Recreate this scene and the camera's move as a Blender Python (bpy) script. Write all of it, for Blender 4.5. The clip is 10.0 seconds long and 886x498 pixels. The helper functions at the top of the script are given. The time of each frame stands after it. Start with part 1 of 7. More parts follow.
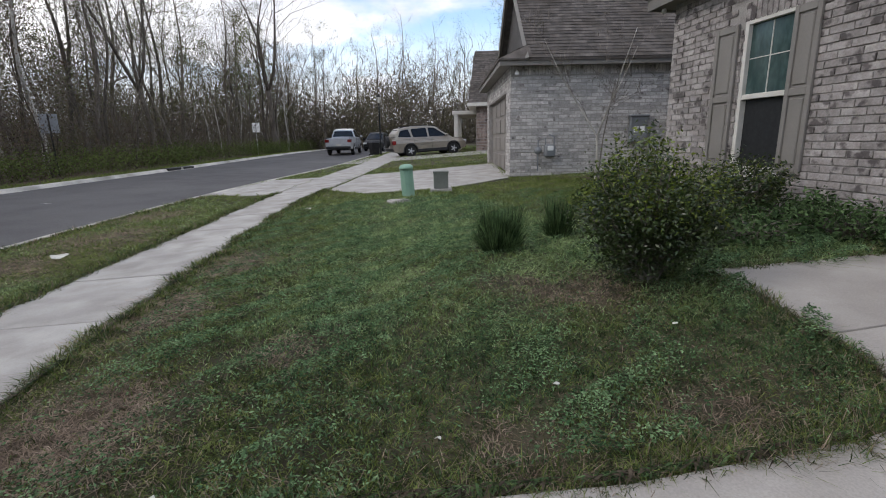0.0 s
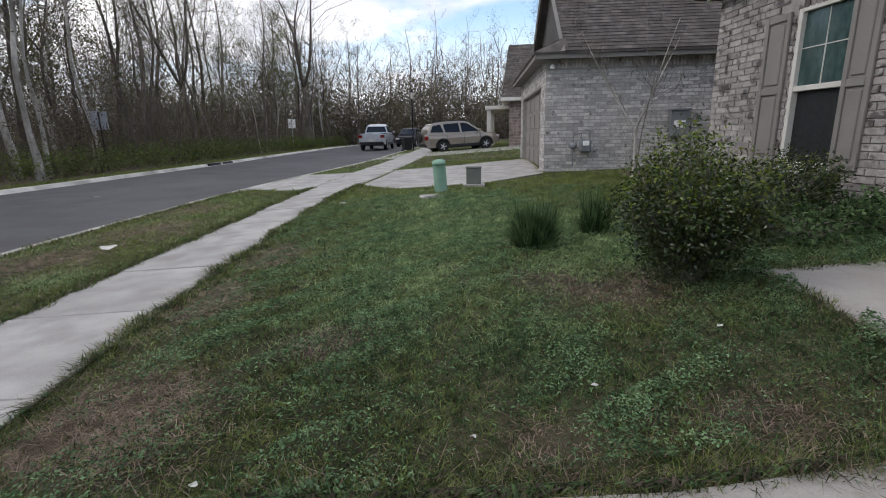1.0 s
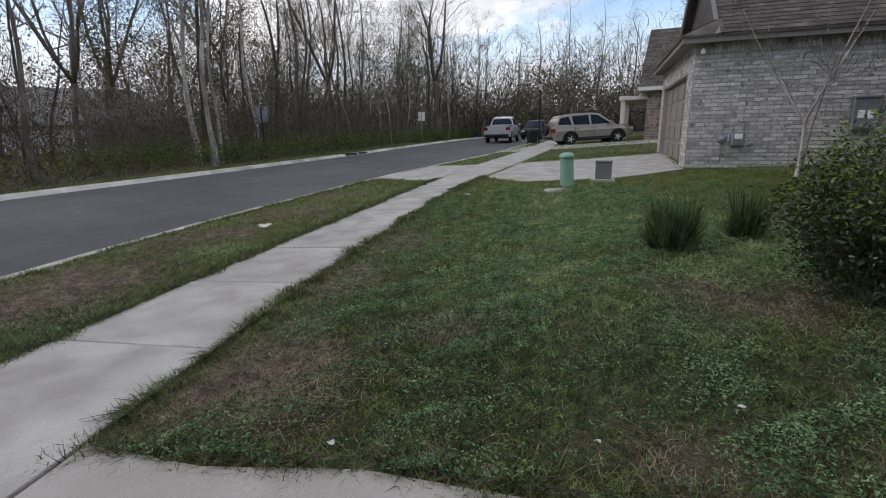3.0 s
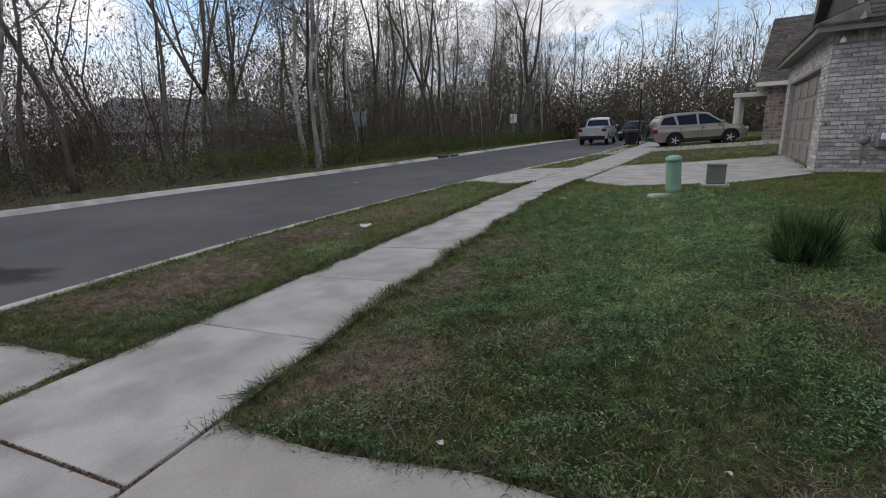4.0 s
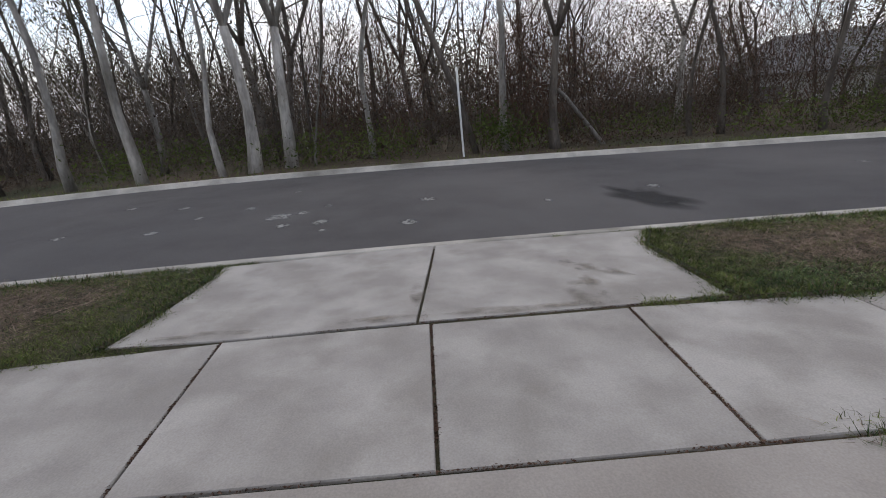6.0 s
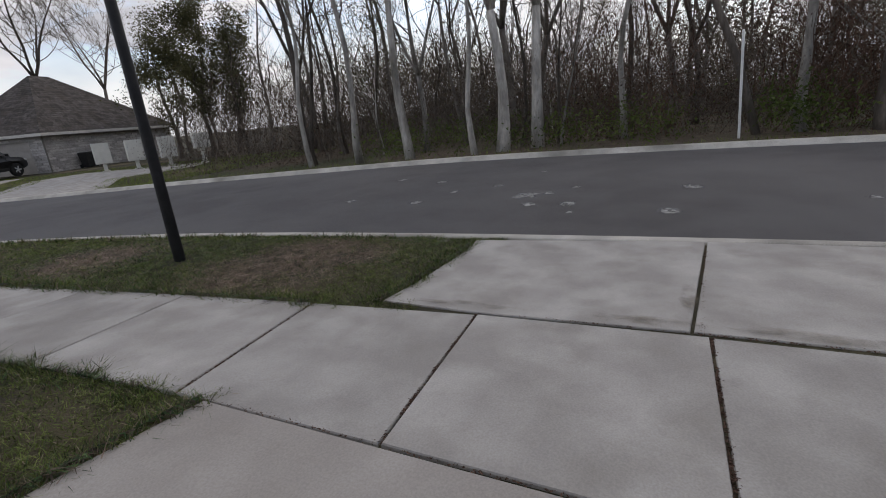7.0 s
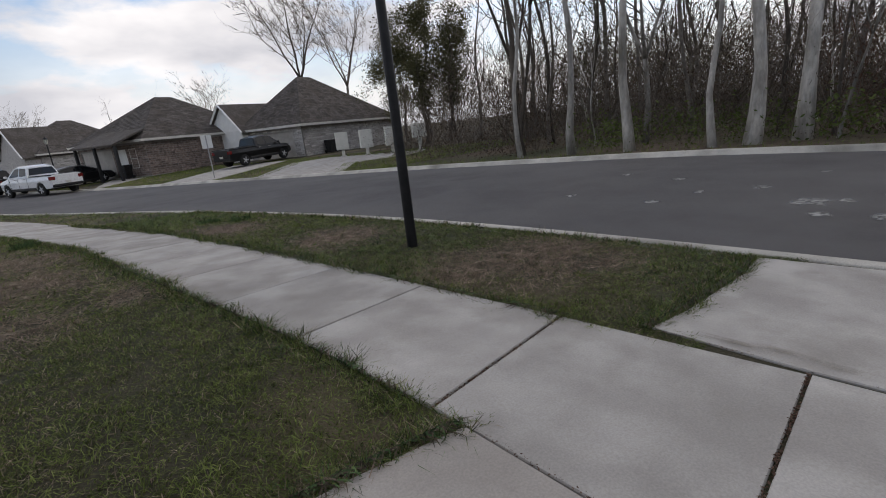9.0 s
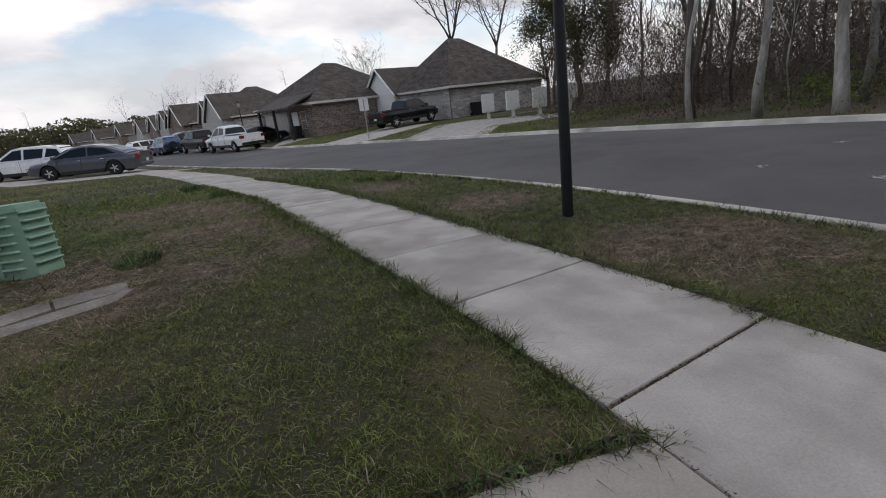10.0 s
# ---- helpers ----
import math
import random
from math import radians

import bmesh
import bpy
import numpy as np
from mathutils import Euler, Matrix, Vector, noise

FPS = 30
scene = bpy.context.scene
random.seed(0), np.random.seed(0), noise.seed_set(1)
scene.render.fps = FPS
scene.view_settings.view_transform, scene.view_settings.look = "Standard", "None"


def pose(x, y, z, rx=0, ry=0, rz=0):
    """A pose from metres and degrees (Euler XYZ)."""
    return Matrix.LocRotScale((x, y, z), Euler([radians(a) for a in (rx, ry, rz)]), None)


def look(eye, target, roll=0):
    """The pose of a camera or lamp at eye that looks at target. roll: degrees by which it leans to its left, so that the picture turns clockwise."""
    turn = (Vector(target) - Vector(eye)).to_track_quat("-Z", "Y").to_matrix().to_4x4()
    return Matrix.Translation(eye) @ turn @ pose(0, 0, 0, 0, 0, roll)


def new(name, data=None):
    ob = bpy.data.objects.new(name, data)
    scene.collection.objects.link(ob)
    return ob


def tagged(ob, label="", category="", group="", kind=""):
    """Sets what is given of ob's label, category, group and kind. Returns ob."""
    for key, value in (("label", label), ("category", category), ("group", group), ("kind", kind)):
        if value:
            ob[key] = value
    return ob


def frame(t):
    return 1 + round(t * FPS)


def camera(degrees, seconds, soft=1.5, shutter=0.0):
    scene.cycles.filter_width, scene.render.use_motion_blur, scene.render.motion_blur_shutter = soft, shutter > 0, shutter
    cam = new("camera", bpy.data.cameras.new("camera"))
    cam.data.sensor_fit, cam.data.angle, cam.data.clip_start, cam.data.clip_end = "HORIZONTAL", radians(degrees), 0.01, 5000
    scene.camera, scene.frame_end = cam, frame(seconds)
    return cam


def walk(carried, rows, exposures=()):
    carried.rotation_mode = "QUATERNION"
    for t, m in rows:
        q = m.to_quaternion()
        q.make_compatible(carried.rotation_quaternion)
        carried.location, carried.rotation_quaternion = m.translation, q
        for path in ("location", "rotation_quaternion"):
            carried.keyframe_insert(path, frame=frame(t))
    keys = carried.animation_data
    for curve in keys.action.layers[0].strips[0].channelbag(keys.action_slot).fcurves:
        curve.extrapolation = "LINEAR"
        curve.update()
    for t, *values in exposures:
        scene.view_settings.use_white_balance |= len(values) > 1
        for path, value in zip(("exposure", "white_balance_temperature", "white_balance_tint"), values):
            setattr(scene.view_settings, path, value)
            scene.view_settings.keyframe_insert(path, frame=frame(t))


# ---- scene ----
cam = camera(86.8, 10.0, soft=1.0)
METRES, EYE, TILT, LEAN, TURN = 1.788, 1.08, 0.6, -2.84, -8.0
ROWS = [
    (0.0, 0.0, 0.0, 0.0, -0.96, -13.68, 3.93),
    (0.5, -0.0104, 0.009, -0.0007, 0.27, -13.84, 3.96),
    (1.0, -0.0141, 0.0117, -0.0012, 2.85, -13.95, 4.1),
    (1.5, -0.0198, 0.0079, -0.0023, 7.7, -14.08, 4.21),
    (2.0, -0.0234, 0.0078, -0.0022, 12.66, -14.17, 4.04),
    (2.5, -0.028, 0.0094, -0.0056, 15.45, -13.99, 3.9),
    (4.0, -0.1003, -0.0145, 0.0071, 28.28, -12.7, 4.43),
    (4.5, -0.1382, -0.0279, 0.01, 40.6, -12.24, 4.46),
    (5.0, -0.1983, -0.0473, 0.006, 58.21, -12.3, 4.02),
    (5.5, -0.2297, -0.071, 0.0029, 78.12, -12.97, 3.82),
    (6.0, -0.2561, -0.1216, -0.0051, 95.41, -13.61, 4.04),
    (7.5, -0.3289, -0.346, -0.0166, 132.38, -13.52, 4.13),
    (8.0, -0.3161, -0.437, -0.0119, 137.14, -13.01, 4.3),
    (8.5, -0.3064, -0.5285, -0.0137, 141.93, -12.63, 4.12),
    (9.0, -0.3437, -0.6212, -0.0119, 146.89, -13.25, 3.81),
    (9.5, -0.3508, -0.697, -0.0209, 153.56, -14.59, 3.77),
    (10.0, -0.3205, -0.7786, -0.0273, 163.8, -16.35, 4.0),
]
walk(cam, [(t, pose(0, 0, EYE, TILT, LEAN, TURN) @ pose(METRES * x, METRES * y, METRES * z, 90 + pitch, roll, yaw)) for t, x, y, z, yaw, pitch, roll in ROWS],
     [(0.0, 0.44, 6600, 12), (2.5, 0.28, 6600, 12), (4.5, -0.02, 6550, 12), (5.5, 0.05, 6700, 14), (7.5, -0.31, 6800, 14), (10.0, -0.16, 6800, 13)])

# ---- world, sun, exposure ----
SUN_EL, SUN_AZ = 38.0, 262.0
world = bpy.data.worlds.new("sky")
scene.world = world
world.use_nodes = True
wn, wl = world.node_tree.nodes, world.node_tree.links
wn.clear()
w_out = wn.new("ShaderNodeOutputWorld")
w_bg = wn.new("ShaderNodeBackground")
w_bg.inputs[1].default_value = 0.11
w_sky = wn.new("ShaderNodeTexSky")
w_sky.sky_type = "NISHITA"
w_sky.sun_disc = False
w_sky.sun_elevation, w_sky.sun_rotation = radians(SUN_EL), radians(SUN_AZ)
w_co = wn.new("ShaderNodeTexCoord")
w_map = wn.new("ShaderNodeMapping")
w_map.inputs["Scale"].default_value = (1.0, 1.0, 2.6)
w_map.inputs["Location"].default_value = (0.35, 0.1, 0.2)
w_noise = wn.new("ShaderNodeTexNoise")
w_noise.inputs["Scale"].default_value = 2.3
w_noise.inputs["Detail"].default_value = 10.0
w_noise.inputs["Roughness"].default_value = 0.55
w_ramp = wn.new("ShaderNodeValToRGB")
w_ramp.color_ramp.elements[0].position, w_ramp.color_ramp.elements[1].position = 0.44, 0.53
w_noise2 = wn.new("ShaderNodeTexNoise")
w_noise2.inputs["Scale"].default_value = 3.4
w_noise2.inputs["Detail"].default_value = 5.0
w_ramp2 = wn.new("ShaderNodeValToRGB")
w_ramp2.color_ramp.elements[0].position, w_ramp2.color_ramp.elements[1].position = 0.35, 0.68
w_ramp2.color_ramp.elements[0].color = (6.2, 6.5, 7.2, 1)
w_ramp2.color_ramp.elements[1].color = (11.8, 11.9, 12.1, 1)
w_mix = wn.new("ShaderNodeMixRGB")
wl.new(w_co.outputs["Generated"], w_map.inputs[0])
wl.new(w_map.outputs[0], w_noise.inputs["Vector"])
wl.new(w_map.outputs[0], w_noise2.inputs["Vector"])
wl.new(w_noise.outputs[0], w_ramp.inputs[0])
wl.new(w_noise2.outputs[0], w_ramp2.inputs[0])
w_sep = wn.new("ShaderNodeSeparateXYZ")
w_low = wn.new("ShaderNodeMapRange")
w_low.inputs["From Min"].default_value, w_low.inputs["From Max"].default_value = 0.04, 0.22
w_low.inputs["To Min"].default_value, w_low.inputs["To Max"].default_value = 1.0, 0.0
w_max = wn.new("ShaderNodeMath")
w_max.operation = "MAXIMUM"
wl.new(w_co.outputs["Generated"], w_sep.inputs[0])
wl.new(w_sep.outputs[2], w_low.inputs[0])
wl.new(w_low.outputs[0], w_max.inputs[0])
wl.new(w_ramp.outputs[0], w_max.inputs[1])
wl.new(w_max.outputs[0], w_mix.inputs[0])
w_gain = wn.new("ShaderNodeMixRGB")
w_gain.blend_type = "MULTIPLY"
w_gain.inputs[0].default_value = 1.0
w_gain.inputs[2].default_value = (1.68, 1.74, 1.8, 1)
wl.new(w_sky.outputs[0], w_gain.inputs[1])
wl.new(w_gain.outputs[0], w_mix.inputs[1])
wl.new(w_ramp2.outputs[0], w_mix.inputs[2])
wl.new(w_mix.outputs[0], w_bg.inputs[0])
wl.new(w_bg.outputs[0], w_out.inputs[0])

sun_data = bpy.data.lights.new("sun", "SUN")
sun_data.energy, sun_data.angle, sun_data.color = 0.6, radians(14), (1.0, 0.95, 0.88)
sun = new("sun", sun_data)
s_az = radians(SUN_AZ)
sun.matrix_world = look((0, 0, 30), (-30 * math.sin(s_az) * math.cos(radians(SUN_EL)), -30 * math.cos(s_az) * math.cos(radians(SUN_EL)), 30 - 30 * math.sin(radians(SUN_EL))))

# ---- materials ----


def mat(name, c1, c2, scale=4.0, rough=0.85, bump=0.2, fine=60.0, metal=0.0, c3=None, big=0.6, spec=0.3, per=0.0, stretch=(1, 1, 1), dist=0.01, detail=5.0, island=0.0, edge=(0.45, 0.7), grit=0.18):
    """Two-scale procedural surface: c1 to c2 by a middling noise, c3 in wide stains, fine relief, and a chance shift per object."""
    m = bpy.data.materials.new(name)
    m.use_nodes = True
    n, l = m.node_tree.nodes, m.node_tree.links
    b = n["Principled BSDF"]
    b.inputs["Roughness"].default_value = rough
    b.inputs["Metallic"].default_value = metal
    b.inputs["Specular IOR Level"].default_value = spec
    co = n.new("ShaderNodeTexCoord")
    mp = n.new("ShaderNodeMapping")
    mp.inputs["Scale"].default_value = stretch
    l.new(co.outputs["Object"], mp.inputs[0])
    if per:
        sc = n.new("ShaderNodeVectorMath")
        sc.operation = "SCALE"
        sc.inputs[0].default_value = (37.0, 53.0, 71.0)
        l.new(n.new("ShaderNodeObjectInfo").outputs["Random"], sc.inputs["Scale"])
        l.new(sc.outputs[0], mp.inputs["Location"])
    n1 = n.new("ShaderNodeTexNoise")
    n1.inputs["Scale"].default_value, n1.inputs["Detail"].default_value = scale, detail
    l.new(mp.outputs[0], n1.inputs["Vector"])
    r1 = n.new("ShaderNodeValToRGB")
    r1.color_ramp.elements[0].position, r1.color_ramp.elements[1].position = 0.36, 0.66
    r1.color_ramp.elements[0].color, r1.color_ramp.elements[1].color = (*c1, 1), (*c2, 1)
    l.new(n1.outputs[0], r1.inputs[0])
    last = r1.outputs[0]
    nf = n.new("ShaderNodeTexNoise")
    nf.inputs["Scale"].default_value, nf.inputs["Detail"].default_value = fine, 3.0
    l.new(mp.outputs[0], nf.inputs["Vector"])
    if c3:
        n2 = n.new("ShaderNodeTexNoise")
        n2.inputs["Scale"].default_value, n2.inputs["Detail"].default_value = big, 4.0
        l.new(mp.outputs[0], n2.inputs["Vector"])
        r2 = n.new("ShaderNodeValToRGB")
        r2.color_ramp.elements[0].position, r2.color_ramp.elements[1].position = edge
        l.new(n2.outputs[0], r2.inputs[0])
        mx = n.new("ShaderNodeMixRGB")
        mx.inputs[2].default_value = (*c3, 1)
        l.new(r2.outputs[0], mx.inputs[0])
        l.new(last, mx.inputs[1])
        last = mx.outputs[0]
    hv = n.new("ShaderNodeHueSaturation")
    l.new(last, hv.inputs["Color"])
    mr = n.new("ShaderNodeMapRange")
    mr.inputs["From Min"].default_value, mr.inputs["From Max"].default_value = 0.3, 0.7
    mr.inputs["To Min"].default_value, mr.inputs["To Max"].default_value = 1 - grit, 1 + grit
    l.new(nf.outputs[0], mr.inputs[0])
    val = mr.outputs[0]
    if per or island:
        src = n.new("ShaderNodeObjectInfo").outputs["Random"] if per else n.new("ShaderNodeNewGeometry").outputs["Random Per Island"]
        p = per or island
        m2 = n.new("ShaderNodeMapRange")
        m2.inputs["To Min"].default_value, m2.inputs["To Max"].default_value = 1 - p, 1 + p
        l.new(src, m2.inputs[0])
        mu = n.new("ShaderNodeMath")
        mu.operation = "MULTIPLY"
        l.new(val, mu.inputs[0])
        l.new(m2.outputs[0], mu.inputs[1])
        val = mu.outputs[0]
    l.new(val, hv.inputs["Value"])
    l.new(hv.outputs[0], b.inputs["Base Color"])
    if bump:
        bp = n.new("ShaderNodeBump")
        bp.inputs["Strength"].default_value, bp.inputs["Distance"].default_value = bump, dist
        l.new(nf.outputs[0], bp.inputs["Height"])
        l.new(bp.outputs[0], b.inputs["Normal"])
    return m


def leaf_mat(name, c1, c2, rough=0.6, spec=0.1, scale=1.5, through_light=0.3, island=0.35):
    """Foliage: colour by place and leaf, with light coming through."""
    m = mat(name, c1, c2, scale, rough, 0.0, 20.0, spec=spec, island=island)
    n, l = m.node_tree.nodes, m.node_tree.links
    out, b = n["Material Output"], n["Principled BSDF"]
    tr = n.new("ShaderNodeBsdfTranslucent")
    src = b.inputs["Base Color"].links[0].from_socket
    l.new(src, tr.inputs[0])
    ms = n.new("ShaderNodeMixShader")
    ms.inputs[0].default_value = through_light
    l.new(b.outputs[0], ms.inputs[1])
    l.new(tr.outputs[0], ms.inputs[2])
    l.new(ms.outputs[0], out.inputs[0])
    return m


def glass_mat(name, tint, rough=0.03):
    """Dark window glass: glossy over a deep tint."""
    m = bpy.data.materials.new(name)
    m.use_nodes = True
    b = m.node_tree.nodes["Principled BSDF"]
    b.inputs["Base Color"].default_value = (*tint, 1)
    b.inputs["Roughness"].default_value = rough
    b.inputs["Specular IOR Level"].default_value = 0.35
    return m


ASPHALT = mat("asphalt", (0.068, 0.065, 0.066), (0.090, 0.087, 0.088), 1.3, 0.8, 0.5, 150.0, c3=(0.108, 0.104, 0.103), big=0.25, dist=0.006)
PATCH = mat("asphalt_repair", (0.030, 0.030, 0.031), (0.042, 0.042, 0.043), 3.0, 0.92, 0.5, 150.0)
SPLAT = mat("pale_spill", (0.26, 0.26, 0.25), (0.38, 0.38, 0.36), 12.0, 0.9, 0.2, 90.0)
CONCRETE = mat("concrete", (0.302, 0.284, 0.262), (0.424, 0.405, 0.376), 2.3, 0.9, 0.3, 120.0, c3=(0.25, 0.232, 0.208), big=2.6, per=0.06, dist=0.003, edge=(0.5, 0.8), grit=0.10, detail=9.0)
CONCRETE_WARM = mat("concrete_warm", (0.305, 0.279, 0.252), (0.385, 0.358, 0.327), 2.0, 0.9, 0.3, 120.0, c3=(0.265, 0.24, 0.212), big=1.6, per=0.03, dist=0.003, edge=(0.5, 0.8), grit=0.10, detail=9.0)
CURB = mat("curb_concrete", (0.462, 0.436, 0.389), (0.588, 0.562, 0.504), 3.0, 0.9, 0.3, 90.0, c3=(0.24, 0.23, 0.2), big=0.9)
STAIN = mat("rust_stain", (0.15, 0.12, 0.085), (0.22, 0.19, 0.15), 5.0, 0.9, 0.0, 90.0)
SOIL = mat("lawn_soil", (0.048, 0.042, 0.025), (0.034, 0.037, 0.017), 2.0, 0.95, 0.8, 70.0, c3=(0.15, 0.115, 0.07), big=0.45, dist=0.02)
WOODFLOOR = mat("leaf_litter", (0.075, 0.055, 0.036), (0.12, 0.09, 0.06), 2.5, 0.95, 0.9, 25.0, c3=(0.05, 0.06, 0.024), big=0.2, dist=0.04)
GRASS = leaf_mat("grass_green", (0.058, 0.081, 0.019), (0.168, 0.197, 0.061), scale=9.0, island=0.75)
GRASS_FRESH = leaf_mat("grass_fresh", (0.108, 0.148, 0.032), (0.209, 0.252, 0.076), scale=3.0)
GRASS_MINT = leaf_mat("grass_mint", (0.147, 0.221, 0.089), (0.378, 0.483, 0.231), scale=6.0, island=0.5)
GRASS_DEEP = leaf_mat("grass_deep", (0.034, 0.064, 0.024), (0.105, 0.160, 0.067), scale=9.0, island=0.75)
GRASS_DEAD = leaf_mat("grass_dead", (0.165, 0.122, 0.09), (0.35, 0.27, 0.21), scale=9.0, island=0.5)
GRASS_DRY = leaf_mat("grass_dry", (0.162, 0.123, 0.085), (0.323, 0.264, 0.196), scale=8.0, island=0.5)
CLOVER = leaf_mat("weed_leaf", (0.059, 0.112, 0.050), (0.189, 0.287, 0.143), scale=7.0, island=0.75)
BUSH = leaf_mat("bush_leaf", (0.018, 0.035, 0.008), (0.045, 0.069, 0.016), rough=0.35, spec=0.5, scale=3.0, through_light=0.2, island=0.5)
BUSH_NEW = leaf_mat("bush_new_leaf", (0.11, 0.15, 0.02), (0.17, 0.20, 0.035), rough=0.4, spec=0.4)
IVY = leaf_mat("spring_leaf", (0.075, 0.105, 0.028), (0.13, 0.16, 0.05), scale=0.6)
BRUSHLEAF = leaf_mat("withered_brush", (0.060, 0.042, 0.032), (0.125, 0.092, 0.070), scale=0.7, island=0.5)
BROWSE = leaf_mat("winter_thicket", (0.098, 0.084, 0.060), (0.178, 0.155, 0.115), scale=0.4)
EVERGREEN = leaf_mat("evergreen_leaf", (0.064, 0.065, 0.031), (0.128, 0.123, 0.060), scale=0.5)
DEADLEAF = leaf_mat("dead_leaf", (0.079, 0.049, 0.032), (0.128, 0.083, 0.056), scale=0.5)
RUNNER = leaf_mat("grass_runner", (0.05, 0.04, 0.028), (0.12, 0.095, 0.07), scale=8.0, island=0.5)
VINE_LEAF = leaf_mat("vine_leaf", (0.07, 0.04, 0.03), (0.13, 0.078, 0.058), scale=0.8)
BARK = mat("bark_grey", (0.25, 0.232, 0.208), (0.48, 0.455, 0.415), 3.0, 0.95, 0.9, 16.0, c3=(0.13, 0.12, 0.10), big=1.2, stretch=(1, 1, 0.35), dist=0.03, per=0.3)
STONE = mat("field_stone", (0.16, 0.143, 0.125), (0.26, 0.238, 0.212), 5.0, 0.95, 0.8, 40.0, c3=(0.11, 0.095, 0.075), big=2.0, dist=0.01)
BARK_DARK = mat("bark_dark", (0.070, 0.059, 0.050), (0.141, 0.122, 0.102), 3.0, 0.95, 0.9, 16.0, stretch=(1, 1, 0.3), dist=0.03, per=0.3)
TWIG = mat("twig", (0.106, 0.092, 0.079), (0.205, 0.182, 0.158), 2.0, 0.95, 0.0, 10.0, per=0.25)
BRUSH = mat("brush_stem", (0.069, 0.055, 0.044), (0.165, 0.138, 0.114), 0.7, 0.95, 0.0, 10.0, island=0.4)
VINE = mat("vine_stem", (0.085, 0.05, 0.036), (0.14, 0.085, 0.06), 0.7, 0.95, 0.0, 10.0, island=0.3)
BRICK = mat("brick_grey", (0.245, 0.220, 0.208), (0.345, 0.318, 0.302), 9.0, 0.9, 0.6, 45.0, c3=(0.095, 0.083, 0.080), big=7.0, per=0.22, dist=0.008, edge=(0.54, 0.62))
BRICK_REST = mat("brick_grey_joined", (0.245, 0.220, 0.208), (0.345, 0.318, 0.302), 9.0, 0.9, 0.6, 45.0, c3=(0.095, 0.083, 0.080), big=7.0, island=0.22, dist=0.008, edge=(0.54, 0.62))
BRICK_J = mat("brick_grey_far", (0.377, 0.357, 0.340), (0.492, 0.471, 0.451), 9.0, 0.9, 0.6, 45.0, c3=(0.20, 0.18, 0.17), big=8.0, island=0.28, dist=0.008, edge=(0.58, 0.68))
BRICK_RED = mat("brick_brown", (0.17, 0.125, 0.105), (0.30, 0.24, 0.21), 6.0, 0.9, 0.5, 40.0, c3=(0.10, 0.08, 0.07), big=4.0, island=0.3)
MORTAR = mat("mortar", (0.27, 0.252, 0.236), (0.34, 0.322, 0.30), 8.0, 0.95, 0.5, 80.0)
SHINGLE = mat("shingle", (0.066, 0.058, 0.053), (0.115, 0.102, 0.092), 6.0, 0.95, 0.6, 90.0, c3=(0.064, 0.054, 0.046), big=1.0, island=0.28)
SIDING = mat("dark_siding", (0.05, 0.045, 0.042), (0.07, 0.064, 0.06), 2.0, 0.7, 0.05, 40.0)
TRIM = mat("taupe_trim", (0.15, 0.14, 0.125), (0.18, 0.168, 0.15), 2.0, 0.6, 0.05, 40.0, grit=0.04)
SHUTTER = mat("shutter_paint", (0.185, 0.172, 0.155), (0.215, 0.20, 0.182), 2.0, 0.55, 0.05, 40.0, grit=0.04)
WHITE = mat("white_paint", (0.74, 0.74, 0.72), (0.82, 0.82, 0.80), 2.0, 0.6, 0.05, 30.0, per=0.05, grit=0.04)
VINYL = mat("window_vinyl", (0.52, 0.50, 0.45), (0.60, 0.58, 0.53), 2.0, 0.5, 0.03, 30.0, grit=0.04)
DOORPAINT = mat("garage_door_paint", (0.20, 0.18, 0.165), (0.235, 0.215, 0.195), 2.0, 0.6, 0.05, 40.0, grit=0.04)
DOOR_PALE = mat("garage_door_pale", (0.38, 0.35, 0.32), (0.45, 0.42, 0.38), 2.0, 0.6, 0.05, 40.0, grit=0.04)
GLASS = glass_mat("window_glass", (0.010, 0.018, 0.018))
# glossy pane; upright green streaks paint the reflected trees into its colour
PANE_REFLECT = mat("pane_tree_reflection", (0.022, 0.048, 0.046), (0.055, 0.095, 0.09), 9.0, 0.06, 0.0, 30.0, stretch=(1, 8, 0.4), spec=0.7)
SCREEN = mat("insect_screen", (0.012, 0.013, 0.014), (0.02, 0.021, 0.022), 20.0, 0.5, 0.1, 120.0)
CARGLASS = glass_mat("car_glass", (0.008, 0.009, 0.01), 0.05)
TYRE = mat("tyre", (0.012, 0.012, 0.012), (0.022, 0.022, 0.022), 6.0, 0.85, 0.2, 40.0)
RIM = mat("alloy", (0.42, 0.42, 0.43), (0.52, 0.52, 0.53), 4.0, 0.45, 0.0, 30.0, metal=0.3)
CHROME = mat("chrome", (0.6, 0.6, 0.6), (0.7, 0.7, 0.7), 4.0, 0.15, 0.0, 30.0, metal=1.0)
BLACK = mat("black_plastic", (0.012, 0.012, 0.013), (0.022, 0.022, 0.023), 4.0, 0.5, 0.1, 40.0)
BLACK_METAL = mat("black_post_paint", (0.008, 0.008, 0.009), (0.016, 0.016, 0.017), 4.0, 0.5, 0.15, 25.0, spec=0.25)
TAIL = mat("tail_lamp", (0.13, 0.008, 0.008), (0.19, 0.012, 0.012), 4.0, 0.2, 0.0, 30.0, spec=0.6)
HEADLAMP = mat("head_lamp", (0.5, 0.5, 0.5), (0.65, 0.65, 0.65), 4.0, 0.15, 0.0, 30.0, spec=0.6)
PEDESTAL = mat("utility_green", (0.203, 0.343, 0.259), (0.259, 0.406, 0.315), 3.0, 0.6, 0.1, 40.0, grit=0.04)
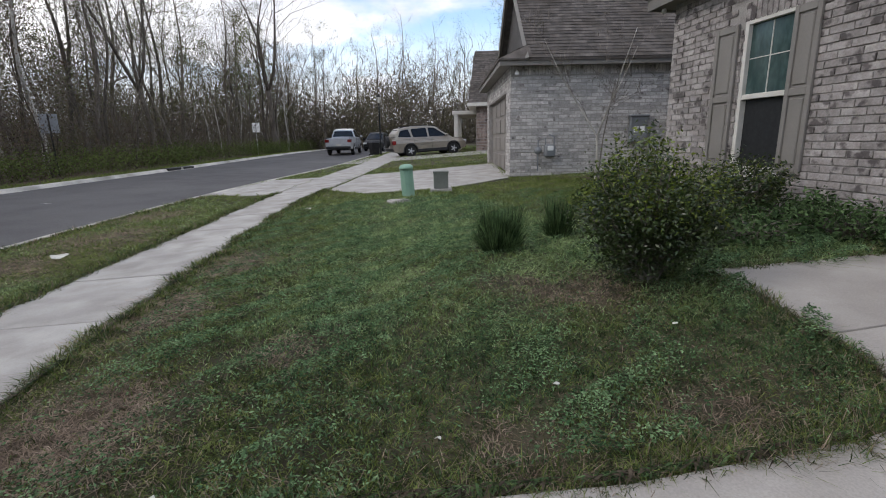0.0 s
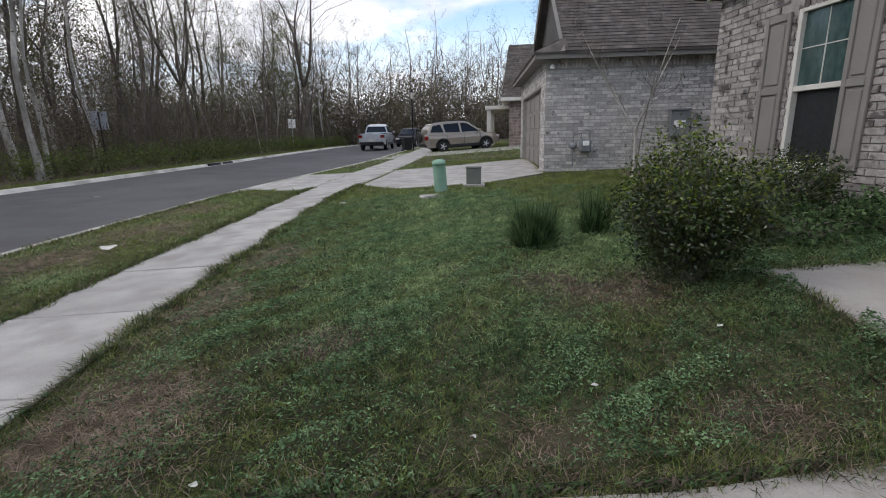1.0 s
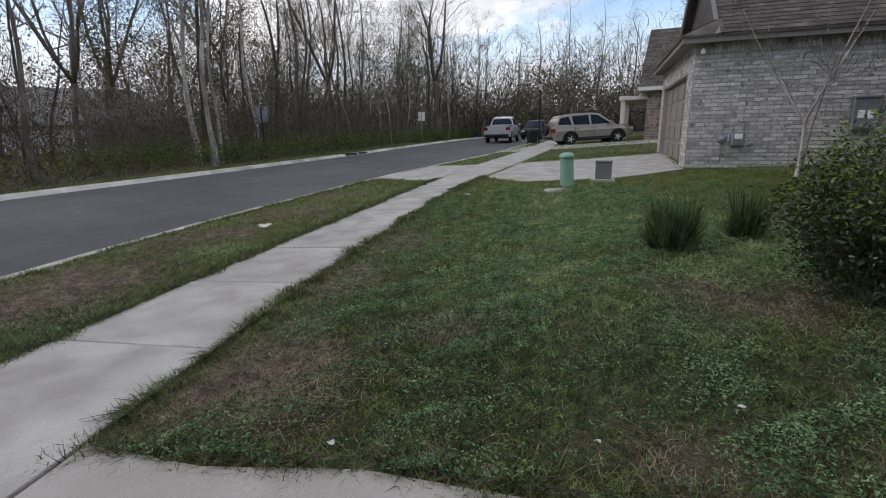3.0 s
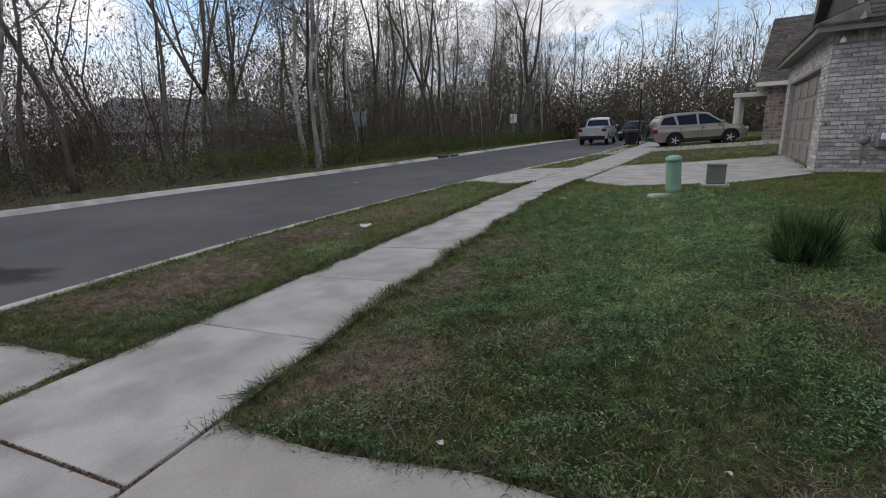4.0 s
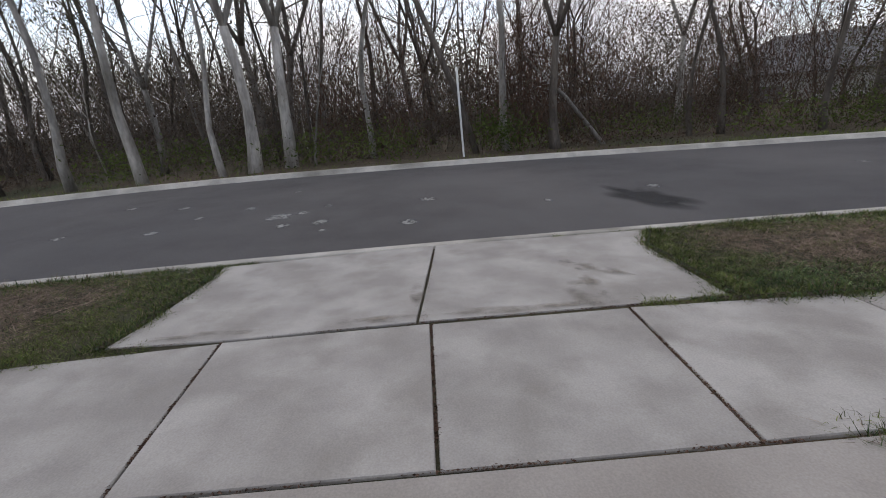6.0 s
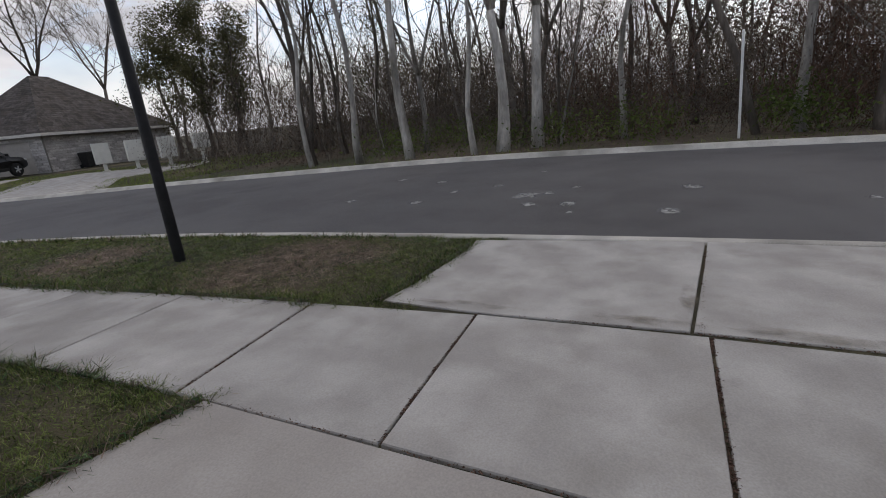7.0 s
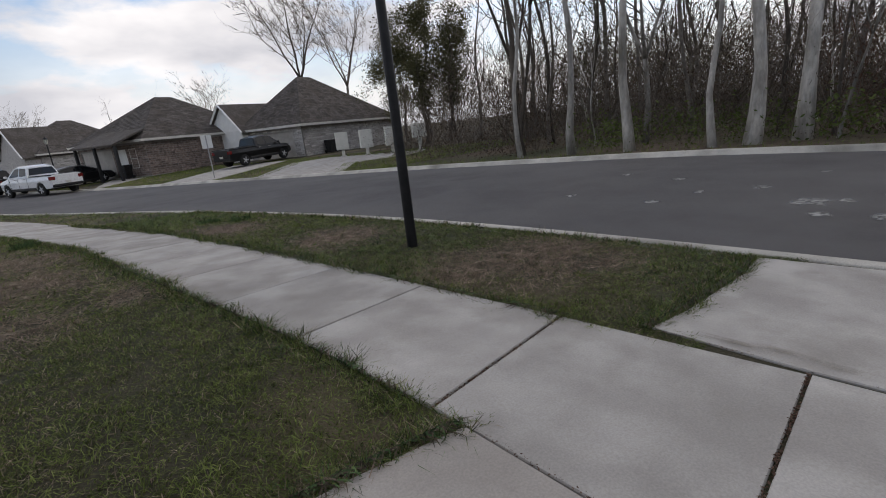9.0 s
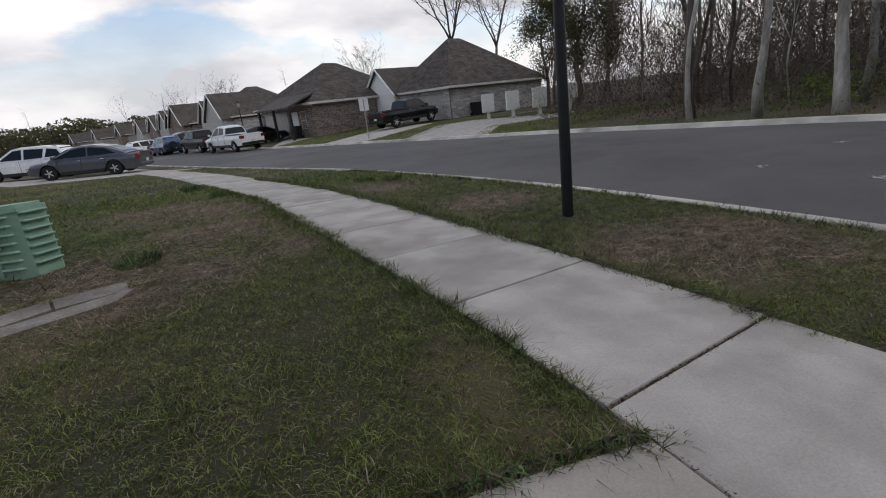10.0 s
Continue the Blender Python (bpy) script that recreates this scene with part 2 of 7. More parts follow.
BOXGREY = mat("transformer_grey", (0.13, 0.14, 0.125), (0.17, 0.18, 0.16), 3.0, 0.6, 0.1, 40.0, grit=0.04)
METER = mat("meter_grey", (0.17, 0.18, 0.19), (0.23, 0.24, 0.25), 3.0, 0.5, 0.05, 40.0, metal=0.3, grit=0.04)
GALV = mat("galvanised", (0.33, 0.33, 0.33), (0.42, 0.42, 0.42), 5.0, 0.5, 0.05, 40.0, metal=0.5)
MAILBOX = mat("mail_cabinet_paint", (0.55, 0.54, 0.49), (0.62, 0.61, 0.56), 3.0, 0.5, 0.02, 40.0, grit=0.04)
LITTER_M = mat("litter_paper", (0.5, 0.48, 0.43), (0.62, 0.6, 0.56), 8.0, 0.8, 0.1, 40.0)
FARGREY = mat("far_grey_roof", (0.20, 0.20, 0.20), (0.26, 0.26, 0.26), 0.3, 0.9, 0.2, 5.0)
LANTERN = mat("lantern_glass", (0.5, 0.48, 0.4), (0.6, 0.58, 0.5), 4.0, 0.2, 0.0, 20.0)
SIGNBACK = mat("sign_back", (0.20, 0.21, 0.225), (0.26, 0.27, 0.285), 3.0, 0.5, 0.0, 20.0, metal=0.4)


def fading(m, scale, lo, hi, most):
    """Lets a spot's material thin out towards its rim and in cloudy gaps."""
    n, l = m.node_tree.nodes, m.node_tree.links
    at = n.new("ShaderNodeAttribute")
    at.attribute_name = "fade"
    co = n.new("ShaderNodeTexCoord")
    ns = n.new("ShaderNodeTexNoise")
    ns.inputs["Scale"].default_value, ns.inputs["Detail"].default_value = scale, 6.0
    l.new(co.outputs["Object"], ns.inputs["Vector"])
    mr = n.new("ShaderNodeMapRange")
    mr.inputs["From Min"].default_value, mr.inputs["From Max"].default_value, mr.inputs["To Max"].default_value = lo, hi, most
    l.new(ns.outputs[0], mr.inputs[0])
    mu = n.new("ShaderNodeMath")
    mu.operation = "MULTIPLY"
    l.new(at.outputs["Fac"], mu.inputs[0])
    l.new(mr.outputs[0], mu.inputs[1])
    l.new(mu.outputs[0], n["Principled BSDF"].inputs["Alpha"])


fading(STAIN, 5.0, 0.40, 0.68, 0.65)
fading(SPLAT, 14.0, 0.40, 0.52, 0.9)
fading(PATCH, 2.5, 0.25, 0.45, 0.75)


def paint(name, c, metal=0.5):
    m = mat(name, tuple(v * 0.93 for v in c), tuple(min(1, v * 1.05) for v in c), 1.0, 0.32, 0.0, 20.0, metal=metal, spec=0.5)
    m.node_tree.nodes["Principled BSDF"].inputs["Coat Weight"].default_value = 0.6
    m.node_tree.nodes["Principled BSDF"].inputs["Coat Roughness"].default_value = 0.08
    return m


# ---- mesh helpers ----
class Geo:
    """Collects vertices and faces for one mesh."""

    def __init__(self):
        self.v, self.f = [], []

    def add(self, vs, fs):
        k = len(self.v)
        self.v += [tuple(p) for p in vs]
        self.f += [tuple(i + k for i in f) for f in fs]
        return self

    def box(self, x0, y0, z0, x1, y1, z1, c=0.0):
        """A box, its edges cut by c."""
        if x0 > x1: x0, x1 = x1, x0
        if y0 > y1: y0, y1 = y1, y0
        if z0 > z1: z0, z1 = z1, z0
        if c <= 0:
            vs = [(x, y, z) for x in (x0, x1) for y in (y0, y1) for z in (z0, z1)]
            return self.add(vs, [(0, 1, 3, 2), (4, 6, 7, 5), (0, 4, 5, 1), (2, 3, 7, 6), (0, 2, 6, 4), (1, 5, 7, 3)])
        c = min(c, (x1 - x0) / 2.01, (y1 - y0) / 2.01, (z1 - z0) / 2.01)
        vs, idx = [], {}
        for i, x in enumerate((x0, x1)):
            for j, y in enumerate((y0, y1)):
                for k, z in enumerate((z0, z1)):
                    sx, sy_, sz = (1, -1)[i] * c, (1, -1)[j] * c, (1, -1)[k] * c
                    for a, p in enumerate(((x, y + sy_, z + sz), (x + sx, y, z + sz), (x + sx, y + sy_, z))):
                        idx[i, j, k, a] = len(vs)
                        vs.append(p)
        fs = []
        for i in (0, 1):
            o = (0, 1, 3, 2) if i == 0 else (0, 2, 3, 1)
            q = [(0, 0), (0, 1), (1, 0), (1, 1)]
            fs.append([idx[i, *q[m], 0] for m in o])
            fs.append([idx[q[m][0], i, q[m][1], 1] for m in (o[::-1])])
            fs.append([idx[*q[m], i, 2] for m in o])
        for a in (0, 1):
            for b in (0, 1):
                fs.append([idx[a, b, 0, 0], idx[a, b, 1, 0], idx[a, b, 1, 1], idx[a, b, 0, 1]])
                fs.append([idx[a, 0, b, 0], idx[a, 1, b, 0], idx[a, 1, b, 2], idx[a, 0, b, 2]])
                fs.append([idx[0, a, b, 1], idx[1, a, b, 1], idx[1, a, b, 2], idx[0, a, b, 2]])
                for k in (0, 1):
                    fs.append([idx[a, b, k, 0], idx[a, b, k, 1], idx[a, b, k, 2]])
        return self.add(vs, fs)

    def tube(self, pts, rads, sides=6, cap=True):
        """A tube through points with a radius at each."""
        pts = [Vector(p) for p in pts]
        vs, fs = [], []
        up = Vector((0.31, 0.17, 0.93))
        for i, p in enumerate(pts):
            d = (pts[min(i + 1, len(pts) - 1)] - pts[max(i - 1, 0)]).normalized()
            a = d.cross(up if abs(d.dot(up)) < 0.95 else Vector((1, 0, 0))).normalized()
            b = d.cross(a)
            for k in range(sides):
                t = 2 * math.pi * k / sides
                vs.append(p + (a * math.cos(t) + b * math.sin(t)) * rads[i])
        for i in range(len(pts) - 1):
            for k in range(sides):
                k2 = (k + 1) % sides
                fs.append((i * sides + k, i * sides + k2, (i + 1) * sides + k2, (i + 1) * sides + k))
        if cap:
            fs.append(tuple(range(sides - 1, -1, -1)))
            fs.append(tuple(range((len(pts) - 1) * sides, len(pts) * sides)))
        return self.add(vs, fs)

    def lathe(self, prof, cx=0.0, cy=0.0, sides=16, axis="z"):
        """A turned form: prof is (radius, height) pairs."""
        vs, fs = [], []
        for r, h in prof:
            for k in range(sides):
                t = 2 * math.pi * k / sides
                a, b = r * math.cos(t), r * math.sin(t)
                vs.append((cx + a, cy + b, h) if axis == "z" else (cx + a, h, cy + b))
        m = len(prof)
        for i in range(m - 1):
            for k in range(sides):
                k2 = (k + 1) % sides
                fs.append((i * sides + k, i * sides + k2, (i + 1) * sides + k2, (i + 1) * sides + k))
        fs.append(tuple(range(sides - 1, -1, -1)))
        fs.append(tuple(range((m - 1) * sides, m * sides)))
        return self.add(vs, fs)

    def prism(self, poly, lo, hi):
        """A flat outline (x, y), raised from lo to hi; lo and hi are heights or functions of x and y."""
        f0 = lo if callable(lo) else (lambda x, y: lo)
        f1 = hi if callable(hi) else (lambda x, y: hi)
        n = len(poly)
        vs = [(x, y, f0(x, y)) for x, y in poly] + [(x, y, f1(x, y)) for x, y in poly]
        fs = [tuple(range(n - 1, -1, -1)), tuple(range(n, 2 * n))] + [(i, (i + 1) % n, n + (i + 1) % n, n + i) for i in range(n)]
        return self.add(vs, fs)

    def slab(self, a, b, c, d, thick):
        """A plate: corners of its upper side, thickness downwards."""
        vs = [a, b, c, d] + [(p[0], p[1], p[2] - thick) for p in (a, b, c, d)]
        return self.add(vs, [(0, 1, 2, 3), (7, 6, 5, 4), (0, 4, 5, 1), (1, 5, 6, 2), (2, 6, 7, 3), (3, 7, 4, 0)])


def mesh_of(name, g, smooth=False):
    me = bpy.data.meshes.new(name)
    me.from_pydata(g.v, [], g.f)
    if smooth:
        me.polygons.foreach_set("use_smooth", [True] * len(me.polygons))
    me.update()
    bm = bmesh.new()
    bm.from_mesh(me)
    bmesh.ops.recalc_face_normals(bm, faces=bm.faces)
    bm.to_mesh(me)
    bm.free()
    return me


def part(name, g, material, parent=None, label="", smooth=False):
    """Links a form as one mesh object under a thing or a part."""
    ob = new(name, mesh_of(name, g, smooth) if isinstance(g, Geo) else g)
    if not ob.data.materials:
        ob.data.materials.append(material)
    if parent:
        ob.parent = parent
    if label:
        tagged(ob, label)
    return ob


def thing(name, label, category, m=None, group="", kind=""):
    ob = new(name)
    ob.empty_display_size = 0.2
    tagged(ob, label, category, group, kind)
    if m is not None:
        ob.matrix_world = m
    return ob


def arrays_mesh(name, co, tri, material, smooth=False):
    """A large mesh from numpy arrays of points and triangles."""
    me = bpy.data.meshes.new(name)
    me.vertices.add(len(co))
    me.vertices.foreach_set("co", np.asarray(co, np.float32).ravel())
    me.loops.add(tri.size)
    me.loops.foreach_set("vertex_index", np.asarray(tri, np.int32).ravel())
    me.polygons.add(len(tri))
    me.polygons.foreach_set("loop_start", np.arange(0, tri.size, 3, dtype=np.int32))
    me.update(calc_edges=True)
    me.materials.append(material)
    return me


# ---- the lie of the land ----
YS = np.arange(-170.0, 171.0, 0.5)


def smooth_line(ys, vs, width=9):
    a = np.interp(YS, ys, vs)
    k = np.ones(width) / width
    return np.convolve(np.pad(a, width // 2, mode="edge"), k, mode="valid")


L_FALL = smooth_line([-150, -60, -35, -20, -12, -6, 6, 12, 20, 28, 45, 150], [-1.0, -0.75, -0.62, -0.42, -0.15, 0, 0, 0.10, 0.26, 0.37, 0.56, 0.9])
L_NEAR = smooth_line([-150, -60, -40, -30, -23.2, -20, -14, -8.5, -4.1, 0, 6, 7.7, 12.4, 16, 19.6, 23, 32, 45, 70, 150],
                     [50, 12.5, 5.5, 1.9, -0.4, -1.6, -3.2, -4.2, -4.75, -5.0, -5.05, -4.8, -4.1, -3.15, -2.1, -1.3, 0.1, 2.5, 9, 36])
L_FAR = smooth_line([-150, -60, -38.7, -30, -22.5, -18.9, -13, -9.5, -5, 0, 3, 7.9, 16.2, 23, 35, 63, 150],
                    [40, 4, -3.2, -6.9, -9.6, -10.9, -11.5, -11.8, -12.6, -13.0, -13.1, -12.6, -10.4, -9.05, -7.8, -4.5, 24], 13)
L_WALK = smooth_line([-40, -23, -17.9, -12.9, -9, -4.8, -2.5, -1.4, 1, 4, 8, 11.2, 16, 22.5, 37, 60], [7, 0.9, -0.45, -1.35, -2.15, -2.62, -2.88, -3.0, -3.03, -2.88, -2.55, -2.22, -1.5, -0.3, 1.6, 7], 3)
L_WALKR = smooth_line([-40, -23, -17.9, -12.9, -9.1, -5.6, -3.5, -2.4, -1.3, 0.94, 3.45, 7, 10, 15.2, 24, 37, 60], [8.3, 2.2, 0.85, -0.1, -0.98, -1.38, -1.68, -1.76, -1.76, -1.76, -1.80, -1.62, -1.36, -0.24, 1.3, 3.0, 8.4], 3)


def fall(y): return np.interp(y, YS, L_FALL)
def xn(y): return np.interp(y, YS, L_NEAR)
def xf(y): return np.interp(y, YS, L_FAR)
def xw(y): return np.interp(y, YS, L_WALK)
def xwr(y): return np.interp(y, YS, L_WALKR)


def land(x, y):
    """Height of the soil, beside and under the road."""
    u, v = x - xn(y), xf(y) - x
    near = -0.245 + 0.0435 * np.clip(u, 0, 12)
    south = np.clip((-12 - y) / 8, 0, 1)
    off = np.interp(v, [0, 1.2, 5, 30, 60], [-0.26, -0.28, -0.40, -0.7, -0.9]) * (1 - south) + np.interp(v, [0, 2, 12], [-0.26, -0.22, 0.05]) * south
    return np.where(u >= -0.05, near, np.where(v >= -0.05, off, -0.45)) + fall(y)


def road_z(x, y):
    u = np.clip((xn(y) - x) / (xn(y) - xf(y)), 0, 1)
    return -0.335 + 0.05 * np.sin(np.pi * u) + fall(y)

# ---- ground, road, kerbs, paving ----


def axis_steps(spans):
    out = []
    for a, b, s in spans:
        out += list(np.arange(a, b, s))
    return np.array(out + [spans[-1][1]])


def grid_sheet(name, xs, ys, fz, material):
    gx, gy = np.meshgrid(xs, ys)
    co = np.stack([gx, gy, fz(gx, gy)], -1).reshape(-1, 3)
    w, h = len(xs), len(ys)
    i = (np.arange(h - 1)[:, None] * w + np.arange(w - 1)).ravel()
    tri = np.concatenate([np.stack([i, i + 1, i + w + 1], -1), np.stack([i, i + w + 1, i + w], -1)])
    return new(name, arrays_mesh(name, co, tri, material))


def ground_z(x, y):
    z = land(x, y)
    z = z + 0.006 * np.sin(1.9 * x + 0.7 * y) * np.sin(1.3 * y - 0.4 * x)
    return z - 0.008


gx_steps = axis_steps([(-700, -60, 40), (-60, -18, 2), (-18, -13.5, 0.5), (-13.5, -11, 0.25), (-11, -5.5, 0.5), (-5.5, 5, 0.2), (5, 16, 1), (16, 60, 4), (60, 700, 40)])
gy_steps = axis_steps([(-700, -60, 40), (-60, -20, 1.0), (-20, 20, 0.4), (20, 60, 1.0), (60, 700, 40)])
ground = grid_sheet("ground", gx_steps, gy_steps, ground_z, SOIL)
tagged(ground, "lawn soil and verge, brown earth under patchy grass", "ground", kind="structure")
ground.data.materials.append(WOODFLOOR)
cen = np.zeros(len(ground.data.polygons) * 3)
ground.data.polygons.foreach_get("center", cen)
cen = cen.reshape(-1, 3)
idx = ((xf(cen[:, 1]) - cen[:, 0] > np.where(cen[:, 1] < 12, 0.1, 1.0)) & (cen[:, 1] > -17)).astype(np.int32)
ground.data.polygons.foreach_set("material_index", idx)


def ribbon(name, line, prof, y0, y1, step, material, zf=None):
    """A strip along a line of the plan: prof holds (offset, height) pairs across it."""
    ys = np.arange(y0, y1 + 1e-6, step)
    n = len(prof)
    co = np.array([[line(y) + u, y, (z if zf is None else zf(line(y) + u, y) + z) + (fall(y) if zf is None else 0)] for y in ys for u, z in prof])
    i = (np.arange(len(ys) - 1)[:, None] * n + np.arange(n - 1)).ravel()
    tri = np.concatenate([np.stack([i, i + 1, i + n + 1], -1), np.stack([i, i + n + 1, i + n], -1)])
    return new(name, arrays_mesh(name, co, tri, material))


ys = np.arange(-150, 150.1, 0.5)
us = np.linspace(0, 1, 13)
rx = np.array([xf(ys) + 0.28 + (xn(ys) - 0.37 - xf(ys) - 0.28) * u for u in us]).T
ry = np.repeat(ys[:, None], len(us), 1)
co = np.stack([rx, ry, road_z(rx, ry)], -1).reshape(-1, 3)
i = (np.arange(len(ys) - 1)[:, None] * 13 + np.arange(12)).ravel()
tri = np.concatenate([np.stack([i, i + 1, i + 14], -1), np.stack([i, i + 14, i + 13], -1)])
road = tagged(new("road", arrays_mesh("road", co, tri, ASPHALT)), "dark grey worn asphalt street with pale spots", "road", kind="structure")

kerb_n = ribbon("kerb_near", xn, [(0.03, -0.40), (0.02, -0.245), (0.0, -0.232), (-0.11, -0.235), (-0.17, -0.262), (-0.22, -0.305), (-0.40, -0.322), (-0.42, -0.40)], -150, 150, 0.5, CURB)
kerb_f = ribbon("kerb_far", xf, [(-0.03, -0.45), (-0.02, -0.25), (0.0, -0.225), (0.17, -0.225), (0.22, -0.25), (0.26, -0.315), (0.36, -0.326), (0.38, -0.40)], -150, 150, 0.5, CURB)
for k in (kerb_n, kerb_f):
    tagged(k, "pale concrete kerb along the asphalt street", "kerb", kind="structure")


def smear(name, cx, cy, rx_, ry_, material, zf, lift, label, cat, seed, parent=None, ang=0.0):
    """A flat irregular spot lying on a surface."""
    rnd = random.Random(seed)
    g = Geo()
    n = 28
    amp = [(rnd.uniform(0.03, 0.14), rnd.randint(2, 7), rnd.uniform(0, 6.3)) for _ in range(4)]
    vs = [(cx, cy, float(zf(cx, cy)) + lift)]
    for q in (0.55, 1.0):
        for k in range(n):
            t = 2 * math.pi * k / n
            r = (1 + sum(a * math.sin(m * t + p) for a, m, p in amp)) * q
            dx, dy = r * rx_ * math.cos(t), r * ry_ * math.sin(t)
            x, y = cx + dx * math.cos(ang) - dy * math.sin(ang), cy + dx * math.sin(ang) + dy * math.cos(ang)
            vs.append((x, y, float(zf(x, y)) + lift))
    g.add(vs, [(0, 1 + k, 1 + (k + 1) % n) for k in range(n)] + [(1 + k, 1 + n + k, 1 + n + (k + 1) % n, 1 + (k + 1) % n) for k in range(n)])
    ob = part(name, g, material, parent)
    at = ob.data.attributes.new("fade", "FLOAT", "POINT")
    at.data.foreach_set("value", [1.0] + [0.9] * n + [0.0] * n)
    if parent is None:
        tagged(ob, label, cat)
    return ob


smear("asphalt_patch", -6.85, 2.95, 1.0, 0.42, PATCH, road_z, 0.006, "dark oily patch on the asphalt street", "road patch", 3, ang=0.2)
for k, (sx, sy_, r) in enumerate([(-7.6, 3.4, 0.14), (-7.1, 1.6, 0.08), (-7.84, -0.12, 0.16), (-7.3, -2.3, 0.2), (-6.75, -1.6, 0.14), (-6.4, -0.4, 0.14), (-7.45, -2.0, 0.1), (-6.7, -2.1, 0.12), (-8.1, -3.0, 0.12), (-7.6, -3.6, 0.1), (-7.2, -2.4, 0.1), (-8.6, -4.3, 0.13), (-6.9, -5.2, 0.1),
                                  (-9.6, -2.6, 0.1), (-6.3, -1.5, 0.06), (-7.5, 12.2, 0.15), (-8.3, 7.4, 0.1), (-6.8, -3.9, 0.12), (-9.0, -5.4, 0.12), (-7.9, -1.7, 0.09)]):
    smear("pale_splash", sx, sy_, r * 1.3, r, SPLAT, road_z, 0.005, "small pale dried splash on the street", "road stain", 40 + k)

# paving: each slab is a piece


def pave_z(x, y): return land(x, y) + 0.004


def slab_piece(name, poly, parent, material, lift=0.0, inset=0.004):
    """One concrete slab: outline in the plan, edges eased, following the fall of the ground."""
    cx, cy = sum(p[0] for p in poly) / len(poly), sum(p[1] for p in poly) / len(poly)
    g = Geo()
    def ring(d, z):
        out = []
        for x, y in poly:
            r = math.hypot(x - cx, y - cy)
            k = max(0.0, 1 - d * 1.4 / r)
            px, py = cx + (x - cx) * k, cy + (y - cy) * k
            out.append((px, py, float(pave_z(px, py)) + lift + z))
        return out
    n = len(poly)
    vs = ring(inset, -0.10) + ring(inset, -0.006) + ring(inset + 0.004, 0.0)
    fs = [(r * n + i, r * n + (i + 1) % n, (r + 1) * n + (i + 1) % n, (r + 1) * n + i) for r in (0, 1) for i in range(n)]
    fs.append(tuple(range(2 * n, 3 * n)))
    g.add(vs, fs)
    return part(name, g, material, parent)


pavement = thing("pavement", "pale concrete footpath of square slabs with dark joints", "footpath", kind="structure")
JOINTS = [-40, -37.5, -35, -32.5, -30, -27.5, -25, -22.5, -20.3, -18.2, -16.1, -14.2, -12.6, -11.2, -10.1, -9.0, -7.95, -6.87, -5.77, -4.68, -3.6, -2.47, -1.34, -0.18, 0.97, 2.25, 3.45, 4.65, 5.85, 7.05, 8.3, 9.55, 10.8,
          12.05, 13.3, 14.6, 15.9, 17.2, 18.5, 19.8, 21.1, 22.4, 24, 26, 28, 30, 32, 34, 36, 38, 40]
rnd = random.Random(5)
for a, b in zip(JOINTS[:-1], JOINTS[1:]):
    ka, kb = [max(-0.085, min(0.04, 0.045 * (q + 0.18))) for q in (a, b)]
    poly = [(float(xw(a)), a + ka), (float(xwr(a)), a - ka), (float(xwr(b)), b - kb), (float(xw(b)), b + kb)]
    slab_piece("slab", poly, pavement, CONCRETE, rnd.uniform(0, 0.006), 0.0075)

driveway = thing("driveway", "wide concrete driveway with expansion joints and stains", "driveway", kind="structure")
XE = -4.98
for poly in ([(-3.05, 1.02), (-3.10, 1.68), (-4.4, 1.76), (XE, 2.05), (XE, -0.10), (-4.0, -0.18), (-3.05, -0.26)],
             [(-3.05, -0.26), (-4.0, -0.18), (XE, -0.10), (-4.88, -1.1), (-4.77, -2.10), (-4.3, -2.05), (-3.4, -2.06), (-3.03, -2.1), (-3.0, -1.40)]):
    slab_piece("slab", poly, driveway, CONCRETE, 0.002, 0.008)
for poly in ([(-1.755, -2.2), (-1.3, -2.27), (-0.6, -2.31), (1.6, -2.35), (1.6, 1.19), (0.77, 1.18), (-0.1, 1.27), (-0.6, 1.34), (-1.2, 1.30), (-1.755, 1.37)],
             [(1.6, -2.35), (6.0, -2.35), (6.0, 1.25), (1.95, 1.25), (1.6, 1.19)],
             [(6.0, -2.35), (11.0, -2.35), (11.0, 1.25), (6.0, 1.25)]):
    slab_piece("slab", poly, driveway, CONCRETE_WARM, 0.003, 0.006)
front_walk = thing("front_walk", "plain concrete path leading to the house entrance", "path", kind="structure")
slab_piece("slab", [(1.83, 1.26), (4.3, 1.26), (4.3, 1.95), (2.3, 1.90), (2.16, 1.56)], front_walk, CONCRETE_WARM, 0.004)
slab_piece("slab", [(2.3, 1.91), (4.3, 1.96), (4.3, 2.98), (2.47, 3.08), (2.38, 2.5)], front_walk, CONCRETE_WARM, 0.004)
slab_piece("slab", [(4.31, 1.26), (9.0, 1.26), (9.0, 2.85), (4.31, 2.98)], front_walk, CONCRETE_WARM, 0.004)
neighbour_drive = thing("neighbour_driveway", "concrete driveway running to a brick garage", "driveway", kind="structure")
for poly in ([(-2.25, 11.3), (-3.0, 11.6), (-4.02, 12.5), (-3.1, 15.9), (-2.2, 15.7), (-1.55, 15.55)],
             [(-0.98, 11.4), (-0.1, 10.15), (1.75, 10.05), (1.9, 15.55), (-0.2, 15.3), (-0.55, 13.3)],
             [(1.76, 10.05), (3.42, 11.2), (4.4, 16.6), (1.91, 15.55)]):
    slab_piece("slab", poly, neighbour_drive, CONCRETE, 0.002)
second_drive = thing("second_driveway", "concrete driveway under the parked beige car", "driveway", kind="structure")
for poly in ([(-0.3, 22.6), (-1.2, 23.3), (0.0, 28.5), (0.6, 28.0)], [(1.0, 23.0), (6.5, 24.0), (7.2, 28.2), (1.7, 27.6)]):
    slab_piece("slab", poly, second_drive, CONCRETE, 0.002)
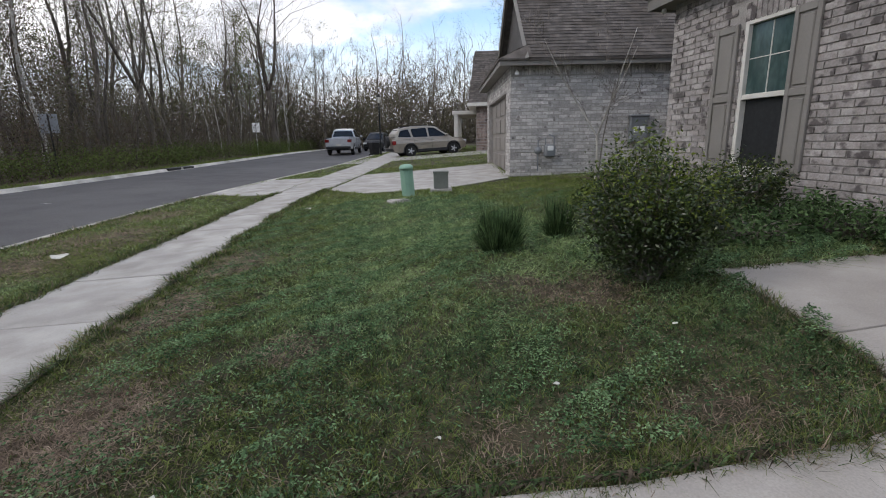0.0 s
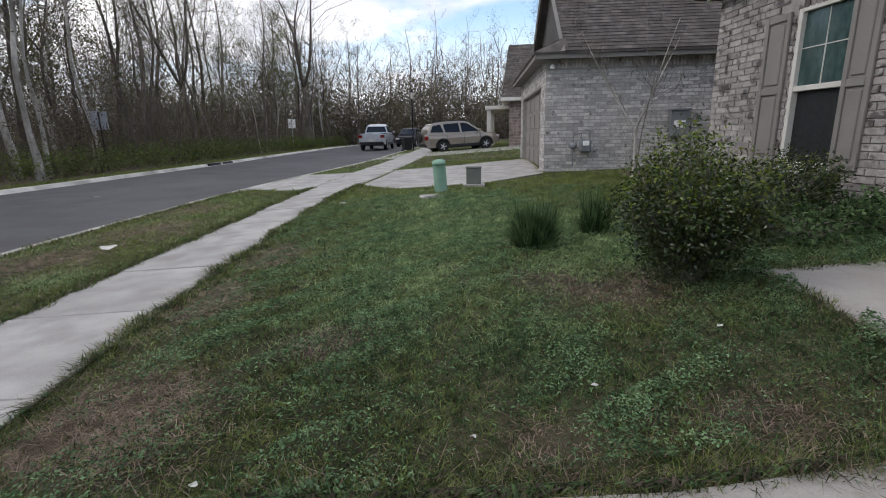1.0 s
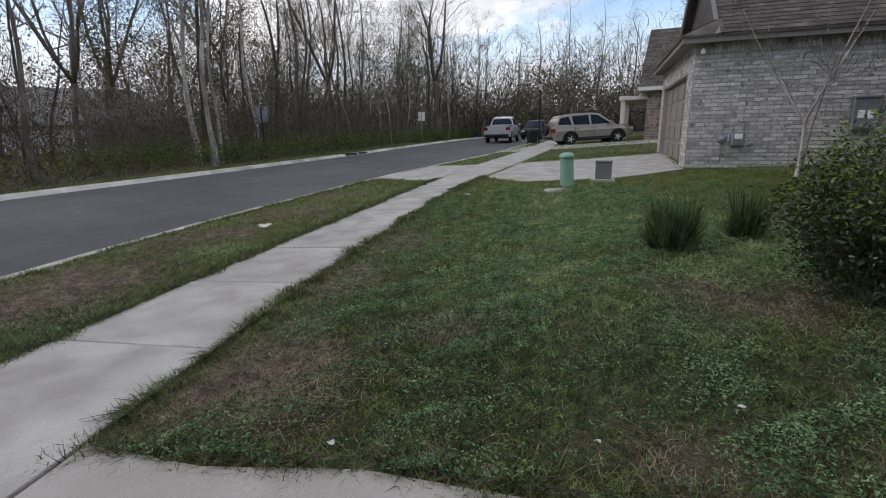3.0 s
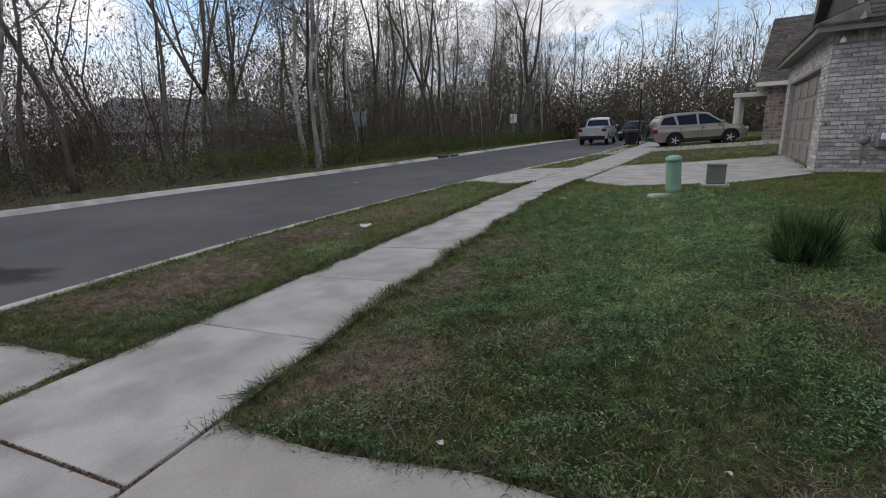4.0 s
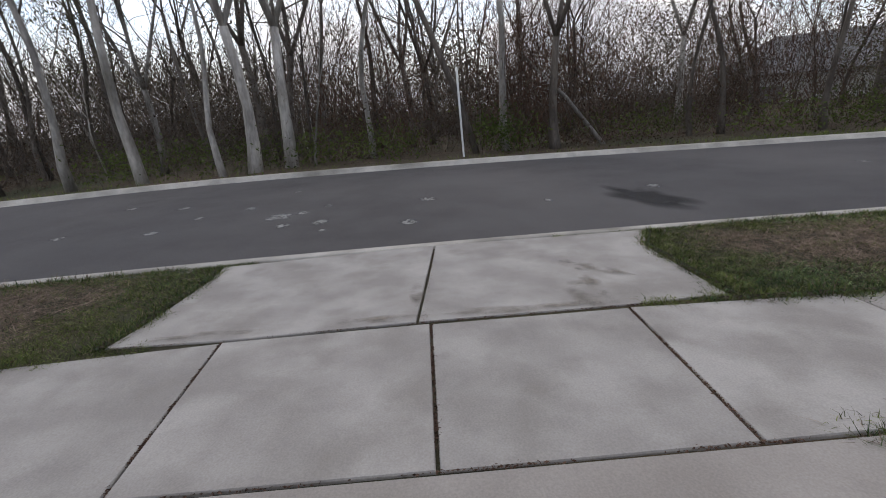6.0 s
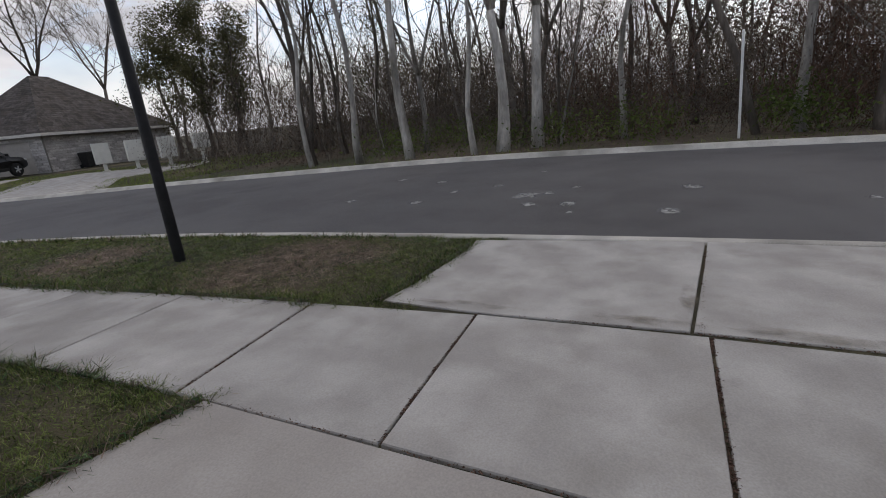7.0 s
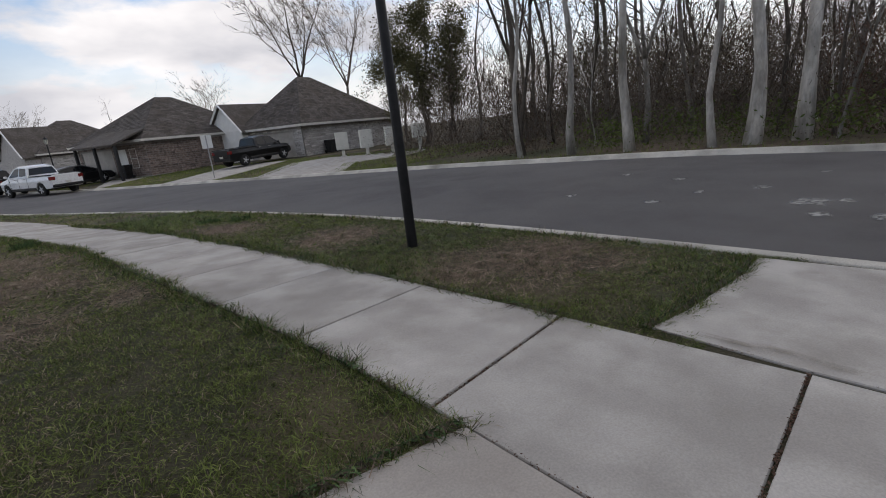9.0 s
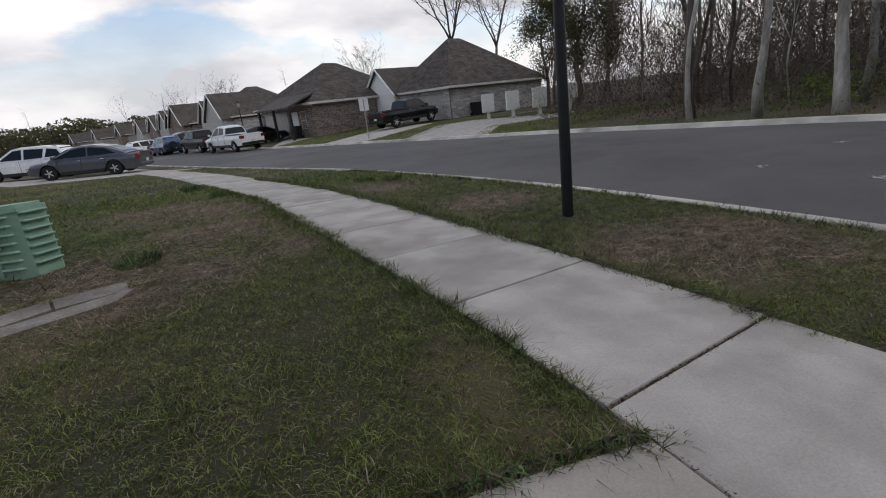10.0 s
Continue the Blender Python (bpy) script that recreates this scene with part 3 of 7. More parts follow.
far_drive = thing("far_driveway", "concrete driveways of the houses across the bend", "driveway", kind="structure")
for poly in ([(-10.9, -19.5), (-8.8, -24.6), (-13.6, -31.0), (-16.0, -30.4), (-18.2, -22.6), (-16.4, -21.8), (-13.6, -23.0)],
             [(-7.6, -28.0), (-6.0, -32.0), (-12.4, -39.0), (-15.0, -34.9)],
             [(-3.6, -38.0), (-2.0, -41.5), (-5.4, -46.0), (-7.2, -42.6)]):
    slab_piece("slab", poly, far_drive, CONCRETE, 0.004)
sedan_drive = thing("sedan_driveway", "concrete driveway under the parked sedan", "driveway", kind="structure")
slab_piece("slab", [(0.6, -25.4), (13.5, -26.8), (15.0, -36.5), (3.6, -35.5)], sedan_drive, CONCRETE, 0.0)
for k, (sx, sy_, a, b, an) in enumerate([(-3.9, 0.93, 0.26, 0.07, 0.05), (-3.8, 1.12, 0.28, 0.08, 0.6), (-3.55, 0.92, 0.30, 0.12, -0.1), (-3.25, 0.86, 0.22, 0.16, 0.1), (-3.12, 0.35, 0.07, 0.55, 0.0), (-3.12, -0.5, 0.07, 0.35, 0.0),
                                         (-3.55, -0.26, 0.28, 0.06, 0.0), (-3.1, -1.5, 0.05, 0.4, 0.0)] ):
    smear("stain", sx, sy_, a, b, STAIN, pave_z, 0.010, "", "", 70 + k, driveway, an)

# ---- houses ----


def wall_plate(g, p0, p1, z0, z1, t, holes=()):
    """An upright wall from p0 to p1, t thick towards its left, with openings (s0, s1, z0, z1) cut through."""
    d = Vector((p1[0] - p0[0], p1[1] - p0[1], 0))
    ln = d.length
    d /= ln
    nrm = Vector((-d.y, d.x, 0)) * t
    ss = sorted({0.0, ln, *[h[0] for h in holes], *[h[1] for h in holes]})
    zs = sorted({z0, z1, *[h[2] for h in holes], *[h[3] for h in holes]})
    for a, b in zip(ss[:-1], ss[1:]):
        for c, e in zip(zs[:-1], zs[1:]):
            if any(h[0] <= a and b <= h[1] and h[2] <= c and e <= h[3] for h in holes):
                continue
            q0, q1 = Vector((*p0, 0)) + d * a, Vector((*p0, 0)) + d * b
            vs = [q0, q1, q1 + nrm, q0 + nrm]
            g.add([(v.x, v.y, z) for z in (c, e) for v in vs], [(3, 2, 1, 0), (4, 5, 6, 7), (0, 1, 5, 4), (1, 2, 6, 5), (2, 3, 7, 6), (3, 0, 4, 7)])
    return g


def brick_course_spots(ln, z0, z1, holes, bl=0.254, bh=0.08, clip=None):
    """Brick places along a wall: (start, end, low, high), in running bond."""
    out, row, z = [], 0, z0
    while z + bh <= z1 + 1e-6:
        s = -bl / 2 if row % 2 else 0.0
        while s < ln:
            segs = [(max(0, s), min(ln, s + bl))]
            for h in holes:
                if z + bh > h[2] + 0.01 and z < h[3] - 0.01:
                    nxt = []
                    for a, b in segs:
                        if b <= h[0] or a >= h[1]:
                            nxt.append((a, b))
                        else:
                            if a < h[0]: nxt.append((a, h[0]))
                            if b > h[1]: nxt.append((h[1], b))
                    segs = nxt
            out += [(a, b, z, z + bh) for a, b in segs if b - a > 0.04]
            s += bl
        z += bh
        row += 1
    return out


def bricks_joined(g, p0, p1, spots, proud, rnd, gap=0.015):
    """Bricks as one joined form on the right side of the line p0 to p1."""
    d = Vector((p1[0] - p0[0], p1[1] - p0[1], 0)).normalized()
    o = Vector((d.y, -d.x, 0))
    for a, b, c, e in spots:
        pr = proud + rnd.uniform(-0.003, 0.003)
        q0, q1 = Vector((*p0, 0)) + d * (a + gap / 2), Vector((*p0, 0)) + d * (b - gap / 2)
        zz0, zz1 = c + gap / 2, e - gap / 2
        f = o * pr
        vs = [(q0.x, q0.y, zz0), (q1.x, q1.y, zz0), (q1.x, q1.y, zz1), (q0.x, q0.y, zz1)]
        vs += [(v[0] + f.x, v[1] + f.y, v[2]) for v in vs]
        g.add(vs, [(4, 5, 6, 7), (0, 1, 5, 4), (1, 2, 6, 5), (2, 3, 7, 6), (3, 0, 4, 7)])
    return g


def shingles(g, a, b, c, d, course=0.14, w=0.30, rnd=None, lift=0.012):
    """Overlapping shingle tabs on a roof plane: a, b along the eave, d, c along the top."""
    a, b, c, d = [Vector(p) for p in (a, b, c, d)]
    nrm = (b - a).cross(d - a).normalized()
    if nrm.z < 0: nrm = -nrm
    rise = ((d + c) / 2 - (a + b) / 2).length
    n = max(1, int(rise / course))
    for i in range(n):
        t0, t1 = i / n, min(1.0, (i + 1.12) / n)
        l0, r0 = a.lerp(d, t0), b.lerp(c, t0)
        l1, r1 = a.lerp(d, t1), b.lerp(c, t1)
        ln = (r0 - l0).length
        m = max(1, int(ln / w))
        off = rnd.random()
        cuts = [0.0] + sorted(min(0.999, max(0.001, (k + off + rnd.uniform(-0.15, 0.15)) / m)) for k in range(m)) + [1.0]
        for s0, s1 in zip(cuts[:-1], cuts[1:]):
            if s1 - s0 < 0.003: continue
            h = nrm * (lift + rnd.uniform(0, 0.006))
            p0, p1 = l0.lerp(r0, s0), l0.lerp(r0, s1)
            q1, q0 = l1.lerp(r1, s1), l1.lerp(r1, s0)
            g.add([p0 + h, p1 + h, q1 + nrm * 0.003, q0 + nrm * 0.003, p0, p1], [(0, 1, 2, 3), (4, 5, 1, 0)])
    return g


def house_window(parent, p, along, out, w, h, name="window", upper_reflect=False, grille=True):
    """A hung sash window: outer frame, two sashes, panes and muntins. p: lower start corner on the wall face."""
    m = Matrix(((along[0], out[0], 0, p[0]), (along[1], out[1], 0, p[1]), (0, 0, 1, p[2]), (0, 0, 0, 1)))
    win = part(name, Geo().box(0, -0.12, 0, w, -0.10, h), BLACK, parent)
    win.matrix_local = m
    fr = Geo()
    f = 0.055
    fr.box(0, -0.10, 0, f, 0.012, h, 0.004).box(w - f, -0.10, 0, w, 0.012, h, 0.004).box(f, -0.10, h - f, w - f, 0.010, h, 0.004).box(f, -0.10, 0, w - f, 0.014, f, 0.004)
    part("window_frame", fr, VINYL, win)
    mid = h / 2
    part("meeting_rail", Geo().box(f, -0.06, mid - 0.03, w - f, 0.004, mid + 0.03, 0.004), VINYL, win)
    part("pane", Geo().box(f, -0.055, mid + 0.03, w - f, -0.045, h - f), PANE_REFLECT if upper_reflect else GLASS, win)
    part("pane", Geo().box(f, -0.075, f, w - f, -0.065, mid - 0.03), SCREEN if upper_reflect else GLASS, win)
    if grille:
        part("muntin", Geo().box(w / 2 - 0.005, -0.05, mid + 0.03, w / 2 + 0.005, -0.035, h - f), VINYL, win)
        part("muntin", Geo().box(f, -0.05, (mid + h) / 2 - 0.005, w - f, -0.036, (mid + h) / 2 + 0.005), VINYL, win)
    return win


def shutter(parent, p, along, out, w, h):
    m = Matrix(((along[0], out[0], 0, p[0]), (along[1], out[1], 0, p[1]), (0, 0, 1, p[2]), (0, 0, 0, 1)))
    g = Geo()
    s = 0.055
    g.box(0, 0.0, 0, s, 0.035, h, 0.005).box(w - s, 0.0, 0, w, 0.035, h, 0.005)
    for z0, z1 in ((0, 0.08), (h * 0.5 - 0.04, h * 0.5 + 0.04), (h - 0.08, h)):
        g.box(s, 0.0, z0, w - s, 0.034, z1, 0.005)
    sh = part("shutter", g, SHUTTER, parent)
    sh.matrix_local = m
    for z0, z1 in ((0.08, h * 0.5 - 0.04), (h * 0.5 + 0.04, h - 0.08)):
        part("panel", Geo().box(s, 0.0, z0, w - s, 0.012, z1).box(s + 0.025, 0.005, z0 + 0.03, w - s - 0.025, 0.027, z1 - 0.03, 0.010), SHUTTER, sh)
    return sh


# the nearest house: its brick wall with the shuttered window
WX, WY0, WY1, WZ0, WZ1 = 4.62, -4.0, 6.92, 0.0, 2.97
near_house = thing("brick_house", "grey mottled brick house with taupe shutters and dark roof", "house")
W_HOLE = (6.92 - 5.50, 6.92 - 4.76, 0.64, 2.42)
hp0, hp1 = (WX, WY1), (WX, WY0)
g = Geo()
wall_plate(g, hp0, hp1, WZ0, WZ1, 0.25, [W_HOLE])
g.box(WX + 0.25, WY1 - 0.25, WZ0, 12.0, WY1, WZ1)
near_wall = part("wall", g, MORTAR, near_house, "grey brick wall with raked mortar joints")
house_window(near_house, (WX, 5.50, 0.64), (0, -1), (-1, 0), 0.74, 1.78, upper_reflect=True)
shutter(near_house, (WX - 0.016, 5.95, 0.66), (0, -1), (-1, 0), 0.38, 1.74)
shutter(near_house, (WX - 0.016, 4.78, 0.64), (0, -1), (-1, 0), 0.32, 1.76)
part("window_sill", Geo().box(WX - 0.05, 4.70, 0.56, WX + 0.03, 5.54, 0.64, 0.008), BRICK_J, near_house)
g = Geo()
g.slab((WX - 0.26, WY1 + 0.26, 2.99), (WX - 0.26, WY0, 2.99), (12, WY0, 2.99), (12, WY1 + 0.26, 2.99), 0.03)
g.box(WX - 0.29, WY0, 2.93, WX - 0.26, WY1 + 0.29, 3.10).box(WX - 0.26, WY1 + 0.26, 2.93, 12, WY1 + 0.29, 3.10)
part("eave", g, TRIM, near_house, "taupe painted soffit and fascia")
g = Geo()
g.slab((WX - 0.33, WY1 + 0.33, 3.14), (WX - 0.33, WY0, 3.14), (9, WY0, 6.2), (9, WY1 - 3.5, 6.2), 0.04)
g.slab((12, WY1 + 0.33, 3.14), (WX - 0.33, WY1 + 0.33, 3.14), (9, WY1 - 3.5, 6.2), (12, WY1 - 3.5, 6.2), 0.04)
part("roof", g, SHINGLE, near_house)
cam_g = Geo().lathe([(0.03, 0), (0.035, 0.02), (0.035, 0.05), (0.02, 0.06)], WX - 0.12, WY1 + 0.12, 10)
cam_g.v = [(x, y, z + 2.88) for x, y, z in cam_g.v]
part("security_lamp", cam_g, WHITE, near_house)

# the neighbour's garage wing, turned with the bend of the street
gar = thing("garage_house", "grey brick garage wing with dark shingle roof", "house", pose(3.40, 11.2, 0, 0, 0, -9))
GZ, GT = 0.22, 2.76
part("wall", wall_plate(Geo(), (9.0, 0.0), (0.0, 0.0), GZ - 0.3, GT, -0.22), MORTAR, gar, "grey brick wall with pale joints")
part("wall", wall_plate(Geo(), (0.0, 0.22), (0.0, 6.0), GZ - 0.3, GT, -0.22, [(0.55, 5.1, GZ - 0.3, GZ + 2.0)]), MORTAR, gar, "grey brick wall with pale joints")
part("wall", Geo().box(0.22, 5.78, GZ - 0.3, 9.0, 6.0, GT), MORTAR, gar, "grey brick wall with pale joints")
rb = random.Random(11)
g = Geo()
bricks_joined(g, (0, 0), (9, 0), brick_course_spots(6.0, GZ - 0.02, GT - 0.22, [], 0.254, 0.0795), 0.012, rb)
bricks_joined(g, (0, 0), (9, 0), [(k * 0.08, k * 0.08 + 0.08, GT - 0.225, GT - 0.0) for k in range(75)], 0.012, rb)
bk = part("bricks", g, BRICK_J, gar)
tagged(bk, kind="stuff")
g = Geo()
bricks_joined(g, (0, 6), (0, 0), [(6 - b, 6 - a, c, e) for a, b, c, e in brick_course_spots(6.0, GZ - 0.02, GT, [(0.77, 5.32, 0, GZ + 2.0)], 0.254, 0.0795)], 0.012, rb)
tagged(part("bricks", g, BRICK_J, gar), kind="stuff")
door = part("garage_door", Geo().box(0.13, 0.72, GZ - 0.05, 0.17, 5.36, GZ + 2.04), DOORPAINT, gar, "taupe sectional garage door, closed")
for k in range(4):
    for j in range(4):
        part("panel", Geo().box(0.112, 0.86 + j * 1.13, GZ + 0.03 + k * 0.5, 0.132, 1.84 + j * 1.13, GZ + 0.43 + k * 0.5, 0.012), DOORPAINT, door)
# roof: gable to the street with a lower skirt
RZ = GT + 0.04
g = Geo()
g.box(-0.27, -0.27, GT - 0.03, 9.0, 0.02, GT + 0.0).box(-0.27, 0.02, GT - 0.03, 0.02, 6.2, GT + 0.0)
part("soffit", g, TRIM, gar)
g = Geo()
g.box(-0.30, -0.30, GT - 0.05, 9.0, -0.27, GT + 0.09).box(-0.30, -0.27, GT - 0.05, -0.27, 6.2, GT + 0.09)
part("fascia", g, TRIM, gar, "taupe painted fascia board")
ridge_y, ridge_z = 3.0, RZ + 2.85
g = Geo()
GX = 0.34
e0, e1 = (GX, -0.33, RZ + 0.06), (9.2, -0.33, RZ + 0.06)
r0, r1 = (GX, ridge_y, ridge_z), (9.2, ridge_y, ridge_z)
g.slab(e0, e1, r1, r0, 0.05)
g.slab((9.2, 6.3, RZ + 0.06), (GX, 6.3, RZ + 0.06), r0, r1, 0.05)
k0, k1, k2, k3 = (-0.33, 6.25, RZ + 0.06), (-0.33, -0.33, RZ + 0.06), (GX + 0.06, -0.02, RZ + 0.40), (GX + 0.06, 6.0, RZ + 0.40)
g.slab(k0, k1, k2, k3, 0.04)
g.slab(k1, (GX + 0.1, -0.33, RZ + 0.06), k2, k2, 0.04)
roof = part("roof", g, SHINGLE, gar, "dark brown architectural shingles")
g = shingles(Geo(), e0, e1, r1, r0, 0.14, 0.28, rb)
shingles(g, k0, k1, k2, k3, 0.14, 0.28, rb)
tagged(part("shingles", g, SHINGLE, roof), kind="stuff")
g = Geo()
gx0, gx1 = GX + 0.2, GX + 0.32
g.add([(gx0, -0.1, RZ + 0.2), (gx0, 6.1, RZ + 0.2), (gx0, ridge_y, ridge_z - 0.12), (gx1, -0.1, RZ + 0.2), (gx1, 6.1, RZ + 0.2), (gx1, ridge_y, ridge_z - 0.12)],
      [(0, 1, 2), (5, 4, 3), (0, 2, 5, 3), (2, 1, 4, 5), (1, 0, 3, 4)])
part("gable", g, SIDING, gar, "dark siding in the gable")
for y_ in (-0.33, 6.3):
    part("bargeboard", Geo().tube([(GX - 0.02, y_, RZ + 0.03), (GX - 0.02, ridge_y, ridge_z - 0.03)], [0.06, 0.06], 4), TRIM, gar)
# things on the garage wall
flood = thing("floodlight", "small white wall floodlight under the eave", "lamp", gar.matrix_world @ pose(0.12, -0.05, GT - 0.14))
part("head", Geo().lathe([(0.02, 0), (0.05, -0.03), (0.055, -0.09), (0.03, -0.1)], 0, -0.05, 12), WHITE, flood, smooth=True)
part("arm", Geo().tube([(0, 0.04, 0.03), (0, -0.05, 0.0)], [0.012, 0.012], 6), WHITE, flood)
meter = thing("gas_meter", "grey gas meter with pipes on a brick wall", "gas meter", gar.matrix_world @ pose(0.92, -0.16, GZ + 0.0))
part("body", Geo().box(-0.13, -0.08, 0.42, 0.13, 0.1, 0.72, 0.04), METER, meter)
part("dial", Geo().box(-0.07, -0.10, 0.58, 0.07, -0.07, 0.69, 0.01), WHITE, meter)
part("regulator", Geo().lathe([(0.02, -0.05), (0.09, -0.03), (0.09, 0.03), (0.02, 0.05)], -0.28, 0.58, 12, axis="y"), METER, meter, smooth=True)
part("pipe", Geo().tube([(-0.28, 0, 0.1), (-0.28, 0, 0.55), (-0.28, 0, 0.82), (-0.1, 0, 0.86), (-0.1, 0, 0.7)], [0.016] * 5, 6).tube([(0.1, 0, 0.7), (0.1, 0, 0.9), (0.0, 0.1, 0.95)], [0.016] * 3, 6), METER, meter)
panel = thing("electric_panel", "grey electric meter cabinet with white labels", "electric panel", gar.matrix_world @ pose(2.81, -0.02, 0.96))
part("body", Geo().box(0, -0.14, 0, 0.42, 0, 0.60, 0.02), METER, panel)
part("hood", Geo().box(-0.02, -0.17, 0.58, 0.44, 0, 0.63, 0.01), METER, panel)
part("sticker", Geo().box(0.08, -0.146, 0.22, 0.19, -0.139, 0.36), WHITE, panel)
part("sticker", Geo().box(0.23, -0.146, 0.20, 0.33, -0.139, 0.36), WHITE, panel)
part("conduit", Geo().tube([(0.50, -0.05, -0.8), (0.50, -0.05, 0.3), (0.58, -0.05, 0.5), (0.70, -0.04, 0.45)], [0.02] * 4, 6), METER, panel)


def hip_roof(g, x0, y0, x1, y1, z, peak, inset, ridge_along="x", over=0.4, sh=None, rnd=None, inset2=None):
    """A hipped roof over a rectangle; inset and inset2 are the runs of its two hip ends; sh collects shingle tabs."""
    inset2 = inset if inset2 is None else inset2
    x0, y0, x1, y1 = x0 - over, y0 - over, x1 + over, y1 + over
    if ridge_along == "x":
        m = (y0 + y1) / 2
        a, b = (x0 + inset, m, peak), (x1 - inset2, m, peak)
        planes = [((x0, y0, z), (x1, y0, z), b, a), ((x1, y1, z), (x0, y1, z), a, b), ((x0, y1, z), (x0, y0, z), a, a), ((x1, y0, z), (x1, y1, z), b, b)]
    else:
        m = (x0 + x1) / 2
        a, b = (m, y0 + inset, peak), (m, y1 - inset2, peak)
        planes = [((x0, y1, z), (x0, y0, z), a, b), ((x1, y0, z), (x1, y1, z), b, a), ((x0, y0, z), (x1, y0, z), a, a), ((x1, y1, z), (x0, y1, z), b, b)]
    for p in planes:
        g.slab(*p, 0.06)
        if sh is not None:
            shingles(sh, *p, 0.20, 0.4, rnd, 0.014)
    return g


def far_house(name, label, m, w, d, wall_h, peak, wall_mat, front="gable", seed=0, inset=3.4, ridge="y", door_at=1.0, porch=False, side_brick=True, inset2=None):
    """A single-storey house. Its front runs along local x at y = 0 and looks to -y; depth runs to +y."""
    rn = random.Random(seed)
    h = thing(name, label, "house", m, "houses along the street")
    g = Geo()
    hole = [(door_at, door_at + 4.6, 0.0, 2.15)] if door_at is not None else []
    wall_plate(g, (0, 0), (w, 0), -0.5, wall_h, 0.2, hole)
    wall_plate(g, (w, 0.2), (w, d - 0.2), -0.5, wall_h, 0.2)
    wall_plate(g, (w, d - 0.2), (0, d - 0.2), -0.5, wall_h, -0.2)
    wall_plate(g, (0, d - 0.2), (0, 0.2), -0.5, wall_h, 0.2)
    part("wall", g, MORTAR, h)
    if side_brick:
        g = Geo()
        bricks_joined(g, (0, d), (0, 0), brick_course_spots(d, 0.0, wall_h - 0.05, [], 0.5, 0.16), 0.012, rn, 0.02)
        bricks_joined(g, (0, 0), (w, 0), brick_course_spots(w, 0.0, wall_h - 0.05, hole, 0.5, 0.16), 0.012, rn, 0.02)
        bricks_joined(g, (w, 0), (w, d), brick_course_spots(d, 0.0, wall_h - 0.05, [], 0.5, 0.16), 0.012, rn, 0.02)
        tagged(part("bricks", g, wall_mat, h), kind="stuff")
    g, sh = Geo(), Geo()
    hip_roof(g, 0, 0, w, d, wall_h + 0.1, peak, inset, ridge, 0.45, sh, rn, inset2)
    rf = part("roof", g, SHINGLE, h, "dark brown hipped shingle roof")
    tagged(part("shingles", sh, SHINGLE, rf), kind="stuff")
    for k in range(2):
        part("vent_pipe", Geo().tube([(w * 0.3 - 0.8 * k, d * 0.35 + 2.2 * k, wall_h + 1.0), (w * 0.3 - 0.8 * k, d * 0.35 + 2.2 * k, wall_h + (peak - wall_h) * 0.75 - 0.35 * k)], [0.06, 0.06], 8), GALV, rf)
    g = Geo()
    g.box(-0.5, -0.5, wall_h - 0.06, w + 0.5, -0.44, wall_h + 0.12).box(-0.5, d + 0.44, wall_h - 0.06, w + 0.5, d + 0.5, wall_h + 0.12)
    g.box(-0.5, -0.44, wall_h - 0.06, -0.44, d + 0.44, wall_h + 0.12).box(w + 0.44, -0.44, wall_h - 0.06, w + 0.5, d + 0.44, wall_h + 0.12)
    g.box(-0.44, -0.44, wall_h - 0.02, w + 0.44, -0.01, wall_h).box(-0.44, -0.01, wall_h - 0.02, -0.01, d + 0.44, wall_h)
    part("fascia", g, VINYL, h, "pale gutter and fascia")
    if door_at is not None:
        dr = part("garage_door", Geo().box(door_at - 0.05, 0.1, -0.3, door_at + 4.65, 0.15, 2.2), DOOR_PALE, h, "pale sectional garage door, closed")
        for k in range(4):
            for j in range(4):
                part("panel", Geo().box(door_at + 0.12 + j * 1.13, 0.075, 0.06 + k * 0.52, door_at + 1.06 + j * 1.13, 0.105, 0.46 + k * 0.52, 0.012), DOOR_PALE, dr)
    if front == "gable":
        for gx0, gx1, out, hgt in ((w * 0.45, w * 0.98, 1.4, 3.1), (w * 0.08, w * 0.42, 0.7, 2.6)):
            mid = (gx0 + gx1) / 2
            body = Geo().box(gx0, -out, -0.5, gx1, 0.0, wall_h)
            gb = part("gable_wing", body, wall_mat, h)
            part("gable", Geo().prism([(gx0 - 0.1, 0), (gx1 + 0.1, 0), (mid, hgt)], 0, 0.1), wall_mat, gb).matrix_local = Matrix(((1, 0, 0, 0), (0, 0, -1, -out + 0.1), (0, 1, 0, wall_h), (0, 0, 0, 1)))
            g2 = Geo()
            for s in (-1, 1):
                ex = gx0 - 0.4 if s < 0 else gx1 + 0.4
                g2.slab((ex, -out - 0.3, wall_h - 0.15), (ex, 3.5, wall_h - 0.15), (mid, 3.5, wall_h + hgt), (mid, -out - 0.3, wall_h + hgt), 0.1)
            part("wing_roof", g2, SHINGLE, gb)
            g3 = Geo()
            for s in (-1, 1):
                ex = gx0 - 0.42 if s < 0 else gx1 + 0.42
                g3.tube([(ex, -out - 0.33, wall_h - 0.22), (mid, -out - 0.33, wall_h + hgt - 0.06)], [0.09, 0.09], 4)
            part("bargeboard", g3, WHITE, gb, "white gable trim")
            wn_ = house_window(gb, (mid - 0.5, -out, 0.7), (1, 0), (0, -1), 1.0, 1.4)
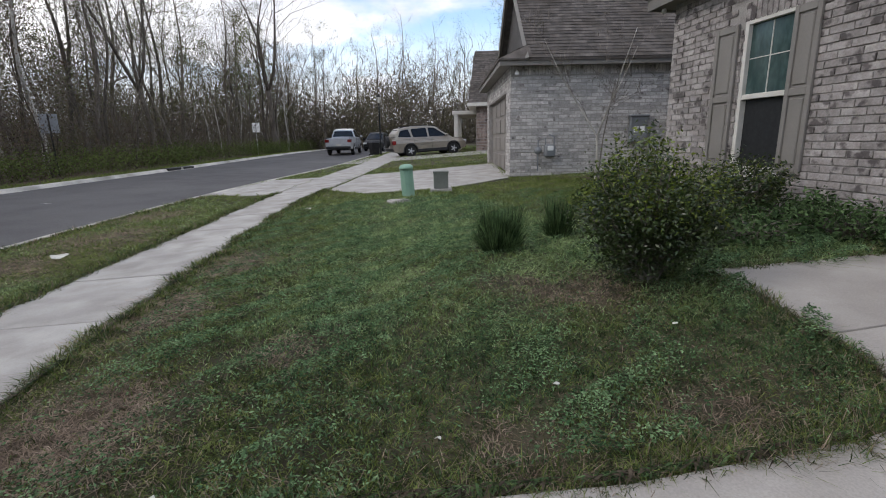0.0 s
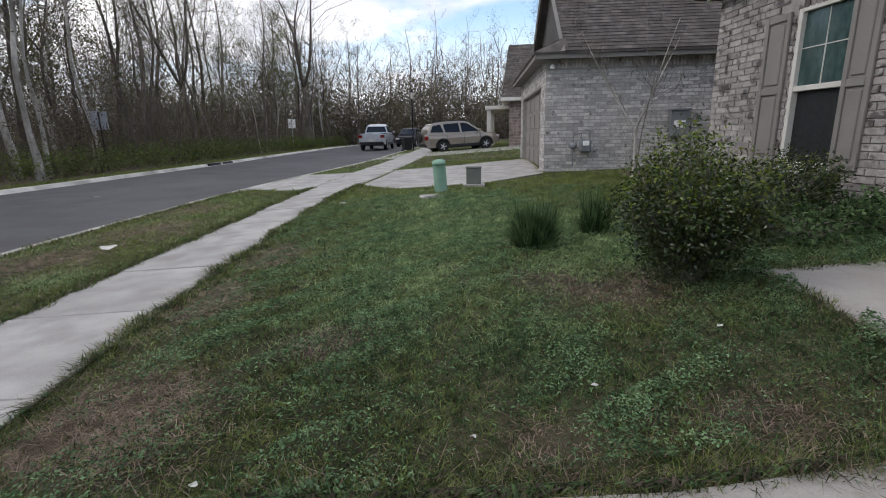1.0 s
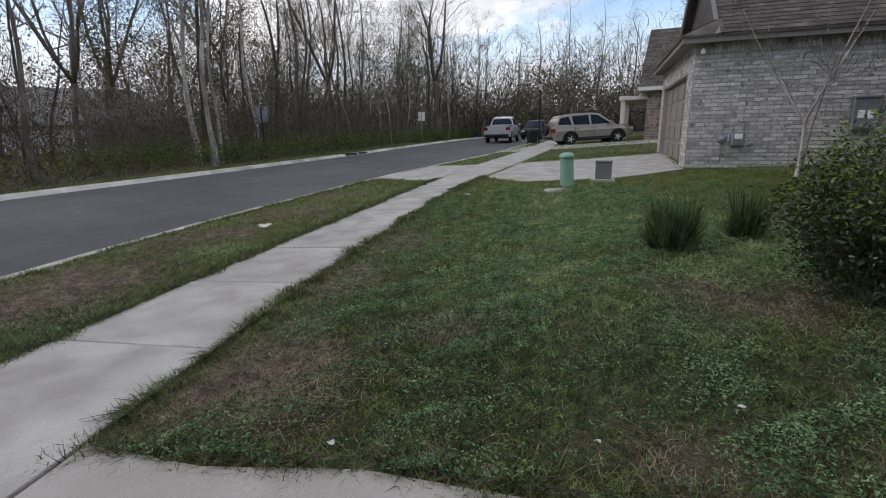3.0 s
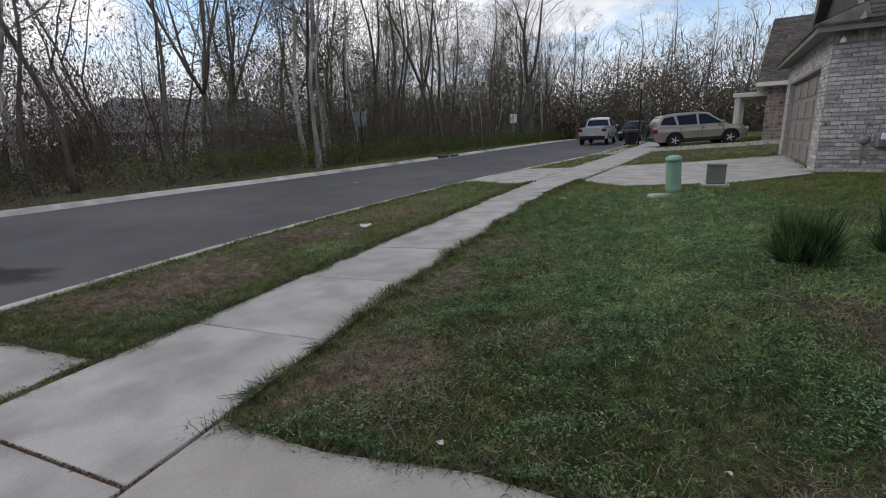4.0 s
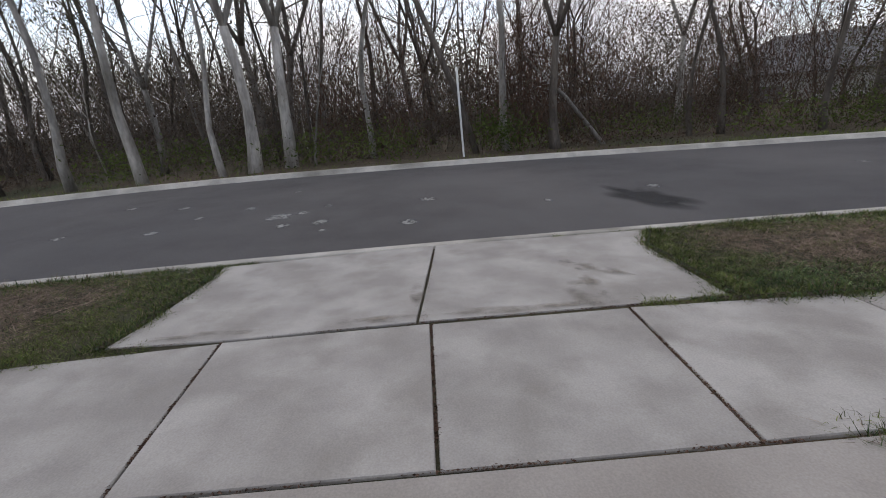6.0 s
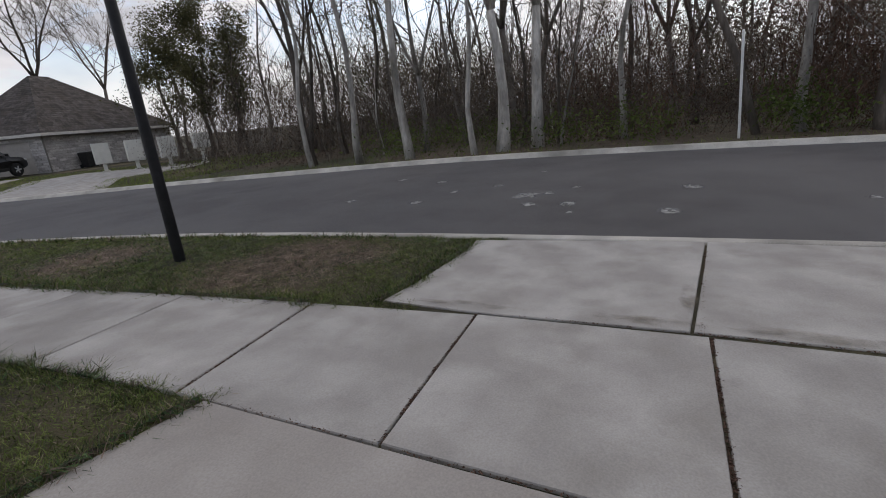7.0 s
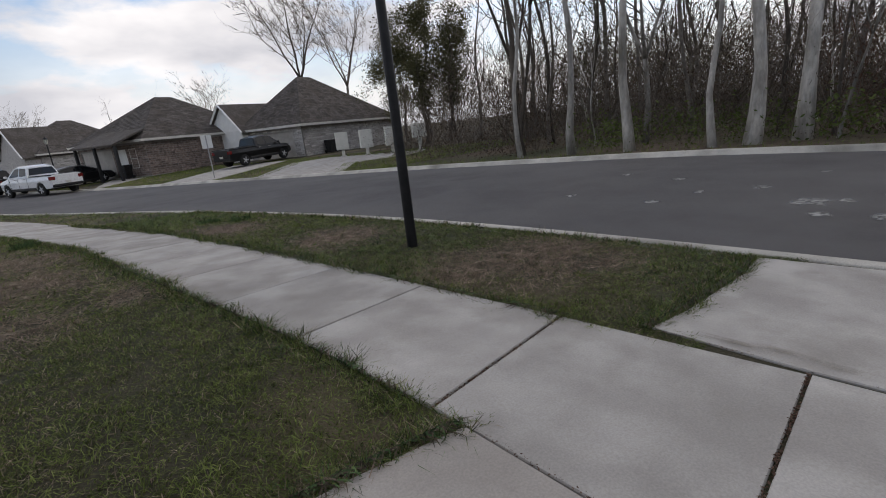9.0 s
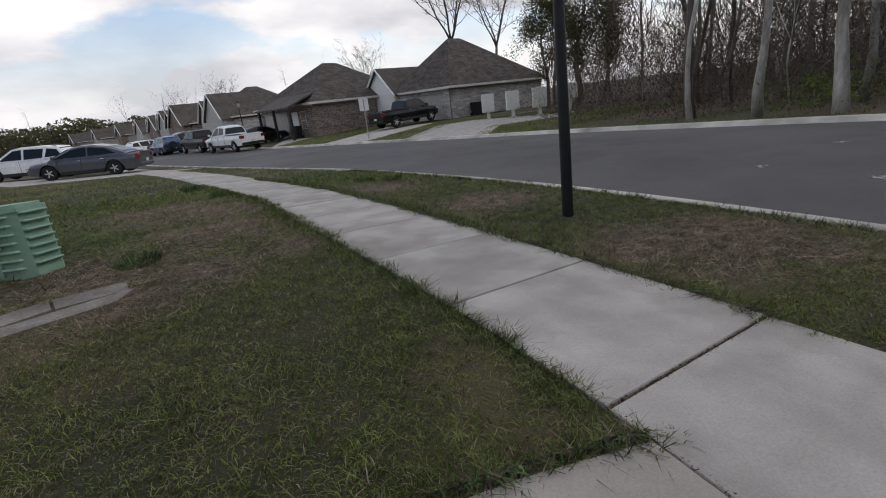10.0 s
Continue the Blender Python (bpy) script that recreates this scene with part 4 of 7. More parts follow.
    if porch:
        pr = part("porch_roof", Geo().slab((w - 6.0, -2.2, wall_h - 0.1), (w - 0.2, -2.2, wall_h - 0.1), (w - 0.2, 0.4, wall_h + 0.9), (w - 6.0, 0.4, wall_h + 0.9), 0.12), SHINGLE, h)
        for k in range(3):
            px = w - 5.8 + 2.7 * k
            part("post", Geo().box(px, -2.1, -0.4, px + 0.2, -1.9, wall_h - 0.2, 0.02), BLACK, h)
        part("front_door", Geo().box(w - 3.6, -0.05, 0.0, w - 2.6, -0.015, 2.1, 0.01), WHITE, h)
        house_window(h, (w - 2.2, -0.012, 0.6), (1, 0), (0, -1), 0.9, 1.5)
    return h


def local_frame(origin, along, z):
    """Local x along the given plan direction, local y to its left."""
    d = Vector((*along, 0)).normalized()
    return Matrix(((d.x, -d.y, 0, origin[0]), (d.y, d.x, 0, origin[1]), (0, 0, 1, z), (0, 0, 0, 1)))


# across the bend: the house with the hipped roof, its side wall to us
CORNER, FRONT_DIR = (-17.5, -36.9), (0.33, -0.944)
# front runs from the corner along FRONT_DIR, so depth to its left would face us: mirror by starting at the far end
HL = 7.0
ho = (CORNER[0] + FRONT_DIR[0] * HL, CORNER[1] + FRONT_DIR[1] * HL)
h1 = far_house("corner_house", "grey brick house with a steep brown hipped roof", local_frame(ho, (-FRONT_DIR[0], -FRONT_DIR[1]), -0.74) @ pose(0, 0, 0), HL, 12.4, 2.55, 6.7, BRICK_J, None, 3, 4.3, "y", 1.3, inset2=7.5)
part("downspout", Geo().tube([(HL + 0.06, -0.1, 2.6), (HL + 0.02, -0.06, 2.45), (HL + 0.02, -0.06, 0.0)], [0.05] * 3, 6), TRIM, h1)
part("meter_cabinet", Geo().box(HL + 0.01, 3.6, 0.9, HL + 0.15, 4.2, 1.7, 0.02), METER, h1)
# its white front porch gable
pg = part("porch_wing", Geo().box(-3.4, -0.6, -0.4, 0.6, 3.5, 2.7), WHITE, h1, "white sided entrance gable")
part("gable", Geo().prism([(-3.5, 0), (0.7, 0), (-1.4, 2.2)], 0, 0.12), WHITE, pg).matrix_local = Matrix(((1, 0, 0, 0), (0, 0, -1, -0.5), (0, 1, 0, 2.7), (0, 0, 0, 1)))
g = Geo()
for ex in (-3.8, 1.0):
    g.slab((ex, -0.9, 2.55), (ex, 4.5, 2.55), (-1.4, 4.5, 5.0), (-1.4, -0.9, 5.0), 0.1)
part("wing_roof", g, SHINGLE, pg)
g = Geo()
for ex in (-3.82, 1.02):
    g.tube([(ex, -0.93, 2.5), (-1.4, -0.93, 4.95)], [0.09, 0.09], 4)
part("bargeboard", g, WHITE, pg)
house_window(pg, (0.6, 0.6, 0.7), (0, 1), (1, 0), 0.8, 1.4, grille=False)
ROW_DIR = (0.37, -0.929)
ROW = [(-7.6, -42.8), (-1.9, -67.8), (3.9, -85.8), (7.4, -102.8), (11.4, -120.8), (16.9, -140.8), (25.4, -163.8), (35.4, -183.8), (46.4, -203.8)]
for k, a in enumerate(ROW):
    wd = 9.5 + (k % 3) * 0.6
    o = (a[0] + ROW_DIR[0] * wd, a[1] + ROW_DIR[1] * wd)
    far_house("row_house", "brick house with brown hipped roof and a front gable" if k else "brick house with a posted porch and hipped roof",
              local_frame(o, (-ROW_DIR[0], -ROW_DIR[1]), float(land(a[0] - 1, a[1])) + 0.05), wd, 11.0, 2.6, 6.2 + 0.2 * (k % 2), BRICK_RED if k % 2 == 0 else BRICK_J,
              None if k == 0 else "gable", 20 + k, 5.2, "y", 0.4 if k < 2 else None, porch=(k == 0), side_brick=k < 4)
# the second house to the north, dark brick with a porch
n2 = far_house("dark_brick_house", "dark brown brick house with a steep shingle roof", local_frame((6.25, 27.3), (0.97, -0.242), 0.5), 9.0, 7.0, 2.5, 6.0, BRICK_RED, None, 61, 0.3, "x", None)
part("porch_roof", Geo().box(-1.5, 1.6, 2.1, 0.0, 6.4, 2.32, 0.02), VINYL, n2)
for k in range(3):
    part("post", Geo().box(-1.4, 1.7 + 2.1 * k, -0.5, -1.15, 1.95 + 2.1 * k, 2.1, 0.02), VINYL, n2)
# pale building far behind the woods
fb = thing("far_building", "pale low building with a grey roof behind the woods", "building", pose(-48, 43, -1.0, 0, 0, 48))
part("wall", Geo().box(-11, -5, -1, 11, 5, 3.4), WHITE, fb)
part("roof", hip_roof(Geo(), -11, -5, 11, 5, 3.4, 7.2, 5.0, "x", 0.8), FARGREY, fb)
part("loading_door", Geo().box(-9, -5.05, -1, -5, -5.0, 2.2), FARGREY, fb)
part("loading_door", Geo().box(2, -5.05, -1, 5, -5.0, 2.2), FARGREY, fb)

# ---- vehicles ----


def car_wheel(parent, x, y, r, w, rim_mat, spokes=5):
    wh = part("wheel", Geo().lathe([(r * 0.62, -w / 2), (r * 0.9, -w / 2), (r, -w * 0.36), (r, w * 0.36), (r * 0.9, w / 2), (r * 0.62, w / 2)], 0, 0, 22, axis="y"), TYRE, parent, smooth=False)
    wh.location = (x, y, r)
    s = 1 if y > 0 else -1
    g = Geo().lathe([(r * 0.60, -w * 0.2), (r * 0.62, s * w * 0.44), (r * 0.54, s * w * 0.46), (r * 0.50, s * w * 0.30), (r * 0.05, s * w * 0.26)], 0, 0, 20, axis="y")
    part("rim", g, rim_mat, wh)
    g = Geo()
    for k in range(spokes):
        t = 2 * math.pi * k / spokes
        a = Vector((math.cos(t), 0, math.sin(t)))
        g.tube([Vector((0, s * w * 0.40, 0)), a * r * 0.56 + Vector((0, s * w * 0.44, 0))], [r * 0.13, r * 0.10], 5)
    g.lathe([(r * 0.02, s * w * 0.40), (r * 0.13, s * w * 0.42), (r * 0.12, s * w * 0.46)], 0, 0, 10, axis="y")
    part("spokes", g, rim_mat, wh)
    return wh


def loft(stations):
    """A closed skin through rings of equal length."""
    g = Geo()
    n = len(stations[0])
    vs = [p for r in stations for p in r]
    fs = [(i * n + k, i * n + (k + 1) % n, (i + 1) * n + (k + 1) % n, (i + 1) * n + k) for i in range(len(stations) - 1) for k in range(n)]
    fs.append(tuple(range(n - 1, -1, -1)))
    fs.append(tuple(range((len(stations) - 1) * n, len(stations) * n)))
    return g.add(vs, fs)


def make_car(name, label, category, m, style, colour, rim_mat=None, plate=True, group="parked vehicles"):
    """A vehicle heading along local +x, its wheels on z = 0."""
    rim_mat = rim_mat or RIM
    S = {"sedan": dict(L=4.88, W=1.84, H=1.46, wb=2.78, fo=0.95, r=0.335, belt=0.92, sill=0.22, hood=0.86, deck=0.98,
                       cab=[(-2.05, 0.98), (-1.7, 1.16), (-1.15, 1.36), (-0.55, 1.45), (0.0, 1.45), (0.35, 1.40), (1.36, 0.91)],
                       panes=[[(-1.55, 1.02), (-1.10, 1.27), (-0.50, 1.36), (-0.38, 1.36), (-0.36, 0.98)], [(-0.28, 0.98), (-0.30, 1.36), (0.0, 1.37), (0.32, 1.31), (1.04, 0.97)]]),
         "suv": dict(L=4.5, W=1.80, H=1.68, wb=2.62, fo=0.88, r=0.335, belt=1.02, sill=0.28, hood=0.98, deck=1.02,
                     cab=[(-2.20, 1.04), (-2.10, 1.30), (-1.86, 1.58), (-1.0, 1.67), (-0.1, 1.67), (0.36, 1.59), (1.24, 1.01)],
                     panes=[[(-2.0, 1.14), (-1.82, 1.47), (-1.36, 1.54), (-1.22, 1.10)], [(-1.10, 1.09), (-1.20, 1.54), (-0.28, 1.57), (-0.24, 1.07)], [(-0.13, 1.07), (-0.16, 1.57), (0.24, 1.53), (0.92, 1.07)]]),
         "pickup": dict(L=5.7, W=1.98, H=1.92, wb=3.64, fo=0.92, r=0.40, belt=1.24, sill=0.42, hood=1.18, deck=1.22,
                        cab=[(-0.66, 1.24), (-0.54, 1.80), (0.0, 1.91), (0.55, 1.91), (0.95, 1.82), (1.68, 1.20)],
                        panes=[[(-0.46, 1.32), (-0.40, 1.76), (0.24, 1.81), (0.27, 1.30)], [(0.38, 1.30), (0.35, 1.81), (0.78, 1.77), (1.36, 1.28)]])}[style]
    L, W, wb, r = S["L"], S["W"], S["wb"], S["r"]
    xr, xfw = -wb / 2, wb / 2
    x_front, x_back = xfw + S["fo"], xfw + S["fo"] - L
    car = thing(name, label, category, m, group)
    # lower body: rings along the length, notched over the wheels
    xs = sorted({x_back, x_back + 0.06, x_back + 0.25, *[c + d for c in (xr, xfw) for d in (-r - 0.12, -r - 0.05, -r * 0.7, -r * 0.3, 0.0, r * 0.3, r * 0.7, r + 0.05, r + 0.12)], 0.0, x_front - 0.5, x_front - 0.2, x_front - 0.05, x_front})
    rings = []
    for x in xs:
        t = (x - x_back) / (x_front - x_back)
        tap = 1.0 - 0.16 * max(0, (t - 0.86) / 0.14) ** 2 - 0.10 * max(0, (0.07 - t) / 0.07) ** 2
        hw = W / 2 * tap
        if x > S["cab"][-1][0]:
            q = (x - S["cab"][-1][0]) / (x_front - S["cab"][-1][0])
            top = S["hood"] - 0.10 * q - 0.20 * max(0, (q - 0.75) / 0.25) ** 2
        else:
            top = S["belt"] + (S["deck"] - S["belt"]) * max(0, min(1, (S["cab"][0][0] - x) / 0.3))
        low = S["sill"] + (0.12 * max(0, (t - 0.93) / 0.07) + 0.10 * max(0, (0.06 - t) / 0.06))
        arch = low
        for c in (xr, xfw):
            dx = abs(x - c)
            if dx < r + 0.06:
                arch = max(arch, r + math.sqrt(max(0, (r + 0.06) ** 2 - dx * dx)))
        mid = (low + top) / 2
        ring = []
        for sgn in (1, -1):
            col = [(hw * 0.80, top), (hw * 0.93, top - 0.05), (hw, max(mid + 0.12, min(arch + 0.02, top - 0.06))), (hw * 0.995, max(mid - 0.05, arch + 0.01) if arch < top - 0.1 else top - 0.08), (hw * 0.965, min(arch, top - 0.1))]
            if arch > low + 0.01:
                col += [(hw * 0.70, min(arch, top - 0.1)), (hw * 0.69, low + 0.02)]
            else:
                col += [(hw * 0.94, low), (hw * 0.69, low - 0.01)]
            pts = [(x, sgn * a, b) for a, b in col]
            ring += pts if sgn > 0 else pts[::-1]
        rings.append(ring)
    body = part("body", loft(rings), colour, car)
    # cabin: painted shell with the panes set on it
    cab = S["cab"]
    wbelt, wroof = W / 2 * 0.93, W / 2 * 0.70
    top_z = max(z for _, z in cab)
    def half(z):
        return wbelt + (wroof - wbelt) * max(0, (z - S["belt"]) / (top_z - S["belt"]))
    shell = []
    for x, z in cab:
        b, h0 = S["belt"] - 0.03, half(z - 0.05)
        shell.append([(x, 0, z + 0.03), (x, h0 * 0.82, z + 0.014), (x, h0, z - 0.045), (x, wbelt, b), (x, -wbelt, b), (x, -h0, z - 0.045), (x, -h0 * 0.82, z + 0.014)])
    part("cabin", loft(shell), colour, car)
    for sgn in (1, -1):
        for pane in S["panes"]:
            g = Geo()
            n = len(pane)
            vs = [(x, sgn * (half(z) + d), z) for d in (0.006, -0.01) for x, z in pane]
            g.add(vs, [tuple(range(n)), tuple(range(2 * n - 1, n - 1, -1))] + [(i, n + i, n + (i + 1) % n, (i + 1) % n) for i in range(n)])
            part("side_window", g, CARGLASS, car, "dark glass")
    for name_, (xa, za), (xb, zb) in (("windscreen", cab[-1], cab[-2]), ("rear_window", cab[0], cab[1] if style == "pickup" else cab[2])):
        d = Vector((xb - xa, 0, zb - za)).normalized()
        up = Vector((-d.z, 0, d.x))
        if (up.x > 0) != (name_ == "windscreen"): up = -up
        g = Geo()
        pts = []
        for q in (0.12, 0.86):
            x, z = xa + (xb - xa) * q, za + (zb - za) * q
            hw_ = half(z) - 0.10
            pts += [(Vector((x, -hw_, z + 0.012)), Vector((x, 0, z + 0.028)), Vector((x, hw_, z + 0.012)))]
        lo_, hi_ = pts
        ring = [p + up * 0.022 for p in (*lo_, *hi_[::-1])]
        back = [p - up * 0.03 for p in (*lo_, *hi_[::-1])]
        g.add(ring + back, [(0, 1, 4, 5), (1, 2, 3, 4), (11, 10, 7, 6), (10, 9, 8, 7)] + [(i, 6 + i, 6 + (i + 1) % 6, (i + 1) % 6) for i in range(6)])
        part(name_, g, CARGLASS, car, "dark glass")
    # details
    for sgn in (1, -1):
        part("mirror", Geo().box(cab[-1][0] - 0.42, sgn * (W / 2 + 0.02), S["belt"] + 0.02, cab[-1][0] - 0.28, sgn * (W / 2 + 0.2), S["belt"] + 0.17, 0.03), colour, car)
        for xh in ((0.05, -0.95) if style != "pickup" else (0.55, -0.35)):
            part("door_handle", Geo().box(xh - 0.1, sgn * (W / 2 - 0.015), S["belt"] - 0.14, xh + 0.1, sgn * (W / 2 + 0.02), S["belt"] - 0.10, 0.01), CHROME if style != "suv" else colour, car)
        part("tail_light", Geo().box(x_back - 0.012, sgn * W / 2 * 0.66, S["deck"] - 0.30, x_back + 0.18, sgn * W / 2 * 0.965, S["deck"] - 0.08, 0.02), TAIL, car)
        part("headlight", Geo().box(x_front - 0.30, sgn * W / 2 * 0.52, S["hood"] - 0.34, x_front + 0.005, sgn * W / 2 * 0.885, S["hood"] - 0.18, 0.03), HEADLAMP, car)
        part("sill_trim", Geo().box(xr + r + 0.1, sgn * W / 2 * 0.95, S["sill"] - 0.02, xfw - r - 0.1, sgn * (W / 2 + 0.012), S["sill"] + 0.14, 0.02), BLACK, car)
        for xd in ((-1.05, -0.02, 0.98) if style != "pickup" else (-0.6, 0.35, 1.3)):
            part("door_seam", Geo().box(xd - 0.006, sgn * (W / 2 - 0.012), S["sill"] + 0.16, xd + 0.006, sgn * (W / 2 + 0.003), S["belt"] - 0.03), BLACK, car)
        if style == "suv":
            for c in (xr, xfw):
                arc = [(c + (r + 0.075) * math.cos(q), sgn * (W / 2 - 0.005), r + (r + 0.075) * math.sin(q)) for q in np.linspace(-0.15, math.pi + 0.15, 11)]
                part("wheel_arch", Geo().tube(arc, [0.04] * 11, 6), BLACK, car, "black plastic arch")
    part("grille", Geo().box(x_front - 0.08, -W / 2 * 0.5, S["hood"] - 0.40, x_front + 0.012, W / 2 * 0.5, S["hood"] - 0.2, 0.02), BLACK, car)
    part("front_bumper", Geo().box(x_front - 0.25, -W / 2 * 0.80, S["sill"] + 0.06, x_front + 0.03, W / 2 * 0.80, S["sill"] + 0.24, 0.05), colour if style == "sedan" else BLACK, car)
    part("rear_bumper", Geo().box(x_back - 0.025, -W / 2 * 0.90, S["sill"] + 0.06, x_back + 0.2, W / 2 * 0.90, S["sill"] + 0.26, 0.05), {"pickup": BLACK, "suv": BLACK, "sedan": colour}[style], car)
    part("number_plate", Geo().box(x_back - 0.04, -0.16, S["sill"] + 0.26, x_back - 0.02, 0.16, S["sill"] + 0.40), LITTER_M, car)
    if style == "pickup":
        part("bed", Geo().box(x_back + 0.10, -W / 2 * 0.84, S["deck"] - 0.40, cab[0][0] - 0.06, W / 2 * 0.84, S["deck"] + 0.006).box(x_back + 0.02, -W / 2 * 0.90, S["deck"] - 0.005, cab[0][0] - 0.03, -W / 2 * 0.84, S["deck"] + 0.05, 0.015)
             .box(x_back + 0.02, W / 2 * 0.84, S["deck"] - 0.005, cab[0][0] - 0.03, W / 2 * 0.90, S["deck"] + 0.05, 0.015), BLACK, car, "black bed with side rails")
        part("tailgate", Geo().box(x_back - 0.015, -W / 2 * 0.64, S["sill"] + 0.34, x_back + 0.05, W / 2 * 0.64, S["deck"] + 0.02, 0.02), colour, car)
    if style == "suv":
        part("spare_wheel", Geo().lathe([(0.30, -0.1), (0.33, -0.07), (0.33, 0.07), (0.30, 0.1)], 0, 0, 20, axis="y"), BLACK, car).matrix_local = pose(x_back - 0.10, 0.1, 0.88, 0, 0, 90)
        for sgn in (1, -1):
            part("roof_rail", Geo().tube([(-1.8, sgn * 0.56, 1.62), (-1.5, sgn * 0.56, 1.72), (0.1, sgn * 0.56, 1.71), (0.4, sgn * 0.56, 1.63)], [0.018] * 4, 6), BLACK, car)
    for x in (xr, xfw):
        for sgn in (1, -1):
            car_wheel(car, x, sgn * (W / 2 - 0.12), r, 0.23, rim_mat)
    part("underbody", Geo().box(xr - 0.5, -W / 2 * 0.66, S["sill"] - 0.06, xfw + 0.5, W / 2 * 0.66, S["sill"] + 0.25), BLACK, car)
    return car


def park(x, y, heading, dz=0.0, on="land"):
    """Where a vehicle stands, its heading in plan."""
    d = Vector((*heading, 0)).normalized()
    zf = road_z if on == "road" else (lambda a, b: land(a, b) + 0.02)
    zs = [float(zf(x + d.x * s, y + d.y * s)) for s in (-1.4, 1.4)]
    a = math.degrees(math.atan2(zs[1] - zs[0], 2.8))
    return Matrix.Translation((x, y, sum(zs) / 2 + dz)) @ Matrix.Rotation(math.atan2(d.y, d.x), 4, "Z") @ pose(0, 0, 0, 0, -a, 0)


BEIGE = paint("paint_beige", (0.255, 0.225, 0.185))
SILVER = paint("paint_silver", (0.42, 0.43, 0.45))
P_BLACK = paint("paint_black", (0.006, 0.006, 0.007), 0.0)
P_BLACK.node_tree.nodes["Principled BSDF"].inputs["Coat Weight"].default_value = 0.1
P_BLACK.node_tree.nodes["Principled BSDF"].inputs["Specular IOR Level"].default_value = 0.3
P_WHITE = paint("paint_white", (0.72, 0.72, 0.72), 0.0)
P_GREY = paint("paint_grey", (0.085, 0.088, 0.10))
P_BLUE = paint("paint_blue", (0.04, 0.09, 0.17))
make_car("beige_suv", "beige compact sport utility car with black rear spare wheel", "car", park(3.5, 28.2, (0.97, 0.22), -0.06), "suv", BEIGE)
make_car("silver_pickup", "silver crew cab pickup parked by the kerb", "pickup truck", park(-1.75, 38.4, (0.12, 1.0), on="road"), "pickup", SILVER)
make_car("dark_suv", "dark sport utility car facing the lawn, parked by the kerb", "car", park(0.9, 45.5, (-0.25, -1.0), on="road"), "suv", P_BLACK)
make_car("black_pickup", "black lifted crew cab pickup on a sloping driveway", "pickup truck", park(-13.6, -37.0, (-0.93, -0.36), 0.06), "pickup", P_BLACK)
make_car("white_pickup", "white pickup truck parked at the far kerb", "pickup truck", park(-1.0, -41.3, (0.45, -0.89), on="road"), "pickup", P_WHITE)
make_car("dark_pickup", "dark pickup truck parked ahead of a white one", "pickup truck", park(1.5, -48.5, (0.40, -0.91), on="road"), "pickup", P_BLACK)
make_car("blue_suv", "small blue car parked on the street", "car", park(4.9, -54.0, (0.4, -0.92), on="road"), "suv", P_BLUE)
make_car("grey_sedan", "dark grey four-door sedan on a driveway", "car", park(5.7, -29.6, (0.96, -0.2)), "sedan", P_GREY)
make_car("white_suv", "white sport utility car beyond the grey sedan", "car", park(9.3, -33.8, (0.96, -0.22)), "suv", P_WHITE)
make_car("far_white_suv", "white car on a far driveway", "car", park(7.3, -62.0, (-0.8, -0.5), on="land"), "suv", P_WHITE)
make_car("far_dark_pickup", "dark pickup on a far driveway", "pickup truck", park(3.6, -56.5, (-0.9, -0.4), on="land"), "pickup", P_GREY)
make_car("far_white_sedan", "white sedan far down the street", "car", park(10.5, -52.0, (0.4, -0.92), on="land"), "sedan", P_WHITE)
make_car("porch_car", "dark car beside a porch", "car", park(-3.3, -46.5, (-0.93, -0.36), on="land"), "sedan", P_BLACK)

# ---- woods ----


def wander(rnd, p, d, length, n, bend, lift=0.0):
    """A crooked run of n points from p along d."""
    pts = [Vector(p)]
    d = Vector(d).normalized()
    for _ in range(n):
        d = (d + Vector((rnd.uniform(-bend, bend), rnd.uniform(-bend, bend), rnd.uniform(-bend, bend) + lift))).normalized()
        pts.append(pts[-1] + d * (length / n))
    return pts


